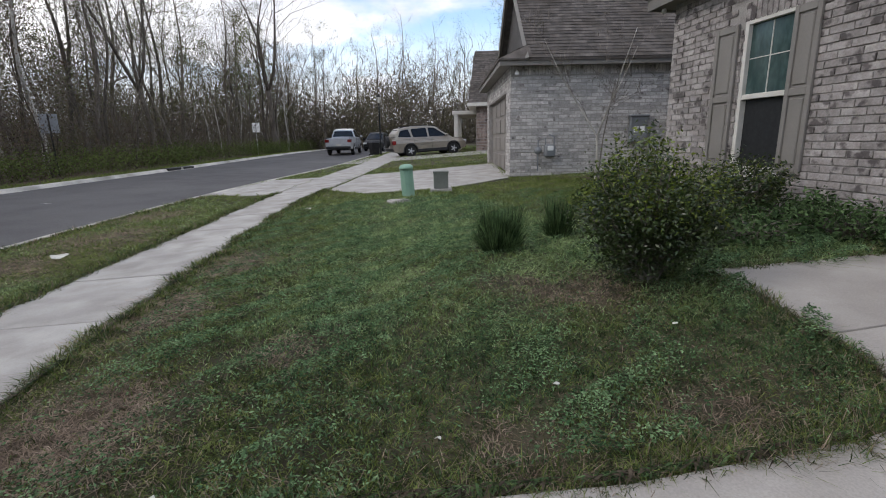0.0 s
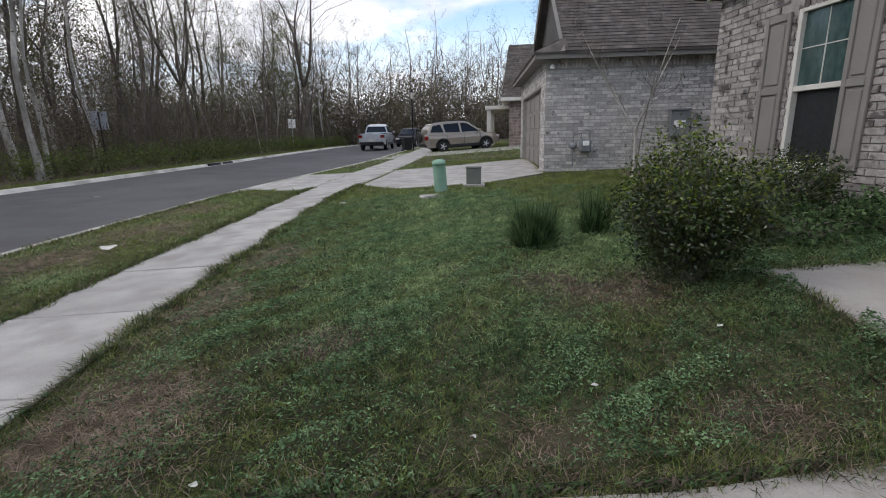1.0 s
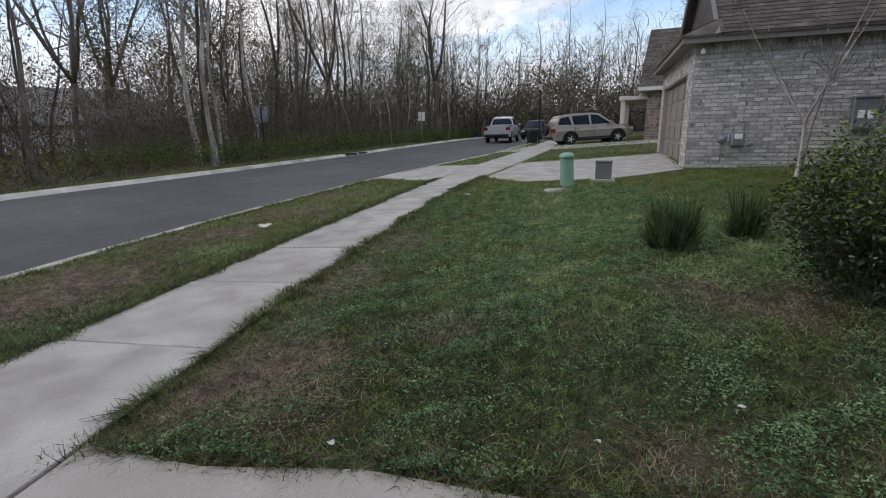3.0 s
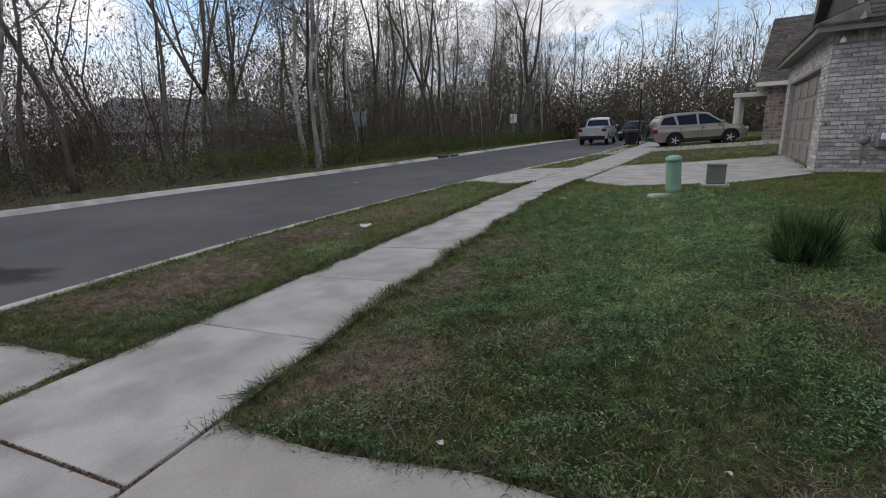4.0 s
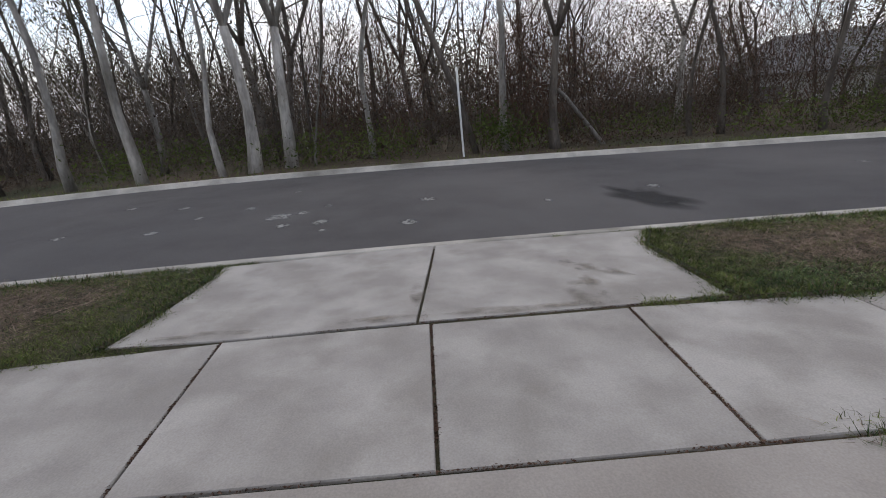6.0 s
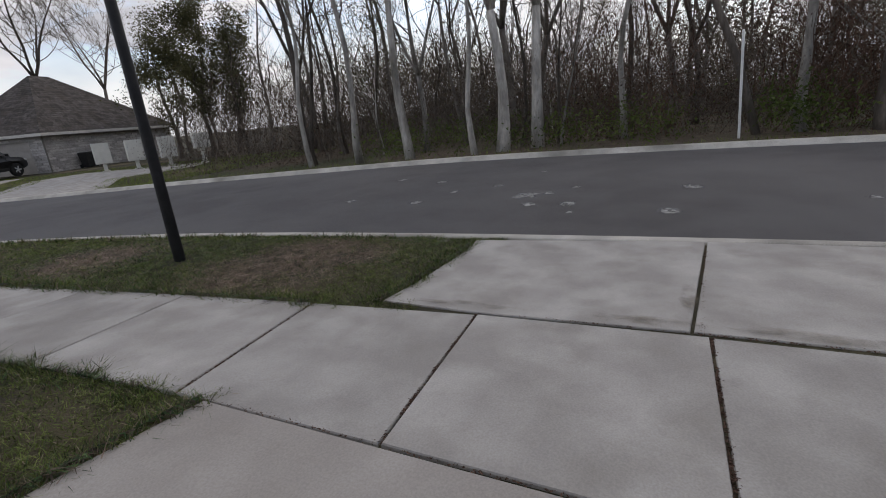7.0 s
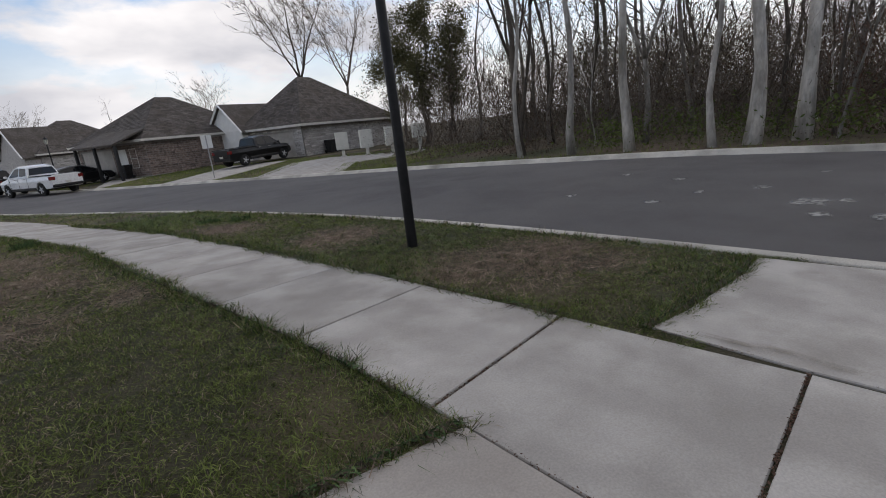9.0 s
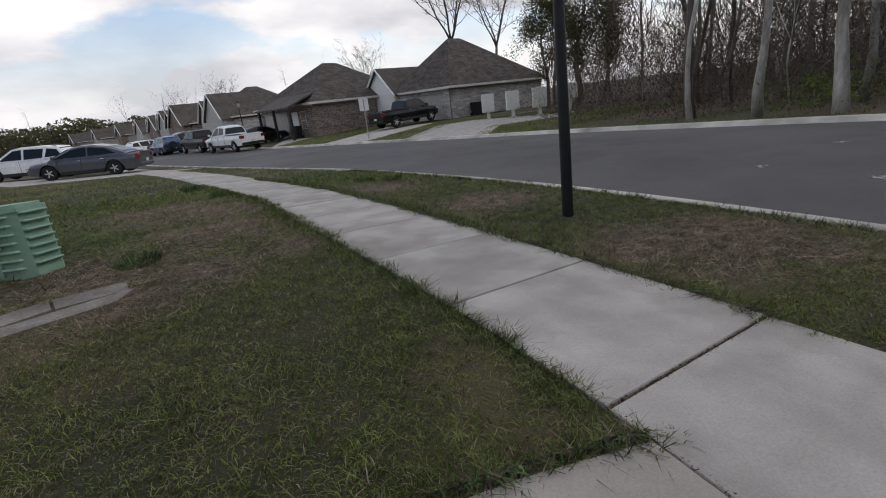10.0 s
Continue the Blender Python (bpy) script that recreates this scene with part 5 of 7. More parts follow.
def grow(seed, height, r0, lean=(0, 0), low=0.4, limbs=11, reach=0.32, crook=0.06, twig=1.0, fork=0, fine=0.005):
    """A bare tree: trunk form and crown form of limbs, branches and twigs; fork is the number of leaders it splits into."""
    rnd = random.Random(seed)
    trunk, crown = Geo(), Geo()
    tips = []
    n = 14
    w1, w2, a1, a2 = rnd.uniform(0, 6.28), rnd.uniform(0, 6.28), rnd.uniform(0.006, 0.016), rnd.uniform(0.004, 0.010)
    pts = wander(rnd, (0, 0, -0.3), (lean[0], lean[1], 1), height, n, crook, 0.05)
    pts = [p + Vector((a1 * math.sin(i * 0.75 + w1) - a1 * math.sin(w1), a2 * math.sin(i * 0.95 + w2) - a2 * math.sin(w2), 0)) * height for i, p in enumerate(pts)]
    split = int(n * rnd.uniform(0.34, 0.5)) if fork else n
    rads = [r0 * (1.45 if i == 0 else 1.12 if i == 1 else (1 - 0.88 * (i / n) ** 0.9)) for i in range(n + 1)]
    trunk.tube(pts[:split + 1], rads[:split + 1], 8)
    runs = []
    if fork:
        for k in range(fork):
            az = 6.28 * (k + rnd.uniform(-0.25, 0.25)) / fork + w1
            out = rnd.uniform(0.28, 0.62)
            ld = wander(rnd, pts[split], (math.cos(az) * out, math.sin(az) * out, 1), height * (1 - split / n) * rnd.uniform(0.8, 1.08), 7, crook * 1.7, 0.07)
            rr = [rads[split] * rnd.uniform(0.66, 0.85) * (1 - 0.12 * j) for j in range(8)]
            trunk.tube(ld, rr, 6)
            runs.append((ld, rr, max(2, limbs // fork), 0.12))
    else:
        runs.append((pts, rads, limbs, low))
    for run, rad, count, first in runs:
        m = len(run) - 1
        span = (run[-1] - run[0]).length
        for k in range(count):
            t = first + (0.98 - first) * (k + rnd.random()) / count
            i = min(int(t * m), m - 1)
            p = run[i].lerp(run[i + 1], t * m - i)
            az, el = rnd.uniform(0, 6.28), rnd.uniform(0.25, 1.15)
            d = Vector((math.cos(az) * math.cos(el), math.sin(az) * math.cos(el), math.sin(el)))
            ln = span * reach * (1.35 if fork else 1.0) * rnd.uniform(0.4, 1.2) * (1.15 - 0.6 * t)
            rr = rad[i] * rnd.uniform(0.25, 0.5)
            lp = wander(rnd, p, d, ln, 6, 0.36, 0.08)
            crown.tube(lp, [rr * (1 - 0.14 * j) for j in range(7)], 4, cap=False)
            for _ in range(rnd.randint(4, 7)):
                s = rnd.uniform(0.2, 1.0)
                j = min(int(s * 6), 5)
                q = lp[j].lerp(lp[j + 1], s * 6 - j)
                d2 = (d * 0.7 + Vector((rnd.uniform(-1, 1), rnd.uniform(-1, 1), rnd.uniform(-0.3, 0.9)))).normalized()
                bl = ln * rnd.uniform(0.22, 0.5)
                bp = wander(rnd, q, d2, bl, 4, 0.34, 0.06)
                crown.tube(bp, [rr * 0.42, rr * 0.34, rr * 0.26, rr * 0.18, rr * 0.10], 3, cap=False)
                for _ in range(int(rnd.randint(3, 5) * twig)):
                    s2 = rnd.uniform(0.2, 1.0)
                    j2 = min(int(s2 * 4), 3)
                    q2 = bp[j2].lerp(bp[j2 + 1], s2 * 4 - j2)
                    d3 = (d2 + Vector((rnd.uniform(-1, 1), rnd.uniform(-1, 1), rnd.uniform(-0.4, 0.9)))).normalized()
                    tl = bl * rnd.uniform(0.3, 0.6)
                    tp = wander(rnd, q2, d3, tl, 2, 0.4)
                    w = max(fine, rr * 0.11)
                    side = d3.cross(Vector((0.3, 0.5, 0.8))).normalized() * w
                    crown.add([tp[0] - side, tp[0] + side, tp[1] + side * 0.7, tp[1] - side * 0.7, tp[2]], [(0, 1, 2, 3), (3, 2, 4)])
                    tips.append(tp[1])
                    tips.append(tp[2])
    return trunk, crown, tips


def leaf_cloud(rnd, spots, spread, n_each, size):
    """Small leaves about the given spots."""
    sp = np.array([tuple(s) for s in spots], float)
    n = len(sp) * n_each
    rs = np.random.RandomState(rnd.randint(0, 99999))
    c = np.repeat(sp, n_each, 0) + rs.normal(0, spread, (n, 3))
    return leaf_tris(rs, c, size)


def leaf_tris(rs, c, size, flat=0.0):
    """Two-triangle leaves at the centres c: points and triangles."""
    n = len(c)
    a = rs.normal(0, 1, (n, 3))
    a[:, 2] *= (1 - flat)
    a /= np.linalg.norm(a, axis=1)[:, None] + 1e-9
    b = np.cross(a, rs.normal(0, 1, (n, 3)))
    b /= np.linalg.norm(b, axis=1)[:, None] + 1e-9
    s = size * rs.uniform(0.6, 1.3, (n, 1))
    co = np.stack([c - a * s, c + b * s * 0.42, c + a * s, c - b * s * 0.42], 1).reshape(-1, 3)
    i = np.arange(n) * 4
    tri = np.concatenate([np.stack([i, i + 1, i + 2], -1), np.stack([i, i + 2, i + 3], -1)])
    return co, tri


def stems(rs, base, height, width, bend):
    """Crooked brush stems as thin ribbons of three runs: points and triangles."""
    n = len(base)
    az = rs.uniform(0, 6.28, n)
    side = np.stack([np.cos(az), np.sin(az), np.zeros(n)], -1) * (width * rs.uniform(0.5, 1.3, n))[:, None]
    d = rs.normal(0, bend, (n, 3))
    d[:, 2] = 1
    d /= np.linalg.norm(d, axis=1)[:, None]
    rows, p, h = [], base.copy(), height * rs.uniform(0.4, 1.2, n)
    for k, f in enumerate((1.0, 0.8, 0.55, 0.15)):
        rows += [p - side * f, p + side * f]
        d = d + rs.normal(0, bend, (n, 3))
        d /= np.linalg.norm(d, axis=1)[:, None]
        p = p + d * (h / 3)[:, None]
    co = np.stack(rows, 1).reshape(-1, 3)
    i = np.arange(n) * 8
    tri = np.concatenate([np.stack([i + 2 * k + a, i + 2 * k + b, i + 2 * k + c], -1) for k in range(3) for a, b, c in ((0, 1, 3), (0, 3, 2))])
    return co, tri


def stuff(name, co, tri, material, label, category):
    ob = new(name, arrays_mesh(name, co, tri, material))
    return tagged(ob, label, category, kind="stuff")


TREES = []
# height, trunk radius, lean, lowest limb, limbs, reach, leaders
SPEC = [(14.0, 0.115, (0.03, 0.02), 0.38, 15, 0.26, 0), (15.0, 0.13, (-0.03, 0.03), 0.34, 17, 0.28, 0), (9.5, 0.055, (0.08, -0.05), 0.22, 14, 0.34, 0), (13.0, 0.09, (0.0, 0.06), 0.38, 14, 0.28, 0),
        (15.0, 0.17, (0.03, -0.03), 0.3, 27, 0.42, 3), (7.5, 0.045, (-0.10, 0.05), 0.15, 14, 0.40, 2), (12.5, 0.085, (0.08, 0.06), 0.3, 17, 0.38, 2), (6.0, 0.04, (0.12, 0.10), 0.12, 15, 0.44, 3), (13.5, 0.105, (-0.05, -0.03), 0.3, 19, 0.38, 2)]
for k, (h, r, lean, low, limbs, reach, fork) in enumerate(SPEC):
    tr, cr, tips = grow(100 + k, h, r, lean, low, limbs, reach, 0.055 + 0.02 * (k % 3), 1.25, fork)
    TREES.append((mesh_of("trunk", tr, True), mesh_of("crown", cr), tips, h))


tr, cr, tips = grow(151, 15.0, 0.22, (0.02, 0.02), 0.3, 44, 0.62, 0.08, 1.3, 4, 0.024)
TREES.append((mesh_of("trunk", tr, True), mesh_of("crown", cr), tips, 15.0))


def plant_tree(k, x, y, rot, s, bark, label="tall bare woodland tree with thin grey trunk", name="tree", leaves=None, z=None, sz=None):
    t = thing(name, label, "tree", Matrix.Translation((x, y, float(land(x, y)) if z is None else z)) @ pose(0, 0, 0, 0, 0, rot) @ Matrix.Diagonal((s, s, sz or s, 1)), "trees of the woods")
    a = new("trunk", TREES[k][0])
    b = new("crown", TREES[k][1])
    for ob, m in ((a, bark), (b, TWIG)):
        ob.parent = t
        if not ob.data.materials:
            ob.data.materials.append(m)
        ob.material_slots[0].link = "OBJECT"
        ob.material_slots[0].material = m
    if leaves:
        co, tri = leaf_cloud(random.Random(int(x * 7 + y * 13)), TREES[k][2], 0.22, leaves[1], leaves[2])
        lv = new("leaves", arrays_mesh("leaves", co, tri, leaves[0]))
        lv.parent = t
    return t


rt = random.Random(77)
# named trees at the street's edge
for k, (x, y, kind, s, bark, rot) in enumerate([(-13.1, -11.3, 3, 0.9, BARK, 20), (-13.2, -9.4, 1, 0.85, BARK, 200), (-13.3, -7.6, 1, 1.0, BARK, 80), (-13.6, -5.6, 0, 0.75, BARK, 10), (-14.0, -4.9, 4, 0.95, BARK, 140),
                                                (-15.4, -3.5, 7, 1.0, BARK, 60), (-15.6, 15.0, 4, 0.8, BARK_DARK, 15), (-14.0, 18.6, 1, 1.0, BARK, 310), (-13.5, 19.4, 3, 1.0, BARK, 130), (-14.9, 12.2, 2, 1.0, BARK_DARK, 33),
                                                (-16.5, 9.0, 3, 0.9, BARK_DARK, 250), (-14.2, 23.5, 0, 0.95, BARK, 95), (-13.0, 27.0, 3, 1.1, BARK_DARK, 205), (-12.8, 31.0, 4, 1.05, BARK_DARK, 12)]):
    plant_tree(kind, x, y, rot, s, bark)
# a wood of further trees
placed = []
tries = 0
while len(placed) < 122 and tries < 5000:
    tries += 1
    y = rt.uniform(-24, 62)
    depth = 1.6 + 20 * rt.random() ** 1.1
    x = float(xf(y)) - depth
    if y < -14 and depth < 6 + (-14 - y) * 0.8: continue
    if any((x - a) ** 2 + (y - b) ** 2 < 1.1 for a, b in placed): continue
    placed.append((x, y))
    k = rt.choice([0, 1, 2, 3, 8, 5, 6, 7, 8, 4])
    lv = None
    if y > 26 and rt.random() < 0.5: lv = (IVY, 1, 0.07)
    elif rt.random() < 0.12: lv = (DEADLEAF, 1, 0.06)
    plant_tree(k, x, y, rt.uniform(0, 360), rt.uniform(0.7, 1.05), rt.choice([BARK, BARK_DARK, BARK_DARK]), leaves=lv)
# behind the far houses
for x, y, s, k in [(-25.4, -50.5, 1.22, 9), (-30.0, -49.0, 1.05, 9), (-33.0, -45, 1.0, 3), (-20, -68, 0.66, 9), (-15.5, -74, 0.72, 8), (-1, -125, 0.8, 9), (14, -165, 0.9, 4), (30, -200, 1.3, 8)]:
    plant_tree(k, x, y, rt.uniform(0, 360), s, BARK_DARK, "bare tree rising behind the brick houses")
# the wide crooked oak by the street to the north
tr, cr, tips = grow(501, 16.5, 0.30, (0.06, -0.02), 0.34, 34, 0.50, 0.13, 1.2, 3)
oak = thing("oak", "large dark crooked oak leaning over the street", "tree", Matrix.Translation((-8.6, 47.0, float(land(-8.6, 47.0)))) @ pose(0, 0, 0, 0, 0, 40))
part("trunk", tr, BARK_DARK, oak, smooth=True)
part("crown", cr, BARK_DARK, oak)
# leafy evergreen near the bend
def leafy(name, label, x, y, h, r, leafm, n, size, seed, clumps=40):
    tr, cr, tips = grow(seed, h, r, (0.02, 0.03), 0.25, 16, 0.34, 0.05, 0.7)
    t = thing(name, label, "tree", Matrix.Translation((x, y, float(land(x, y)))))
    part("trunk", tr, BARK_DARK, t, smooth=True)
    part("limb_frame", cr, TWIG, t)
    co, tri = leaf_cloud(random.Random(seed), tips, 0.30, n, size)
    lv = new("crown", arrays_mesh("crown", co, tri, leafm))
    lv.parent = t
    return t
leafy("evergreen_tree", "dense olive green tree at the edge of the woods", -22.4, -27.6, 9.0, 0.17, EVERGREEN, 40, 0.075, 611)
leafy("evergreen_tree", "dense olive green tree behind the mail cabinets", -24.0, -27.0, 8.4, 0.15, EVERGREEN, 26, 0.075, 613)
leafy("evergreen_tree", "dense olive green tree behind the mail cabinets", -21.6, -29.6, 8.0, 0.15, EVERGREEN, 26, 0.075, 614)
leafy("evergreen_tree", "slim evergreen tree among bare trunks", -20.5, -13.0, 9.0, 0.12, EVERGREEN, 6, 0.055, 612)
for k, (x, y) in enumerate([(-15.5, 30), (-14.0, 40), (-17, 36), (-10.5, 52), (-6, 62), (2, 66), (12, 62), (6, 70), (16, 58)]):
    leafy("budding_tree", "tall tree with fresh pale green buds", x, y, 13.0 + (k % 3), 0.17, IVY, 4 if k % 2 else 6, 0.062, 620 + k)
for k, (x, y, h, n) in enumerate([(-29.0, -38.5, 10.0, 7), (-31.5, -38.0, 8.5, 7), (-33, -36, 9, 5)]):
    leafy("evergreen_tree", "evergreen tree beside the corner brick house", x, y, h, 0.16, EVERGREEN, n, 0.12, 640 + k)
for k, (x, y, h) in enumerate([(-17.5, 18.0, 8.5), (-19.0, 23.5, 9.5), (-17.0, 27.0, 9.0), (-16.5, 33.0, 9.5), (-19.0, 38.0, 10.5), (-15.5, 44.0, 10.0), (-12.0, 47.0, 9.5), (-8.0, 56.0, 10.5), (-19.5, 29.5, 10.5)]):
    leafy("vine_hung_tree", "tree hung with dull olive vines and leaves", x, y, h, 0.15, EVERGREEN, 9, 0.05, 660 + k)
for k, (x, y, h) in enumerate([(-15.5, 21.0, 12.5), (-18.0, 25.5, 14.0), (-14.5, 29.0, 13.0), (-17.5, 32.0, 14.5), (-13.5, 36.0, 13.5), (-16.0, 41.0, 14.0), (-11.5, 42.0, 13.0), (-9.5, 49.0, 13.0), (-13.0, 53.0, 14.0), (-5.0, 58.0, 12.0), (-1.0, 62.0, 12.0), (4.0, 60.0, 11.0), (9.0, 64.0, 11.5)]):
    leafy("vine_hung_tree", "tall tree with dull olive leaves and vines", x, y, h, 0.16, (EVERGREEN, IVY, EVERGREEN)[k % 3], 8, 0.055, 680 + k)
# the dead leaning trunk
g = Geo().tube([(-16.5, -2.2, 7.5), (-16.0, 0.0, 4.2), (-15.7, 1.0, 1.6), (-15.5, 1.6, -0.5)], [0.06, 0.085, 0.10, 0.11], 8)
tagged(part("leaning_trunk", g, BARK_DARK, None, smooth=True), "dead tree trunk leaning against its neighbours", "fallen tree")
g = Geo().tube([(-17.0, 3.2, 2.8), (-16.2, 4.6, 1.2), (-15.6, 5.8, -0.5)], [0.05, 0.06, 0.07], 6)
tagged(part("leaning_trunk", g, BARK, None, smooth=True), "thin pale trunk leaning in the brush", "fallen tree")


def wood_spots(rs, n, y0, y1, d0, d1, power=1.0):
    y = rs.uniform(y0, y1, n)
    d = d0 + (d1 - d0) * rs.uniform(0, 1, n) ** power
    d = d + np.clip((-17.5 - y) * 0.9, 0, 12)
    x = xf(y) - d
    # a thinner stretch through which the pale building shows
    gap = (x < -15.5) & (y > 0.66 * -x) & (y < 0.98 * -x) & (rs.uniform(0, 1, n) < 0.8)
    x, y = x[~gap], y[~gap]
    return np.stack([x, y, land(x, y)], -1)


rs = np.random.RandomState(8)


def tangle(n, y0, y1, d0, d1, power, top, length, width):
    """Crooked twigs lying every way, thickest near the ground."""
    sp = wood_spots(rs, n, y0, y1, d0, d1, power)
    n = len(sp)
    hill = 0.65 + 0.7 * (0.5 + 0.5 * np.sin(sp[:, 1] * 0.9) * np.sin(sp[:, 1] * 0.31 + sp[:, 0] * 0.5))
    sp[:, 2] += rs.uniform(0, 1, n) ** 1.35 * top * hill
    co, tri = stems(rs, sp, length, width, 0.95)
    return co, tri


co, tri = tangle(38000, -26, 66, 1.5, 15, 1.0, 3.2, 0.9, 0.0080)
stuff("brush", co, tri, BRUSH, "tangle of bare brown brush under the trees", "undergrowth")
co, tri = tangle(20000, 25, 66, 2.5, 20, 1.0, 10.0, 1.6, 0.009)
stuff("brush", co, tri, TWIG, "high mesh of fine grey brown twigs", "undergrowth")
co, tri = tangle(24000, -26, 27, 5, 24, 1.0, 6.8, 1.3, 0.0068)
stuff("brush", co, tri, TWIG, "fine bare twigs high among the trunks", "undergrowth")
co, tri = stems(rs, wood_spots(rs, 2600, -26, 66, 2.0, 24, 0.9), 4.4, 0.012, 0.36)
stuff("saplings", co, tri, BRUSH, "thin bare saplings crowding between trunks", "undergrowth")
sp = wood_spots(rs, 45000, -26, 66, 1.4, 20, 0.8)
sp[:, 2] += rs.uniform(0, 1, len(sp)) ** 1.6 * 2.8
co, tri = leaf_tris(rs, sp, 0.032)
stuff("dead_leaves", co, tri, DEADLEAF, "brown dead leaves clinging in the brush", "undergrowth")
# brown brush heaped between the trunks
cl = wood_spots(rs, 300, -27, 40, 1.6, 14, 1.0)
cl[:, 2] += rs.uniform(0, 1, len(cl)) ** 1.3 * (2.6 + 1.2 * np.sin(cl[:, 1] * 0.8))
sp = np.repeat(cl, 240, 0) + rs.normal(0, 1, (len(cl) * 240, 3)) * np.array([0.65, 0.65, 0.6])
co, tri = leaf_tris(rs, sp, 0.045)
stuff("dead_brush", co, tri, BRUSHLEAF, "withered red brown brush heaped between the trunks", "undergrowth")
# evergreen thickets deeper in, closing the view at eye level
cl = wood_spots(rs, 360, -24, 64, 6, 24, 1.0)
cl[:, 2] += rs.uniform(0.3, 5.2, len(cl))
sp = np.repeat(cl, 210, 0) + rs.normal(0, 1, (len(cl) * 210, 3)) * np.array([0.85, 0.85, 0.75])
co, tri = leaf_tris(rs, sp, 0.036)
stuff("thicket", co, tri, EVERGREEN, "olive brown evergreen thicket between the trunks", "undergrowth")
co, tri = tangle(14000, -28, 68, 16, 42, 1.0, 5.2, 1.9, 0.030)
stuff("far_tangle", co, tri, BRUSH, "dense grey brown twigs deep in the woods", "undergrowth")
co, tri = tangle(9000, -30, 70, 24, 46, 1.0, 6.6, 1.8, 0.04)
stuff("far_tangle", co, tri, BRUSH, "brown mass of branches closing the woods", "undergrowth")
cl = wood_spots(rs, 620, -30, 72, 15, 44, 1.0)
cl[:, 2] += rs.uniform(0, 1, len(cl)) * np.where(cl[:, 1] > 14, 8.0, 6.2)
sp = np.repeat(cl, 190, 0) + rs.normal(0, 1, (len(cl) * 190, 3)) * np.array([1.2, 1.2, 0.9])
co, tri = leaf_tris(rs, sp, 0.115)
stuff("far_thicket", co, tri, BROWSE, "brown winter thicket deep in the woods", "undergrowth")
b = np.stack([rs.uniform(-46, -21, 7200), rs.uniform(-42, -6, 7200)], -1)
b = b[b[:, 1] > 1.36 * b[:, 0]]
nb = len(b)
co, tri = stems(rs, np.c_[b, land(b[:, 0], b[:, 1]) + rs.uniform(0, 5, nb)], 2.6, 0.03, 0.7)
stuff("far_tangle", co, tri, BRUSH, "brown twigs behind the mail cabinets", "undergrowth")
cl = wood_spots(rs, 150, 13, 56, 2.5, 12, 1.0)
cl[:, 2] += rs.uniform(0, 1, len(cl)) ** 1.2 * 5.5
sp = np.repeat(cl, 300, 0) + rs.normal(0, 1, (len(cl) * 300, 3)) * np.array([0.9, 0.9, 0.8])
co, tri = leaf_tris(rs, sp, 0.05)
stuff("thicket", co, tri, EVERGREEN, "vine-hung olive thicket on the far side of the street", "undergrowth")
# greener bank to the north and scattered shrubs
cl = wood_spots(rs, 150, -10, 60, 1.4, 8, 1.4)
cl = np.concatenate([cl, np.array([[-15.2, 2.2, -0.1]] * 5), wood_spots(rs, 140, 14, 64, 1.2, 6, 1.2)])
sp = np.repeat(cl, 170, 0) + rs.normal(0, 1, (len(cl) * 170, 3)) * np.array([0.45, 0.45, 0.32]) + np.array([0, 0, 0.5])
co, tri = leaf_tris(rs, sp, 0.06)
stuff("understorey", co, tri, IVY, "low green shrubs at the edge of the woods", "undergrowth")
# dark vine-hung clumps
cl = np.array([(-16.5, 3.4), (-16.8, 4.4), (-17.5, 10.5), (-17.3, -1.0), (-18.0, -3.0), (-17.2, 12.0), (-18, 7.0), (-16.9, 2.6), (-18, 14.5)])
sp = np.repeat(np.c_[cl, land(cl[:, 0], cl[:, 1]) + 2.2], 800, 0) + rs.normal(0, 1, (len(cl) * 800, 3)) * np.array([0.7, 0.7, 1.7])
co, tri = stems(rs, sp, 1.2, 0.012, 0.6)
stuff("vines", co, tri, VINE, "dark reddish vines hanging over trees", "undergrowth")
sp = np.repeat(np.c_[cl, land(cl[:, 0], cl[:, 1]) + 2.0], 2600, 0) + rs.normal(0, 1, (len(cl) * 2600, 3)) * np.array([0.8, 0.8, 1.5])
co, tri = leaf_tris(rs, sp, 0.034)
stuff("vine_leaves", co, tri, VINE_LEAF, "withered red brown leaves on the vines", "undergrowth")
# the end of the street
n = 8000
b = np.stack([rs.uniform(-20, 34, n), rs.uniform(50, 78, n)], -1)
co, tri = stems(rs, np.c_[b, land(b[:, 0], b[:, 1]) + rs.uniform(0, 1, n) ** 1.2 * 10.0], 2.6, 0.040, 0.8)
stuff("far_tangle", co, tri, BRUSH, "grey brown twigs closing the end of the street", "undergrowth")
cl = np.stack([rs.uniform(-45, 42, 560), rs.uniform(58, 92, 560), np.zeros(560)], -1)
cl[:, 2] = land(cl[:, 0], cl[:, 1]) + rs.uniform(0, 1, 560) ** 0.9 * (6.6 + 1.8 * np.sin(cl[:, 0] * 0.33))
sp = np.repeat(cl, 240, 0) + rs.normal(0, 1, (560 * 240, 3)) * np.array([1.7, 1.7, 1.3])
co, tri = leaf_tris(rs, sp, 0.17)
stuff("far_thicket", co, tri, BROWSE, "grey brown mass of trees past the end of the street", "woods")
cl = np.stack([rs.uniform(-16, 32, 170), rs.uniform(52, 72, 170), np.zeros(170)], -1)
cl[:, 2] = land(cl[:, 0], cl[:, 1]) + rs.uniform(0.3, 1, 170) ** 1.5 * 7.0
sp = np.repeat(cl, 200, 0) + rs.normal(0, 1, (170 * 200, 3)) * np.array([1.3, 1.3, 1.1])
co, tri = leaf_tris(rs, sp, 0.10)
stuff("thicket", co, tri, EVERGREEN, "olive thicket at the end of the street", "undergrowth")
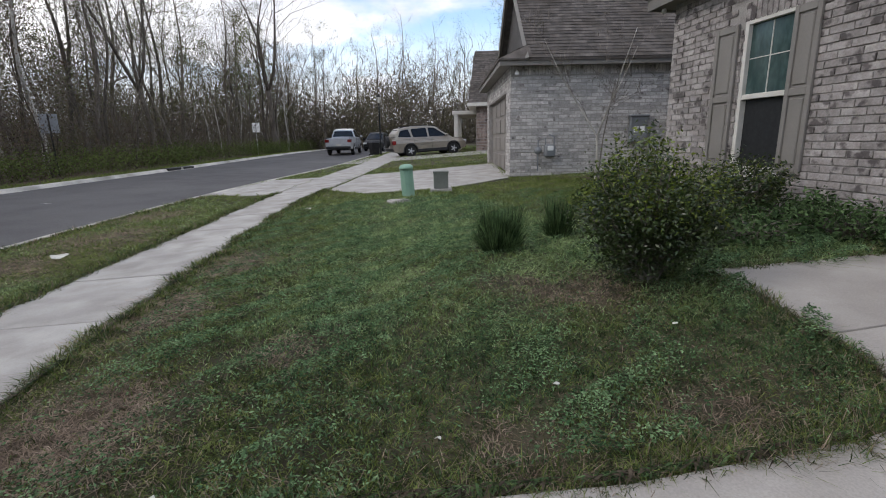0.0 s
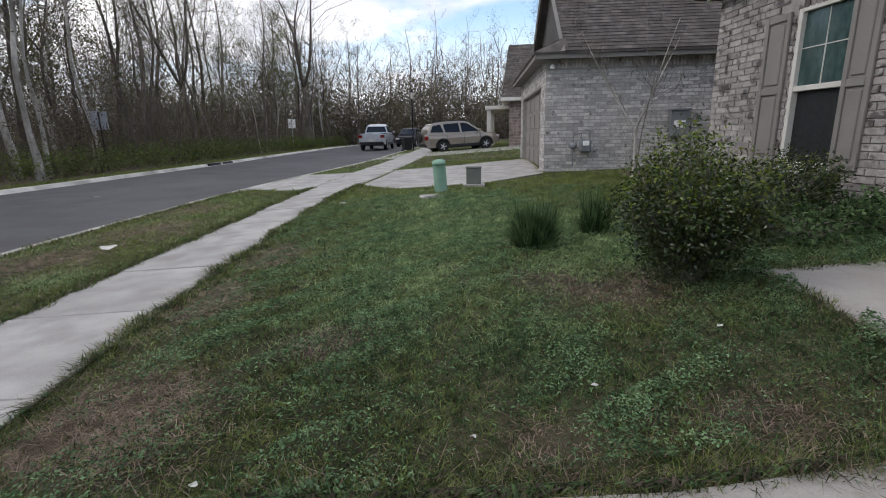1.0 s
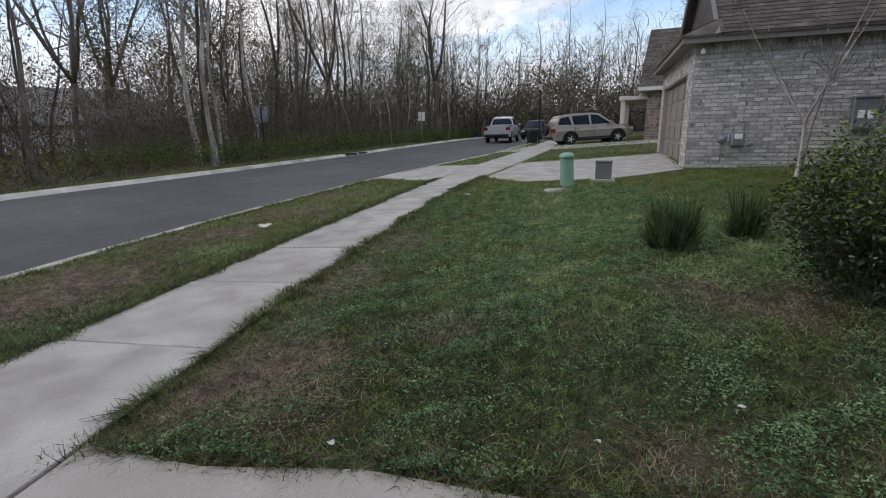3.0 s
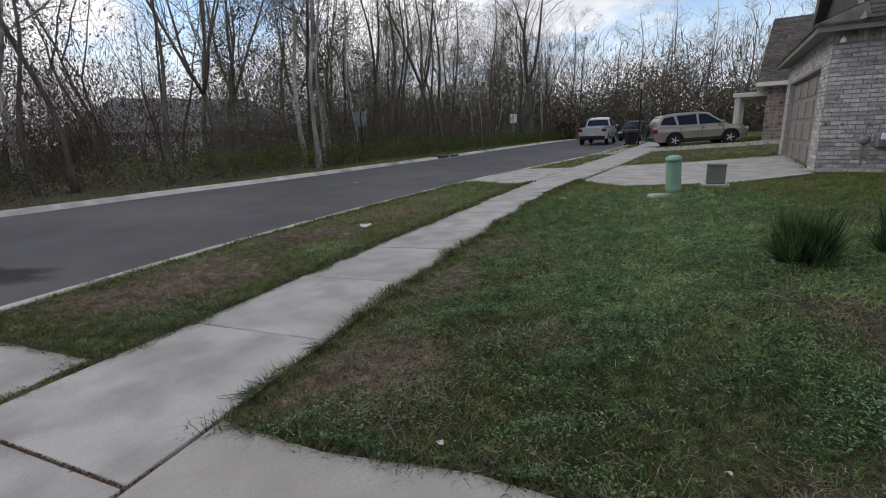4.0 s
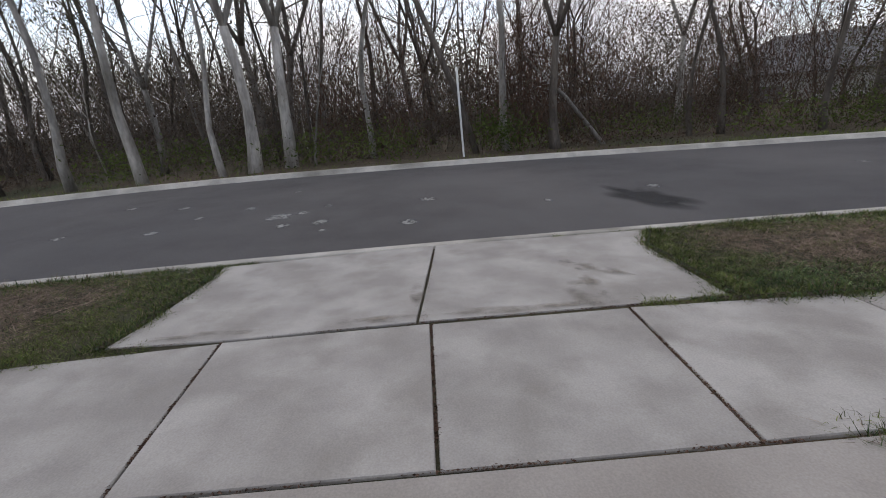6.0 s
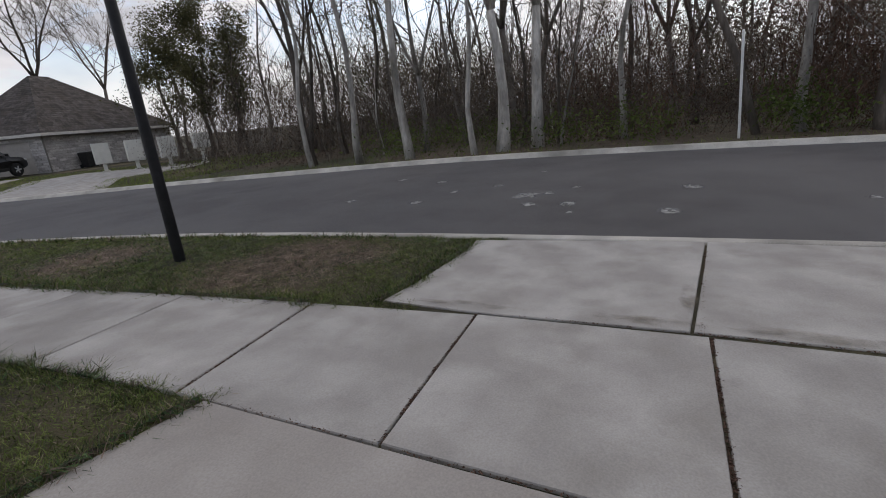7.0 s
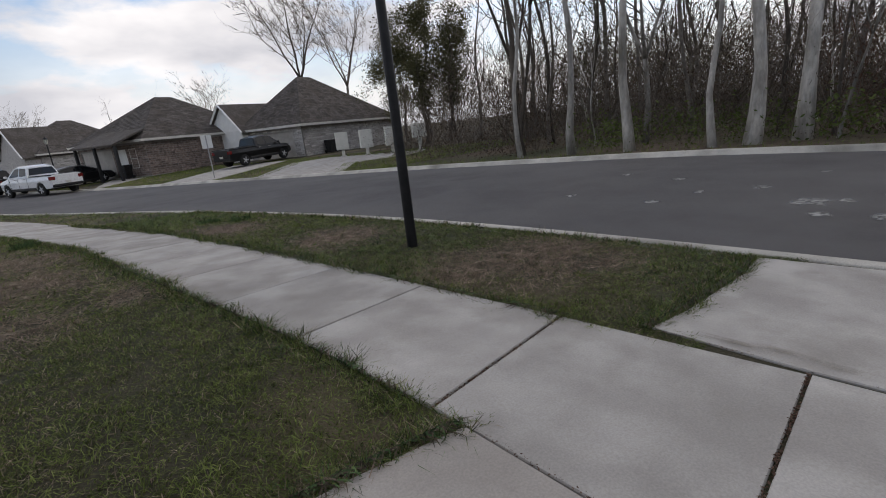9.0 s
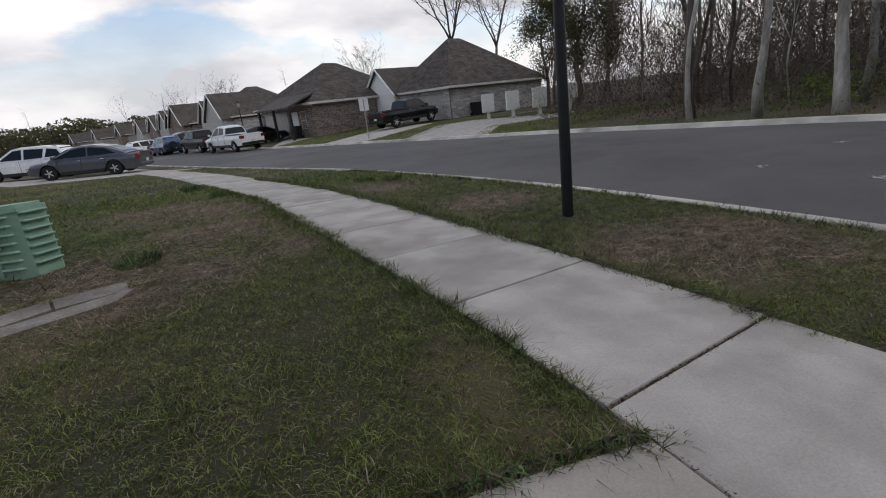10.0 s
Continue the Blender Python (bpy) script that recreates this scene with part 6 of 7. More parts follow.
# the wood beyond, closing the view
def far_trees(n, place, seed):
    rr = random.Random(seed)
    cs, ts, k0 = [], [], 0
    data = []
    for tm, cm, _, _ in TREES:
        for me in (tm, cm):
            v = np.zeros(len(me.vertices) * 3)
            me.vertices.foreach_get("co", v)
            me.calc_loop_triangles()
            t = np.zeros(len(me.loop_triangles) * 3, np.int32)
            me.loop_triangles.foreach_get("vertices", t)
            data.append((v.reshape(-1, 3), t.reshape(-1, 3)))
    for _ in range(n):
        x, y = place(rr)
        k = rr.randrange(len(TREES) - 1)
        a, s = rr.uniform(0, 6.28), rr.uniform(0.75, 1.2)
        m = np.array([[math.cos(a), -math.sin(a), 0], [math.sin(a), math.cos(a), 0], [0, 0, 1]]) * s
        for v, t in data[2 * k:2 * k + 2]:
            cs.append(v @ m.T + np.array([x, y, float(land(x, y))]))
            ts.append(t + k0)
            k0 += len(v)
    return np.concatenate(cs), np.concatenate(ts)
def behind(rr):
    y = rr.uniform(-30, 80)
    x = float(xf(y)) - rr.uniform(17, 38) - max(0, -15 - y) * 0.6
    return (x, y) if not 0.6 < -y / x < 1.0 else (x, y + 34)
def north(rr):
    return rr.uniform(-16, 36), rr.uniform(56, 84)
def south(rr):
    a = rr.uniform(0, 1)
    return -40 + 110 * a, -215 - rr.uniform(0, 25) + 90 * (1 - a)
co, tri = far_trees(34, behind, 5)
stuff("far_woods", co, tri, TWIG, "grey bare woods further back", "woods")
def west(rr):
    y = rr.uniform(-26, 8)
    return float(xf(y)) - rr.uniform(7, 20) - max(0, -15 - y) * 0.6, y
co, tri = far_trees(26, west, 9)
stuff("far_woods", co, tri, TWIG, "grey bare branches among the nearer woods", "woods")
co, tri = far_trees(28, north, 6)
stuff("far_woods", co, tri, TWIG, "grey bare woods at the end of the street", "woods")
co, tri = far_trees(18, south, 7)
stuff("far_woods", co, tri, TWIG, "grey bare trees beyond the row of houses", "woods")
for y0, y1, n, hgt in ((-30, 70, 9000, 4.4),):
    co, tri = stems(rs, wood_spots(rs, n, y0, y1, 20, 45), hgt, 0.035, 0.5)
    stuff("far_brush", co, tri, BRUSH, "dense brown brush deep in the woods", "undergrowth")
b = np.stack([rs.uniform(-16, 45, 7000), rs.uniform(60, 90, 7000)], -1)
co, tri = stems(rs, np.c_[b, land(b[:, 0], b[:, 1])], 5.0, 0.04, 0.5)
stuff("far_brush", co, tri, BRUSH, "dense brush at the end of the street", "undergrowth")
sp = np.stack([rs.uniform(-16, 45, 16000), rs.uniform(58, 84, 16000)], -1)
sp = np.c_[sp, land(sp[:, 0], sp[:, 1]) + rs.gamma(2.0, 0.75, 16000)]
co, tri = leaf_tris(rs, sp, 0.16)
stuff("far_leaves", co, tri, EVERGREEN, "dark green undergrowth at the end of the street", "undergrowth")
sp = np.stack([rs.uniform(-60, 150, 40000), rs.uniform(-270, -225, 40000)], -1)
sp = np.c_[sp, land(sp[:, 0], sp[:, 1]) + rs.uniform(0, 1, 40000) ** 1.4 * (9.5 + 2.2 * np.sin(sp[:, 0] * 0.21) * np.sin(sp[:, 0] * 0.07 + 1) + 0.7 * np.sin(sp[:, 0] * 0.83))]
co, tri = leaf_tris(rs, sp, 0.8)
stuff("far_leaves", co, tri, EVERGREEN, "hazy dark tree line far beyond the houses", "woods")

# ---- grass ----
POLYS = [[(-3.05, 1.02), (-3.10, 1.68), (-4.4, 1.76), (-5.0, 2.05), (-4.8, -2.10), (-4.3, -2.05), (-3.4, -2.06), (-3.03, -2.1)], [(-1.85, -2.2), (-1.3, -2.27), (-0.6, -2.31), (1.6, -2.35), (11, -2.35), (11, 1.26), (1.95, 1.26), (1.6, 1.19), (0.77, 1.18), (-0.1, 1.27), (-0.6, 1.34), (-1.2, 1.30), (-1.85, 1.37)],
         [(1.83, 1.2), (9, 1.2), (9, 2.85), (4.3, 2.98), (2.47, 3.08), (2.38, 2.5), (2.16, 1.56)], [(-2.25, 11.3), (-4.1, 12.5), (-3.1, 15.9), (-1.55, 15.55)], [(-0.98, 11.4), (-0.1, 10.15), (1.75, 10.05), (3.25, 10.6), (4.2, 16), (-0.2, 15.3)],
         [(0.6, -25.4), (13.5, -26.8), (15.0, -36.5), (3.6, -35.5)]]


def inside(poly, x, y):
    r = np.zeros(x.shape, bool)
    for (x0, y0), (x1, y1) in zip(poly, poly[1:] + poly[:1]):
        if y0 == y1: continue
        c = ((y0 > y) != (y1 > y)) & (x < (x1 - x0) * (y - y0) / (y1 - y0) + x0)
        r ^= c
    return r


def ripple(x, y, f, seed):
    """Smooth chance field between about 0 and 1."""
    q = np.random.RandomState(seed)
    v = np.zeros_like(x)
    for k in range(6):
        a, p, m = q.uniform(0, 6.28), q.uniform(0, 6.28), f * q.uniform(0.5, 2.0)
        v = v + np.sin((x * math.cos(a) + y * math.sin(a)) * m + p)
    return np.clip(0.5 + v / 6.5, 0, 1)


def bare_ground(x, y, chance=None):
    """Where turf may stand, with a ragged fringe over the paving."""
    fr = 0.02 + 0.20 * ripple(x, y, 7.0, 2) * ripple(x, y, 19.0, 5)
    if chance is not None:
        fr = fr * chance
    ok = (x > xn(y) - 0.03) & ~((x > xw(y) + fr) & (x < xwr(y) - fr))
    a = fr * 0.9
    for p in POLYS:
        # a point counts as paved only if it stays so when shifted each way
        ok &= ~(inside(p, x + a, y) & inside(p, x - a, y) & inside(p, x, y + a) & inside(p, x, y - a))
    ok &= ~((x > -2.2) & (x < 6) & (y > -2.13) & (y < 1.13))
    u, v = (x - 0.5) * 0.883 + (y + 4.95) * 0.469, (y + 4.95) * 0.883 - (x - 0.5) * 0.469
    ok &= ~((np.abs(u) < 0.40) & (np.abs(v) < 0.22))
    ok &= ~((x > 4.55) & (y < 7.0) & (y > -5))
    return ok


DRY = [(-1.25, -5.7, 0.45), (-0.3, -5.3, 0.5), (0.4, -9.4, 0.8), (-3.85, 2.85, 0.55), (1.05, 3.22, 0.25), (1.45, 2.95, 0.25), (-4.17, -3.6, 0.5), (-1.3, 1.9, 0.45), (-1.7, 3.6, 0.45), (-1.5, 4.9, 0.5), (0.5, 1.42, 0.16), (1.3, 1.42, 0.18), (1.15, 3.0, 0.22), (1.65, 3.1, 0.28), (-4.1, 3.6, 0.7), (-4.2, 5.4, 0.8), (-3.7, 7.2, 0.8), (-4.3, 2.6, 0.4), (-3.9, 9.2, 0.7), (-3.5, -3.6, 0.75),
       (-4.0, -3.1, 0.45), (0.3, -4.9, 0.6), (0.6, -5.8, 0.8), (-0.4, -6.9, 0.7), (-0.2, -8.6, 0.9), (-3.4, -6.2, 0.6), (-2.7, -8.6, 0.7), (-0.5, 2.6, 0.25)]
# lush spots; those nearest keep the deep colour, which paints in shade
LUSH = [(0.2, 5.2, 1.3), (1.2, 5.6, 1.0), (0.0, 3.8, 0.8), (2.6, 2.6, 0.7), (2.2, 4.3, 0.8), (0.4, 8.0, 1.5), (-2.5, 6.0, 0.4), (3.5, 4.0, 1.2), (0.6, 2.2, 0.9), (1.6, 1.9, 0.6), (-0.2, 2.9, 0.8), (1.3, 3.6, 0.6), (-3.4, 4.6, 0.4), (-3.3, 2.4, 0.5), (2.4, 1.9, 0.5)]


def patchy(x, y, spots):
    v = np.zeros_like(x)
    for a, b, r in spots:
        v = np.maximum(v, np.exp(-((x - a) ** 2 + (y - b) ** 2) / (r * r)))
    return v


def on_paving(x, y):
    r = (x > xw(y)) & (x < xwr(y))
    for p in POLYS:
        r |= inside(p, x, y)
    return r


def blades(rs, x, y, length, width, lean, parts=3):
    n = len(x)
    z = land(x, y) - 0.006
    az, la = rs.uniform(0, 6.28, n), rs.uniform(0, 6.28, n)
    L, W = length * rs.uniform(0.5, 1.35, n), width * rs.uniform(0.7, 1.3, n)
    side = np.stack([np.cos(az), np.sin(az), np.zeros(n)], -1) * W[:, None] / 2
    ln = lean * rs.uniform(0.2, 1.4, n)
    out = np.stack([np.cos(la), np.sin(la), np.zeros(n)], -1)
    p0 = np.stack([x, y, z], -1)
    p1 = p0 + out * (L * ln * 0.35)[:, None] + np.array([0, 0, 1]) * (L * 0.55)[:, None]
    p2 = p0 + out * (L * ln)[:, None] + np.array([0, 0, 1]) * (L * (1.0 - 0.45 * np.minimum(ln, 1.6)))[:, None]
    i = np.arange(n)
    if parts == 3:
        co = np.stack([p0 - side, p0 + side, p1 + side * 0.8, p1 - side * 0.8, p2], 1).reshape(-1, 3)
        i = i * 5
        tri = np.concatenate([np.stack([i, i + 1, i + 2], -1), np.stack([i, i + 2, i + 3], -1), np.stack([i + 3, i + 2, i + 4], -1)])
    else:
        co = np.stack([p0 - side, p0 + side, p2], 1).reshape(-1, 3)
        i = i * 3
        tri = np.stack([i, i + 1, i + 2], -1)
    return co, tri


def turf(rs, n, box, near, far, eye=(0, 0)):
    x, y = rs.uniform(box[0], box[2], n), rs.uniform(box[1], box[3], n)
    keep = bare_ground(x, y, rs.uniform(0, 1, n))
    return x[keep], y[keep]


GS = np.random.RandomState(21)
BANDS = [((-5.2, 1.1, 4.6, 3.4), 215000, 0.031, 0.0042, 3), ((-5.2, 3.4, 4.6, 6.0), 150000, 0.042, 0.0085, 1), ((-5.2, 6.0, 4.6, 10.0), 95000, 0.055, 0.012, 1), ((-5.2, 10.0, 6.0, 18.0), 70000, 0.06, 0.02, 1), ((-4.2, 18.0, 9.0, 45.0), 50000, 0.08, 0.03, 1),
         ((-5.2, -5.2, 2.5, -1.8), 215000, 0.027, 0.0036, 3), ((-5.2, -8.5, 3.5, -5.2), 90000, 0.05, 0.009, 1), ((-5.2, -13.0, 4.5, -8.5), 70000, 0.055, 0.015, 1), ((-4.5, -32.0, 13.0, -12.0), 70000, 0.07, 0.022, 1), ((3.0, 2.9, 4.6, 8.0), 12000, 0.10, 0.009, 1), ((2.5, -9.0, 10.0, -2.5), 30000, 0.05, 0.013, 1)]
acc = {"mint": [], "dead": [], "green": [], "deep": [], "dry": [], "fresh": []}
for box, n, ln, wd, pc in BANDS:
    x, y = turf(GS, n, box, 0, 0)
    d = np.clip(1.35 * patchy(x, y, DRY) * (0.45 + 0.8 * ripple(x, y, 6.0, 77)), 0, 1)
    dry_p = np.clip(np.where(y < -1, 0.13, 0.10) + 0.95 * d + 0.55 * np.clip(ripple(x, y, 1.1, 9) - 0.55, 0, 1), 0, 0.9)
    lush = np.clip(patchy(x, y, LUSH) * 0.8 + 0.35 * (ripple(x, y, 0.8, 12) > 0.55), 0, 0.9)
    r1, r2 = GS.uniform(0, 1, len(x)), GS.uniform(0, 1, len(x))
    isd = r1 < dry_p
    isl = ~isd & (r2 < lush)
    thin = GS.uniform(0, 1, len(x)) < (1 - 0.35 * d) * np.clip(0.25 + 1.5 * ripple(x, y, 16.0, 88), 0.35, 1)
    lush_len = 1 + 0.5 * lush
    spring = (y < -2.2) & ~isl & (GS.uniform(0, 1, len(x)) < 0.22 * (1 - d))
    # brighter blades gain with y, so the near lawn's shade lies in the colour
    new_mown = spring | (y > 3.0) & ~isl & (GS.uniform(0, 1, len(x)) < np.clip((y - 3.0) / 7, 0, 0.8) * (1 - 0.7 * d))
    # lush blades turn from deep to mint with y; the near dark is painted shade
    minty = isl & (y > 2.2) & (GS.uniform(0, 1, len(x)) < np.clip((y - 2.0) / 1.6, 0, 0.9))
    brown = isd & (GS.uniform(0, 1, len(x)) < np.clip(d * 1.3, 0.15, 0.85))
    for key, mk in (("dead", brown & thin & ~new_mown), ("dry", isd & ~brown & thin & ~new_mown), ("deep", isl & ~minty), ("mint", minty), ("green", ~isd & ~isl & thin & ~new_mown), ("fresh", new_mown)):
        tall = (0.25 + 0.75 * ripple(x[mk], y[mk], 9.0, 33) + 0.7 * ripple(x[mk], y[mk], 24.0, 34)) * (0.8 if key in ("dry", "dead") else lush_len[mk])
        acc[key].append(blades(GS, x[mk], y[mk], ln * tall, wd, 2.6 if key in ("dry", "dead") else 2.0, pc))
# matted dead grass in the worn patches
for px, py, pr in [q for q in DRY if q[2] > 0.3]:
    n = int((2200 if px < -3 else 4200) * pr) if abs(py) < 5 else int(2200 * pr)
    x, y = px + GS.normal(0, pr * 0.55, n), py + GS.normal(0, pr * 0.55, n)
    k = bare_ground(x, y) & (ripple(x, y, 9.0, 78) > 0.3)
    acc["dead" if py > -2 or px < -2 else "dry"].append(blades(GS, x[k], y[k], 0.035 + 0.004 * abs(py), 0.004 + 0.0012 * abs(py), 3.4, 1))
# thick overgrown edges along the paving
def edge_run(n, pts, spread, toward):
    """Points beside a line of the plan; toward is the side on which turf stands."""
    p = np.array(pts, float)
    d = np.linalg.norm(np.diff(p, axis=0), axis=1)
    s = GS.uniform(0, d.sum(), n)
    cum = np.concatenate([[0], np.cumsum(d)])
    k = np.clip(np.searchsorted(cum, s) - 1, 0, len(d) - 1)
    f = ((s - cum[k]) / d[k])[:, None]
    q = p[k] * (1 - f) + p[k + 1] * f
    t = (p[k + 1] - p[k]) / d[k][:, None]
    nr = np.stack([-t[:, 1], t[:, 0]], -1) * toward
    off = np.abs(GS.normal(0, spread, n)) - 0.14 * ripple(q[:, 0] * 1.0, q[:, 1] * 1.0, 9.0, 41) * GS.uniform(0, 1, n)
    return q[:, 0] + nr[:, 0] * off, q[:, 1] + nr[:, 1] * off
yy = np.concatenate([np.arange(1.5, 12, 0.5)])
y2 = np.arange(-14, -2.2, 0.5)
for n, pts, sd in ((15000, [(float(xw(v)), v) for v in yy], 1), (17500, [(float(xwr(v)), v) for v in yy], -1), (12000, [(float(xw(v)), v) for v in y2], 1), (14000, [(float(xwr(v)), v) for v in y2], -1),
                   (17000, [(-1.76, 1.37), (-1.2, 1.30), (-0.6, 1.34), (-0.1, 1.27), (0.77, 1.18), (1.6, 1.19), (2.0, 1.3), (2.16, 1.56), (2.40, 2.5), (2.47, 3.08), (4.3, 2.98)], 1), (5000, [(-1.76, -2.2), (-1.3, -2.27), (-0.6, -2.31), (1.5, -2.35)], -1), (2500, [(-3.10, 1.68), (-4.4, 1.76), (-4.95, 2.05)], -1), (2500, [(-3.0, -2.1), (-3.4, -2.06), (-4.3, -2.05), (-4.75, -2.10)], 1),
                   (5000, [(float(xn(v)) + 0.04, v) for v in np.arange(2.1, 12.5, 0.5)], -1), (5000, [(float(xn(v)) + 0.04, v) for v in np.arange(-13, -2.3, 0.5)], -1)):
    x, y = edge_run(n, pts, 0.085, sd)
    far = np.hypot(x, y + 0.8)
    r1 = GS.uniform(0, 1, n)
    dist = np.clip(far / 3.5, 0.8, 3.0)
    q0 = 0.7 if n in (17000, 5000) else 0.85
    for key, mk in (("deep", r1 < 0.3), ("green", (r1 >= 0.3) & (r1 < q0)), ("dry", (r1 >= q0) & (r1 < 0.5 * q0 + 0.5)), ("dead", r1 >= 0.5 * q0 + 0.5)):
        acc[key].append(blades(GS, x[mk], y[mk], 0.066 * (0.6 + 0.8 * ripple(x[mk], y[mk], 8.0, 43)), 0.0062 * dist[mk], 1.3, 1))
for key, m, label in (("green", GRASS, "short green lawn grass with ragged edges"), ("deep", GRASS_DEEP, "lush darker grass and clover tufts, near lawn's shade painted in"), ("fresh", GRASS_FRESH, "fresher mown green lawn by the neighbour's drive"), ("mint", GRASS_MINT, "pale blue green weedy grass"), ("dead", GRASS_DEAD, "reddish brown dead grass in bare patches"), ("dry", GRASS_DRY, "dry straw-coloured grass in worn patches")):
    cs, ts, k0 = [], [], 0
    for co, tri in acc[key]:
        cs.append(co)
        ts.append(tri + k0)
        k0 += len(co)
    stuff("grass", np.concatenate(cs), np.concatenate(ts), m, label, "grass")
# runners creeping from the turf over the concrete, and crumbs of dirt in the joints
def runners(n, pts, side, reach, material, label):
    p = np.array(pts, float)
    d = np.linalg.norm(np.diff(p, axis=0), axis=1)
    s = GS.uniform(0, d.sum(), n * 3)
    cum = np.concatenate([[0], np.cumsum(d)])
    k = np.clip(np.searchsorted(cum, s) - 1, 0, len(d) - 1)
    f = ((s - cum[k]) / d[k])[:, None]
    q = p[k] * (1 - f) + p[k + 1] * f
    t = (p[k + 1] - p[k]) / d[k][:, None]
    w = 0.12 + 0.88 * ripple(q[:, 0], q[:, 1], 26.0, 91) ** 1.5
    keep = GS.uniform(0, 1, len(s)) < w
    q, t, w = q[keep][:n], t[keep][:n], w[keep][:n]
    nr = np.stack([-t[:, 1], t[:, 0]], -1) * -side
    m = len(q)
    slant = GS.normal(0, 1.3, m)[:, None]
    v = nr + t * slant
    v /= np.linalg.norm(v, axis=1)[:, None]
    ln = (reach * 0.55 * GS.uniform(0.2, 1.0, m) ** 2 * (0.5 + w))[:, None]
    cs = []
    for a in (0.0, 0.35, 0.7, 1.0):
        c = q - nr * 0.03 + v * ln * a + t * GS.normal(0, 0.012, m)[:, None]
        hw = (t * 0.0045 + nr * 0.002) * (1.25 - a)
        z = land(c[:, 0], c[:, 1]) + 0.014 + 0.012 * GS.uniform(0, 1, m)
        cs += [np.c_[c - hw, z], np.c_[c + hw, z]]
    co = np.stack(cs, 1).reshape(-1, 3)
    i = np.arange(m) * 8
    tri = np.concatenate([np.stack([i + 2 * j + a, i + 2 * j + b, i + 2 * j + c], -1) for j in range(3) for a, b, c in ((0, 1, 3), (0, 3, 2))])
    stuff("grass_runners", co, tri, material, label, "grass")
for n, pts, sd, rc in ((2600, [(float(xw(v)), v) for v in yy], 1, 0.22), (3000, [(float(xwr(v)), v) for v in yy], -1, 0.24), (2200, [(float(xw(v)), v) for v in y2], 1, 0.22), (2400, [(float(xwr(v)), v) for v in y2], -1, 0.22),
                       (2200, [(-1.76, 1.37), (-1.2, 1.30), (-0.6, 1.34), (-0.1, 1.27), (0.77, 1.18), (1.6, 1.19), (2.0, 1.3), (2.16, 1.56), (2.40, 2.5), (2.47, 3.08)], 1, 0.16), (1200, [(-1.76, -2.2), (-1.3, -2.27), (-0.6, -2.31), (1.5, -2.35)], -1, 0.16), (900, [(-3.10, 1.68), (-4.4, 1.76), (-4.95, 2.05)], -1, 0.14), (900, [(-3.0, -2.1), (-3.4, -2.06), (-4.3, -2.05), (-4.75, -2.10)], 1, 0.14)):
    runners(n // 2, pts, sd, rc, RUNNER, "brown grass runners lying over the concrete edge")
    runners(n // 2, pts, sd, rc * 0.8, GRASS_DEEP, "green grass runners lying over the concrete edge")
# short moss and dirt along the open joints
jx, jy = [], []
for a, b in (((-3.03, -0.22), (-4.9, -0.10)), ((-3.03, -2.05), (-3.06, 1.6)), ((-1.765, -2.4), (-1.765, 1.3)), ((-3.02, -0.18), (-1.77, -0.18)), ((-3.02, 1.01), (-1.77, 0.93)), ((-3.0, -1.392), (-1.77, -1.288)), ((-2.97, -2.555), (-1.77, -2.385))):
    u = GS.uniform(0, 1, 900)
    u = u[GS.uniform(0, 1, 900) < ripple(u * 3 + a[0], u * 2 + a[1], 6.0, 95)]
    jx.append(a[0] + (b[0] - a[0]) * u + GS.normal(0, 0.007, len(u)))
    jy.append(a[1] + (b[1] - a[1]) * u + GS.normal(0, 0.007, len(u)))
jx, jy = np.concatenate(jx), np.concatenate(jy)
co, tri = leaf_tris(GS, np.stack([jx, jy, land(jx, jy) + 0.004], -1), 0.008, 0.8)
stuff("joint_moss", co, tri, VINE, "dark dirt and dead moss in the paving joints", "moss")
# low broad weed leaves in the front lawn
x, y = GS.uniform(-1.6, 4.4, 620000), 1.3 + 7.2 * GS.uniform(0, 1, 620000) ** 1.25
clump = np.clip((ripple(x, y, 13.0, 61) - 0.28) * 2.4, 0, 1) * np.clip(0.35 + 1.2 * ripple(x, y, 2.2, 62) - 0.25, 0.1, 1)
k = bare_ground(x, y) & (GS.uniform(0, 1, len(x)) < clump * (0.45 + 0.55 * patchy(x, y, LUSH)) * (1 - 0.85 * patchy(x, y, DRY)))
clump = clump[k]
x, y = x[k], y[k]
co, tri = leaf_tris(GS, np.stack([x, y, ground_z(x, y) + GS.uniform(0.02, 0.05, len(x)) + 0.045 * clump ** 2], -1), 0.0088, 0.65)
stuff("weeds", co, tri, CLOVER, "low broad-leaved weeds among the grass", "weeds")
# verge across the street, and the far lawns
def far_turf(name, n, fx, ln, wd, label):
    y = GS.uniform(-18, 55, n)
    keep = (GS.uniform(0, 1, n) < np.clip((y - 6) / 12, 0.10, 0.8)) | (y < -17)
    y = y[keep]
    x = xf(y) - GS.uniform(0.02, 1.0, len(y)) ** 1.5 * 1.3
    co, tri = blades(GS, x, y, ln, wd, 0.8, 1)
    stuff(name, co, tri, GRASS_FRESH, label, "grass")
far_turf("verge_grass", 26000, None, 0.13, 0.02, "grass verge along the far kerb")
y = GS.uniform(-46, -17, 34000)
x = xf(y) - GS.uniform(0.05, 11, 34000)
k = np.ones(len(x), bool)
for p in ([(-10.6, -20.0), (-8.9, -24.0), (-14.4, -30.5), (-15.9, -29.9), (-16.9, -23.6), (-15.6, -22.6), (-13.2, -23.4)], [(-7.6, -28.0), (-6.0, -32.0), (-12.4, -39.0), (-15.0, -34.9)], [(-3.6, -38.0), (-2.0, -41.5), (-5.4, -46.0), (-7.2, -42.6)]):
    k &= ~inside(p, x, y)
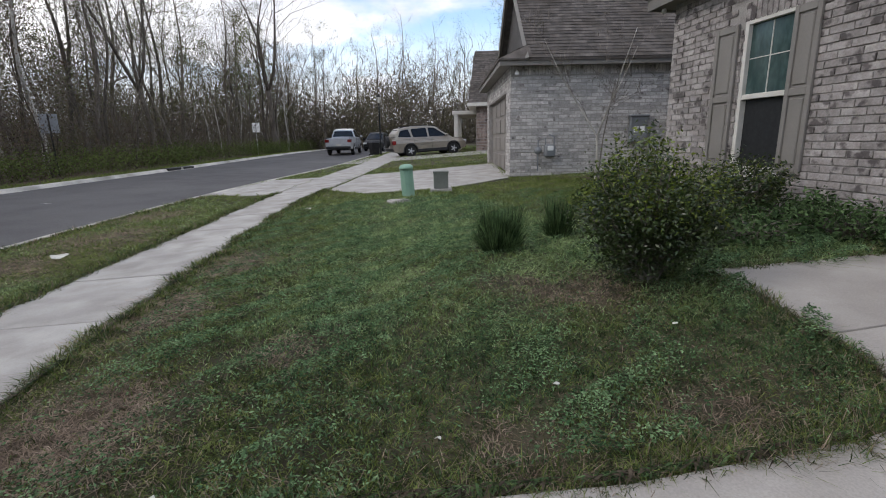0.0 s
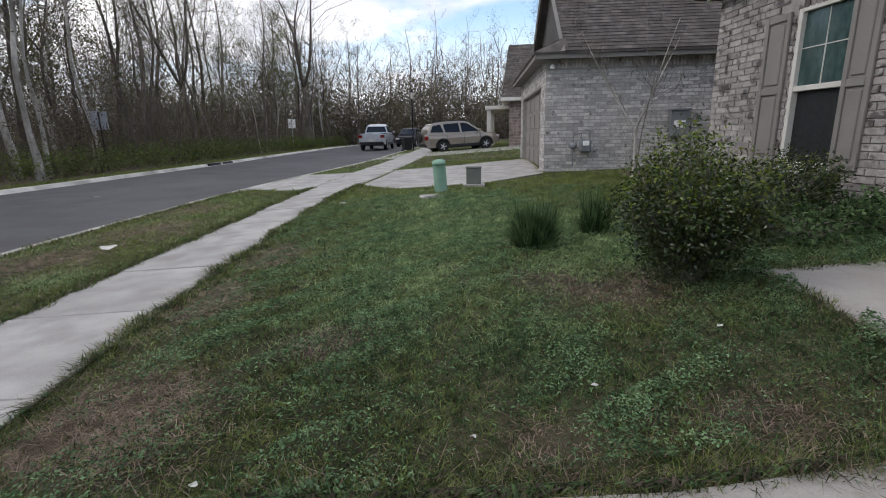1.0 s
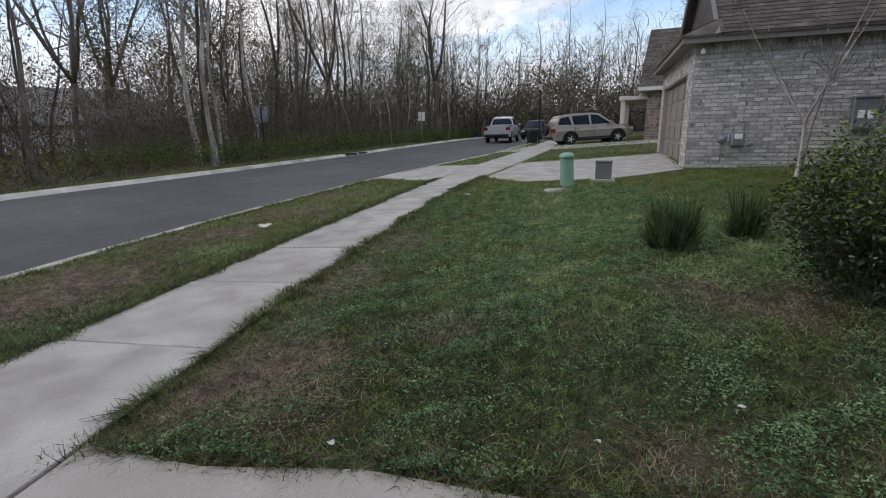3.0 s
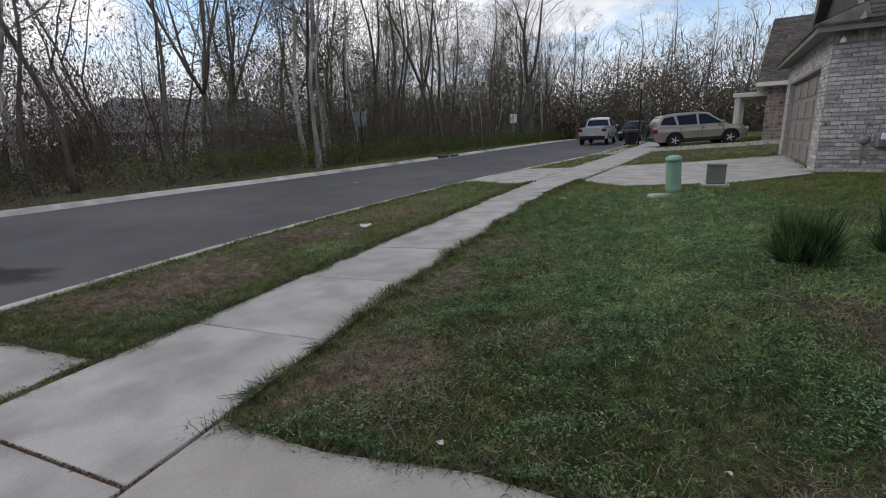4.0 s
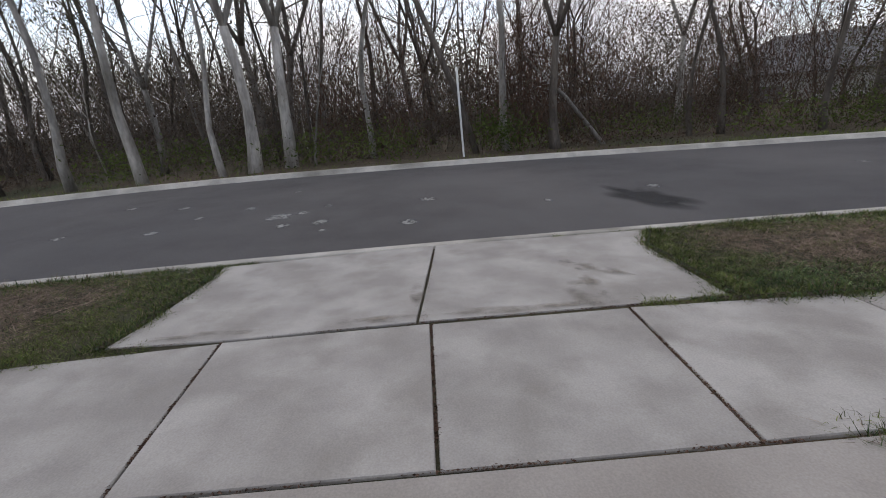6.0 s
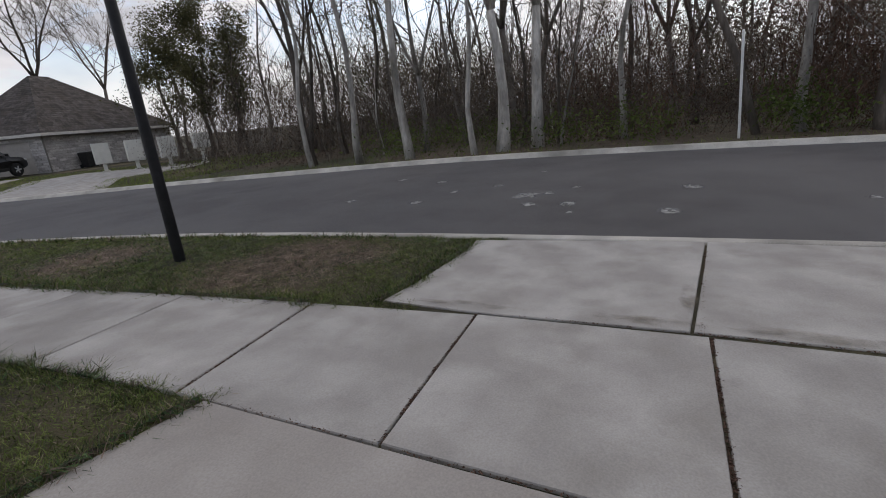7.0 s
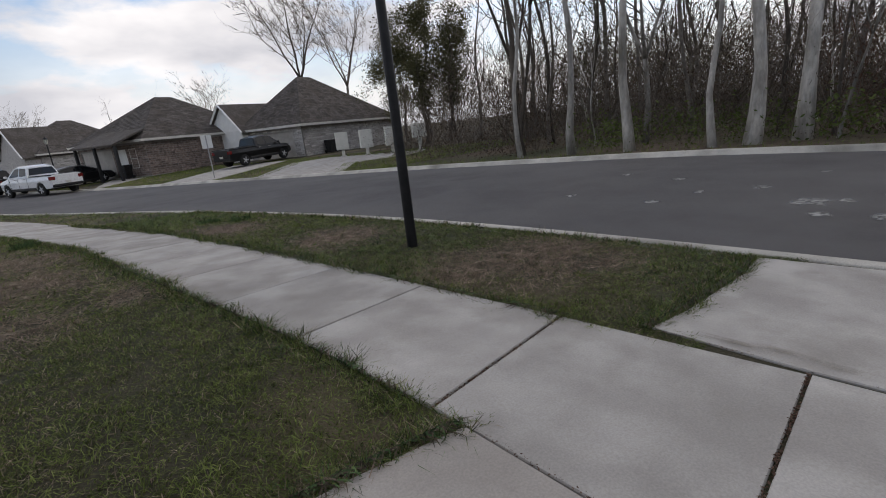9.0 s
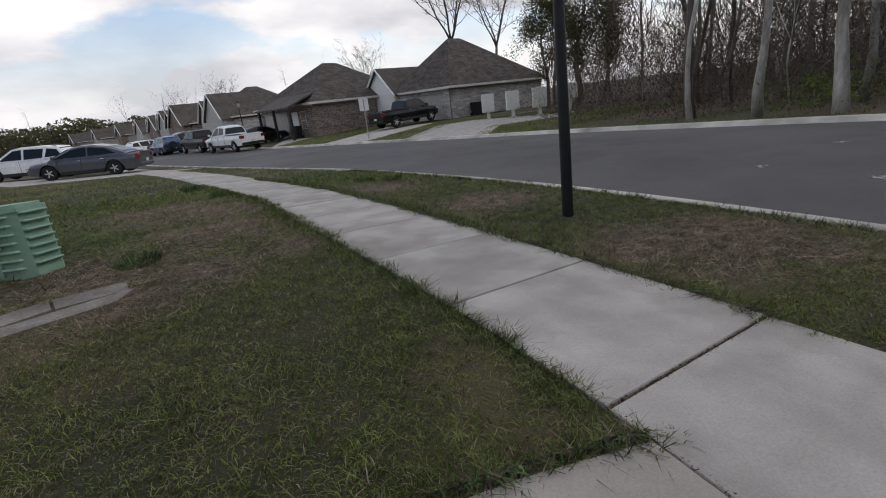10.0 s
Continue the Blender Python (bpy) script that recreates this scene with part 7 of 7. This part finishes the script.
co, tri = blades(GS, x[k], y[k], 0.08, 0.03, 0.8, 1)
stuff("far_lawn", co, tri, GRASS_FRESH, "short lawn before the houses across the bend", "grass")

# ---- plants by the house ----


def leafy_bush(name, label, x, y, h, r, n_stem, n_leaf, size, material, seed, fresh=0.0, zc=0.55, flat=0.9):
    """A shrub: many stems from the ground with leaves crowding their ends."""
    q = random.Random(seed)
    rs2 = np.random.RandomState(seed)
    b = thing(name, label, "bush", Matrix.Translation((x, y, float(ground_z(np.float64(x), np.float64(y))))))
    g, ends = Geo(), []
    for _ in range(n_stem):
        az, rr = q.uniform(0, 6.28), r * math.sqrt(q.random())
        zz = h * (zc + (1 - zc) * q.uniform(-1, 1) * math.sqrt(max(0.02, 1 - (rr / r) ** 2)))
        tip = Vector((rr * math.cos(az), rr * math.sin(az), zz))
        mid = tip * 0.5 + Vector((q.uniform(-0.05, 0.05), q.uniform(-0.05, 0.05), 0.04))
        g.tube([(q.uniform(-0.06, 0.06), q.uniform(-0.06, 0.06), -0.03), mid, tip], [0.010, 0.006, 0.003], 4, cap=False)
        ends += [tip, tip, mid.lerp(tip, 0.6)]
    part("framework", g, TWIG, b)
    sp = np.array([tuple(e) for e in ends])
    c = sp[rs2.randint(0, len(sp), n_leaf)] + rs2.normal(0, r * 0.14, (n_leaf, 3))
    c[:, 2] = np.abs(c[:, 2])
    top = rs2.uniform(0, 1, n_leaf) < fresh * np.clip((c[:, 2] / h - 0.35) * 2, 0, 1)
    co, tri = leaf_tris(rs2, c[~top], size, 0.25)
    lv = new("leaves", arrays_mesh("leaves", co, tri, material))
    lv.parent = b
    if top.any():
        co, tri = leaf_tris(rs2, c[top], size, 0.25)
        lv = new("young_leaves", arrays_mesh("young_leaves", co, tri, BUSH_NEW))
        lv.parent = b
        tagged(lv, "yellow green young leaves")
    return b


leafy_bush("bush", "dense dark green evergreen bush with glossy leaves", 1.96, 3.05, 1.04, 0.46, 200, 19000, 0.0175, BUSH, 31, 0.5, 0.52)
leafy_bush("bush", "smaller dark bush under the shuttered window", 3.95, 4.5, 0.72, 0.40, 80, 4600, 0.021, BUSH, 32, 0.2, 0.6)
leafy_bush("bush", "low loose greenery beside the large bush", 2.9, 4.1, 0.36, 0.36, 50, 1300, 0.028, GRASS_DEEP, 33, 0.0, 0.5)
for k, (x, y, h, r) in enumerate([(3.4, 3.7, 0.30, 0.5), (4.2, 3.5, 0.34, 0.45), (4.2, 4.1, 0.36, 0.4), (3.2, 4.5, 0.3, 0.5), (3.8, 5.4, 0.4, 0.5), (4.3, 2.9, 0.26, 0.3), (2.9, 5.0, 0.25, 0.4)]):
    leafy_bush("groundcover", "soft green groundcover along the house wall", x, y, h, r, 70, 1900, 0.026, GRASS_DEEP, 35 + k, 0.0, 0.5)


def tuft(name, label, x, y, h, r, n, seed):
    rs2 = np.random.RandomState(seed)
    a, q = rs2.uniform(0, 6.28, n), r * np.sqrt(rs2.uniform(0, 1, n))
    px, py = q * np.cos(a), q * np.sin(a)
    d = np.stack([px * 0.2 + rs2.normal(0, 0.16 * h, n), py * 0.2 + rs2.normal(0, 0.16 * h, n), h * rs2.uniform(0.2, 1.2, n) * (0.75 + 0.35 * np.sin(a * 3 + seed) * q / r)], -1)
    p0 = np.stack([px * 0.8, py * 0.8, np.zeros(n)], -1)
    s = np.stack([np.cos(a * 3), np.sin(a * 3), np.zeros(n)], -1) * 0.0027
    co = np.stack([p0 - s, p0 + s, p0 + d * 0.6 + s, p0 + d * 0.6 - s, p0 + d], 1).reshape(-1, 3)
    i = np.arange(n) * 5
    tri = np.concatenate([np.stack([i, i + 1, i + 2], -1), np.stack([i, i + 2, i + 3], -1), np.stack([i + 3, i + 2, i + 4], -1)])
    t = new(name, arrays_mesh(name, co, tri, GRASS_DEEP))
    t.matrix_world = Matrix.Translation((x, y, float(ground_z(np.float64(x), np.float64(y)))))
    return tagged(t, label, "ornamental grass")


tuft("grass_tuft", "upright clump of fine dark ornamental grass", 1.22, 4.34, 0.46, 0.20, 2500, 51)
tuft("grass_tuft", "narrow upright clump of ornamental grass", 1.97, 4.7, 0.46, 0.14, 1200, 52)
for k, (x, y, h) in enumerate([(0.25, -12.6, 0.2), (-3.3, -9.6, 0.12), (0.2, -5.9, 0.12), (-0.4, -10.6, 0.14), (-2.9, -10.0, 0.1)]):
    tuft("grass_tuft", "small rank tuft of greener grass in the lawn", x, y, h, 0.22, 500, 60 + k)
# young bare tree before the garage wall
tr, cr, tips = grow(811, 3.4, 0.040, (0.02, 0.0), 0.18, 18, 0.55, 0.06, 0.9, 3)
yt = thing("young_tree", "slender young bare tree before a brick wall", "tree", Matrix.Translation((4.5, 9.0, 0.18)))
part("trunk", tr, BARK, yt)
part("crown", cr, TWIG, yt)
part("second_trunk", Geo().tube([(0.06, 0.0, -0.1), (0.16, 0.02, 0.9), (0.34, 0.0, 2.0)], [0.016, 0.012, 0.006], 5), TWIG, yt)

# ---- street furniture ----


def lamp_post(x, y, z, lean=(0, 0), h=3.3, label="black metal street lamp post with a lantern"):
    p = thing("street_lamp", label, "street lamp", Matrix.Translation((x, y, z)) @ Matrix(((1, 0, lean[0], 0), (0, 1, lean[1], 0), (0, 0, 1, 0), (0, 0, 0, 1))), "street lamps")
    part("pole", Geo().lathe([(0.055, -0.3), (0.055, 0.0), (0.052, 0.6), (0.045, h), (0.03, h + 0.02)], 0, 0, 14), BLACK_METAL, p, smooth=True)
    part("crossbar", Geo().tube([(-0.22, 0, h - 0.25), (0.22, 0, h - 0.25)], [0.015, 0.015], 6), BLACK_METAL, p)
    lan = part("lantern", Geo().lathe([(0.06, h + 0.02), (0.10, h + 0.06), (0.15, h + 0.38), (0.15, h + 0.40)], 0, 0, 6), LANTERN, p)
    part("cap", Geo().lathe([(0.19, h + 0.40), (0.15, h + 0.46), (0.05, h + 0.56), (0.02, h + 0.62)], 0, 0, 6), BLACK_METAL, lan)
    for k in range(6):
        a = 2 * math.pi * k / 6
        part("bar", Geo().tube([(0.105 * math.cos(a), 0.105 * math.sin(a), h + 0.05), (0.155 * math.cos(a), 0.155 * math.sin(a), h + 0.41)], [0.010, 0.010], 4), BLACK_METAL, lan)
    return p


lamp_post(-3.53, -4.84, -0.19, (-0.047, -0.093), 3.6)
lamp_post(0.88, 33.2, 0.30)
lamp_post(-2.2, -50.5, float(land(-2.2, -50.5)))
lamp_post(13.5, -55.0, float(land(13.5, -55.0)))


def ribbed_pedestal(x, y, z, w, d, h, rot, lean, label, ribs=7):
    p = thing("utility_pedestal", label, "utility pedestal", Matrix.Translation((x, y, z)) @ pose(0, 0, 0, lean, lean * 0.6, rot))
    oct_ = [(-w / 2, -d / 2 + 0.08), (-w / 2 + 0.08, -d / 2), (w / 2 - 0.08, -d / 2), (w / 2, -d / 2 + 0.08), (w / 2, d / 2 - 0.08), (w / 2 - 0.08, d / 2), (-w / 2 + 0.08, d / 2), (-w / 2, d / 2 - 0.08)]
    part("body", Geo().prism(oct_, -0.08, h), PEDESTAL, p)
    part("lid", Geo().prism([(a * 1.05, b * 1.05) for a, b in oct_], h, h + 0.035).prism([(a * 0.92, b * 0.92) for a, b in oct_], h + 0.034, h + 0.06), PEDESTAL, p)
    for k in range(ribs):
        zz = h * (0.12 + 0.8 * k / (ribs - 1))
        for j, (a, b) in enumerate(((-0.30, -0.04), (0.04, 0.30))):
            part("rib", Geo().box(a * w / 0.62, -d / 2 - 0.035, zz, b * w / 0.62, -d / 2 + 0.01, zz + 0.022, 0.008), PEDESTAL, p)
        for s in (-1, 1):
            part("rib", Geo().box(s * (w / 2 - 0.01), -d * 0.3, zz + 0.02, s * (w / 2 + 0.04), d * 0.3, zz + 0.042, 0.008), PEDESTAL, p)
    part("spine", Geo().box(-0.02, -d / 2 - 0.02, 0.02, 0.02, -d / 2 + 0.01, h - 0.02, 0.005), PEDESTAL, p)
    part("latch", Geo().box(-0.09, -d / 2 - 0.03, h * 0.46, 0.09, -d / 2, h * 0.60, 0.01).box(-0.07, -d / 2 - 0.045, h * 0.49, -0.03, -d / 2 - 0.02, h * 0.57, 0.005).box(0.03, -d / 2 - 0.045, h * 0.49, 0.07, -d / 2 - 0.02, h * 0.57, 0.005), PEDESTAL, p)
    return p


ribbed_pedestal(1.07, -6.3, float(land(1.07, -6.3)), 0.46, 0.40, 0.53, 150, -3, "ribbed pale green plastic utility pedestal on the lawn")
np_ = thing("green_pedestal", "smooth pale green utility post leaning on the lawn", "utility pedestal", Matrix.Translation((0.74, 9.2, float(land(0.74, 9.2)))) @ pose(0, 0, 0, 2, -4, 10))
part("body", Geo().prism([(0.13 * math.cos(a * math.pi / 6), 0.11 * math.sin(a * math.pi / 6)) for a in range(12)], -0.05, 0.52), PEDESTAL, np_)
part("cap", Geo().lathe([(0.14, 0.52), (0.138, 0.56), (0.10, 0.60), (0.03, 0.615)], 0, 0, 12), PEDESTAL, np_, smooth=True)
bx = thing("transformer_box", "small grey green utility box on a concrete pad", "utility box", Matrix.Translation((1.45, 9.62, float(land(1.45, 9.62)))) @ pose(0, 0, 0, 0, 0, -8))
part("body", Geo().box(-0.15, -0.14, 0.05, 0.15, 0.14, 0.37, 0.015), BOXGREY, bx)
part("lid", Geo().box(-0.16, -0.15, 0.36, 0.16, 0.15, 0.40, 0.012), BOXGREY, bx)
part("pad", Geo().box(-0.22, -0.2, -0.08, 0.22, 0.2, 0.05, 0.01), CONCRETE, bx)
hs = thing("handhole_cover", "small pale concrete cover set in the lawn", "utility cover", Matrix.Translation((0.51, 8.4, float(land(0.51, 8.4)))) @ pose(0, 0, 0, 0, 0, 15))
part("cover", Geo().box(-0.17, -0.12, 0.0, 0.17, 0.12, 0.045, 0.01), CONCRETE, hs)
part("frame", Geo().box(-0.20, -0.15, -0.05, 0.20, 0.15, 0.03, 0.01), CONCRETE, hs)
st = thing("stone_slab", "broken flat grey stone slab sunk in dry grass", "stone", Matrix.Translation((0.50, -4.95, float(land(0.5, -4.95)) - 0.016)) @ pose(0, 0, 0, 0, -3.2, 0) @ pose(0, 0, 0, 0, 0, 28))
for k, poly in enumerate(([(-0.46, -0.22), (-0.02, -0.27), (0.02, -0.02), (-0.40, 0.02)], [(0.0, -0.27), (0.44, -0.18), (0.46, 0.06), (0.04, -0.02)], [(-0.44, 0.04), (0.44, 0.08), (0.36, 0.26), (-0.25, 0.24)])):
    part("stone", Geo().prism(poly, -0.04, 0.016 + 0.004 * k), STONE, st)


def road_sign(name, label, x, y, h, w, ph, face, post, rot, tilt=0.0):
    s = thing(name, label, "road sign", Matrix.Translation((x, y, float(land(x, y)))) @ pose(0, 0, 0, 0, tilt, rot))
    part("post", Geo().box(-0.03, -0.02, -0.3, 0.03, 0.02, h, 0.006), post, s)
    part("plate", Geo().box(-w / 2, 0.02, h - ph, w / 2, 0.035, h + 0.02, 0.003), face, s)
    return s


road_sign("sign_back", "grey back of a traffic sign on a dark post", -12.9, 22.2, 2.5, 0.62, 0.75, SIGNBACK, BLACK_METAL, 40)
road_sign("street_sign", "small white traffic sign at the far kerb", -9.3, 43.0, 2.6, 0.6, 0.75, WHITE, GALV, 10)
rsn = road_sign("speed_sign", "white regulatory sign on a thin post at the bend", -8.4, -29.6, 2.35, 0.55, 0.7, WHITE, GALV, 160)
g = Geo()
for k in range(3):
    g.box(-0.18, 0.036, 1.80 + 0.16 * k, 0.18, 0.042, 1.87 + 0.16 * k)
part("lettering_bar", g, BLACK, rsn)
mk = thing("marker_pole", "thin pale marker pole beside the far kerb", "pole", Matrix.Translation((-14.4, 1.05, float(land(-14.4, 1.05)))) @ pose(0, 0, 0, 2, 0, 0))
part("pole", Geo().lathe([(0.03, -0.2), (0.03, 2.45), (0.02, 2.47)], 0, 0, 10), WHITE, mk)
dr = thing("storm_drain", "black kerb inlet of a storm drain", "drain", Matrix.Translation((float(xf(24.0)) + 0.10, 24.0, float(fall(24.0)))) @ pose(0, 0, 0, 0, 0, -7))
# solid black boxes: the dark inside the inlet is given as colour
for k in (-1, 1):
    part("opening", Geo().box(-0.2, k * 0.62 - 0.52, -0.33, 0.2, k * 0.62 + 0.52, -0.215, 0.01), BLACK, dr)
part("divider", Geo().box(-0.21, -0.09, -0.33, 0.21, 0.09, -0.205, 0.01), CURB, dr)


def mail_cabinet(x, y, z, rot, w=0.78, h=1.12, lift=0.42):
    m = thing("mail_cabinet", "beige cluster mailbox cabinet on a short pedestal", "mailbox", Matrix.Translation((x, y, z)) @ pose(0, 0, 0, 0, 0, rot), "cluster mailboxes")
    part("pedestal", Geo().box(-0.09, -0.09, -0.1, 0.09, 0.09, lift, 0.01).box(-0.17, -0.17, 0.0, 0.17, 0.17, 0.03), MAILBOX, m)
    body = part("cabinet", Geo().box(-w / 2, -0.22, lift, w / 2, 0.22, lift + h, 0.02), MAILBOX, m)
    for j in range(2):
        for k in range(7):
            x0 = -w / 2 + 0.05 + j * (w / 2 - 0.03)
            z0 = lift + 0.06 + k * (h - 0.1) / 7
            part("door", Geo().box(x0, 0.215, z0, x0 + w / 2 - 0.07, 0.232, z0 + (h - 0.1) / 7 - 0.02, 0.004), MAILBOX, body)
    return m


for x, y, l_ in [(-16.4, -29.0, 0.42), (-17.0, -27.0, 0.42), (-17.7, -25.2, 0.42), (-18.2, -23.1, 0.75)]:
    mail_cabinet(x, y, float(pave_z(x, y)), -22, h=1.12 if l_ < 0.5 else 0.8, lift=l_)


def wheelie_bin(x, y, z, rot, label="black wheeled refuse bin with a hinged lid"):
    b = thing("refuse_bin", label, "bin", Matrix.Translation((x, y, z)) @ pose(0, 0, 0, 0, 0, rot), "refuse bins")
    g = Geo().add([(-0.24, -0.26, 0.05), (0.24, -0.26, 0.05), (0.24, 0.22, 0.05), (-0.24, 0.22, 0.05), (-0.30, -0.34, 0.98), (0.30, -0.34, 0.98), (0.30, 0.32, 0.98), (-0.30, 0.32, 0.98)],
                  [(3, 2, 1, 0), (4, 5, 6, 7), (0, 1, 5, 4), (1, 2, 6, 5), (2, 3, 7, 6), (3, 0, 4, 7)])
    part("body", g, BLACK, b)
    part("lid", Geo().box(-0.32, -0.37, 0.98, 0.32, 0.36, 1.06, 0.03), BLACK, b)
    for s in (-1, 1):
        part("wheel", Geo().lathe([(0.11, -0.03), (0.13, -0.02), (0.13, 0.02), (0.11, 0.03)], s * 0.0, 0.0, 14, axis="y"), TYRE, b).matrix_local = pose(s * 0.28, 0.26, 0.13, 0, 0, 90)
    part("handle", Geo().tube([(-0.25, 0.40, 0.96), (0.25, 0.40, 0.96)], [0.018, 0.018], 6), BLACK, b)
    return b


for k in range(2):
    bxp = (CORNER[0] - 0.944 * (2.2 + 0.8 * k) - 0.33 * 0.6, CORNER[1] - 0.33 * (2.2 + 0.8 * k) + 0.944 * 0.6)
    wheelie_bin(*bxp, float(land(*bxp)), 200)
wheelie_bin(0.45, 34.2, float(land(0.45, 34.2)), 20)
wheelie_bin(-6.2, -44.2, float(land(-6.2, -44.2)), 120)

# ---- litter ----
for k, (x, y, s) in enumerate([(-3.57, 5.84, 0.10), (-1.05, 8.2, 0.07), (0.75, 1.75, 0.016), (0.2, 1.5, 0.014), (-0.75, 1.42, 0.014), (-4.4, -6.0, 0.05), (1.62, 2.2, 0.02)]):
    q = random.Random(900 + k)
    zz = float(ground_z(np.float64(x), np.float64(y))) + 0.045
    g = Geo()
    n = 6
    ring = [(s * q.uniform(0.6, 1.2) * math.cos(2 * math.pi * j / n), s * q.uniform(0.4, 0.9) * math.sin(2 * math.pi * j / n), q.uniform(-0.2, 0.5) * s) for j in range(n)]
    g.add([(0, 0, 0.25 * s)] + ring + [(a, b_, c_ - 0.003) for a, b_, c_ in ring], [(0, 1 + j, 1 + (j + 1) % n) for j in range(n)] + [(1 + j, 1 + n + j, 1 + n + (j + 1) % n, 1 + (j + 1) % n) for j in range(n)])
    ob = part("litter", g, LITTER_M)
    ob.location = (x, y, zz)
    tagged(ob, "crumpled pale scrap of litter on the grass", "litter")

# ---- bricks of the nearest wall, each a piece ----
BL, BH = 0.254, 0.0795
spots = brick_course_spots(3.9, 0.12, 2.96, [(1.42, 2.16, 0.56, 2.42)], BL, BH)
soldier = [(1.40 + k * 0.0795, 1.40 + k * 0.0795 + 0.0795, 2.40, 2.62) for k in range(10)]
spots = [s for s in spots if not (s[1] > 1.38 and s[0] < 2.22 and s[2] < 2.60 and s[3] > 2.42)]
shared = {}


def brick_mesh(w, h):
    """One brick with eased, slightly uneven edges; its back lies in the wall."""
    key = (round(w, 2), round(h, 2))
    if key not in shared:
        q = random.Random(int(w * 1000))
        w2, h2, e = w / 2 - 0.006, h / 2 - 0.006, 0.004
        g = Geo()
        fr = [(-0.014, y + q.uniform(-0.002, 0.002), z + q.uniform(-0.002, 0.002)) for y, z in ((-w2 + e, -h2 + e), (w2 - e, -h2 + e), (w2 - e, h2 - e), (-w2 + e, h2 - e))]
        md = [(-0.010, y, z) for y, z in ((-w2, -h2), (w2, -h2), (w2, h2), (-w2, h2))]
        bk = [(0.004, y, z) for _, y, z in md]
        g.add(fr + md + bk, [(0, 1, 2, 3)] + [(r + i, r + 4 + i, r + 4 + (i + 1) % 4, r + (i + 1) % 4) for r in (0, 4) for i in range(4)])
        me = mesh_of("brick", g)
        me.materials.append(BRICK)
        shared[key] = me
    return shared[key]


rb2 = random.Random(14)
singles = sorted(spots, key=lambda s: -s[0])[:270]
rest = [s for s in spots if s not in set(singles)]
for a, b, c, e in singles + soldier:
    ob = new("brick", brick_mesh(b - a, e - c))
    ob.parent = near_wall
    ob.location = (WX + rb2.uniform(-0.003, 0.003), WY1 - (a + b) / 2, (c + e) / 2)
g = bricks_joined(Geo(), (WX, WY1), (WX, WY0), rest, 0.013, rb2, 0.013)
tagged(part("bricks", g, BRICK_REST, near_wall), kind="stuff")
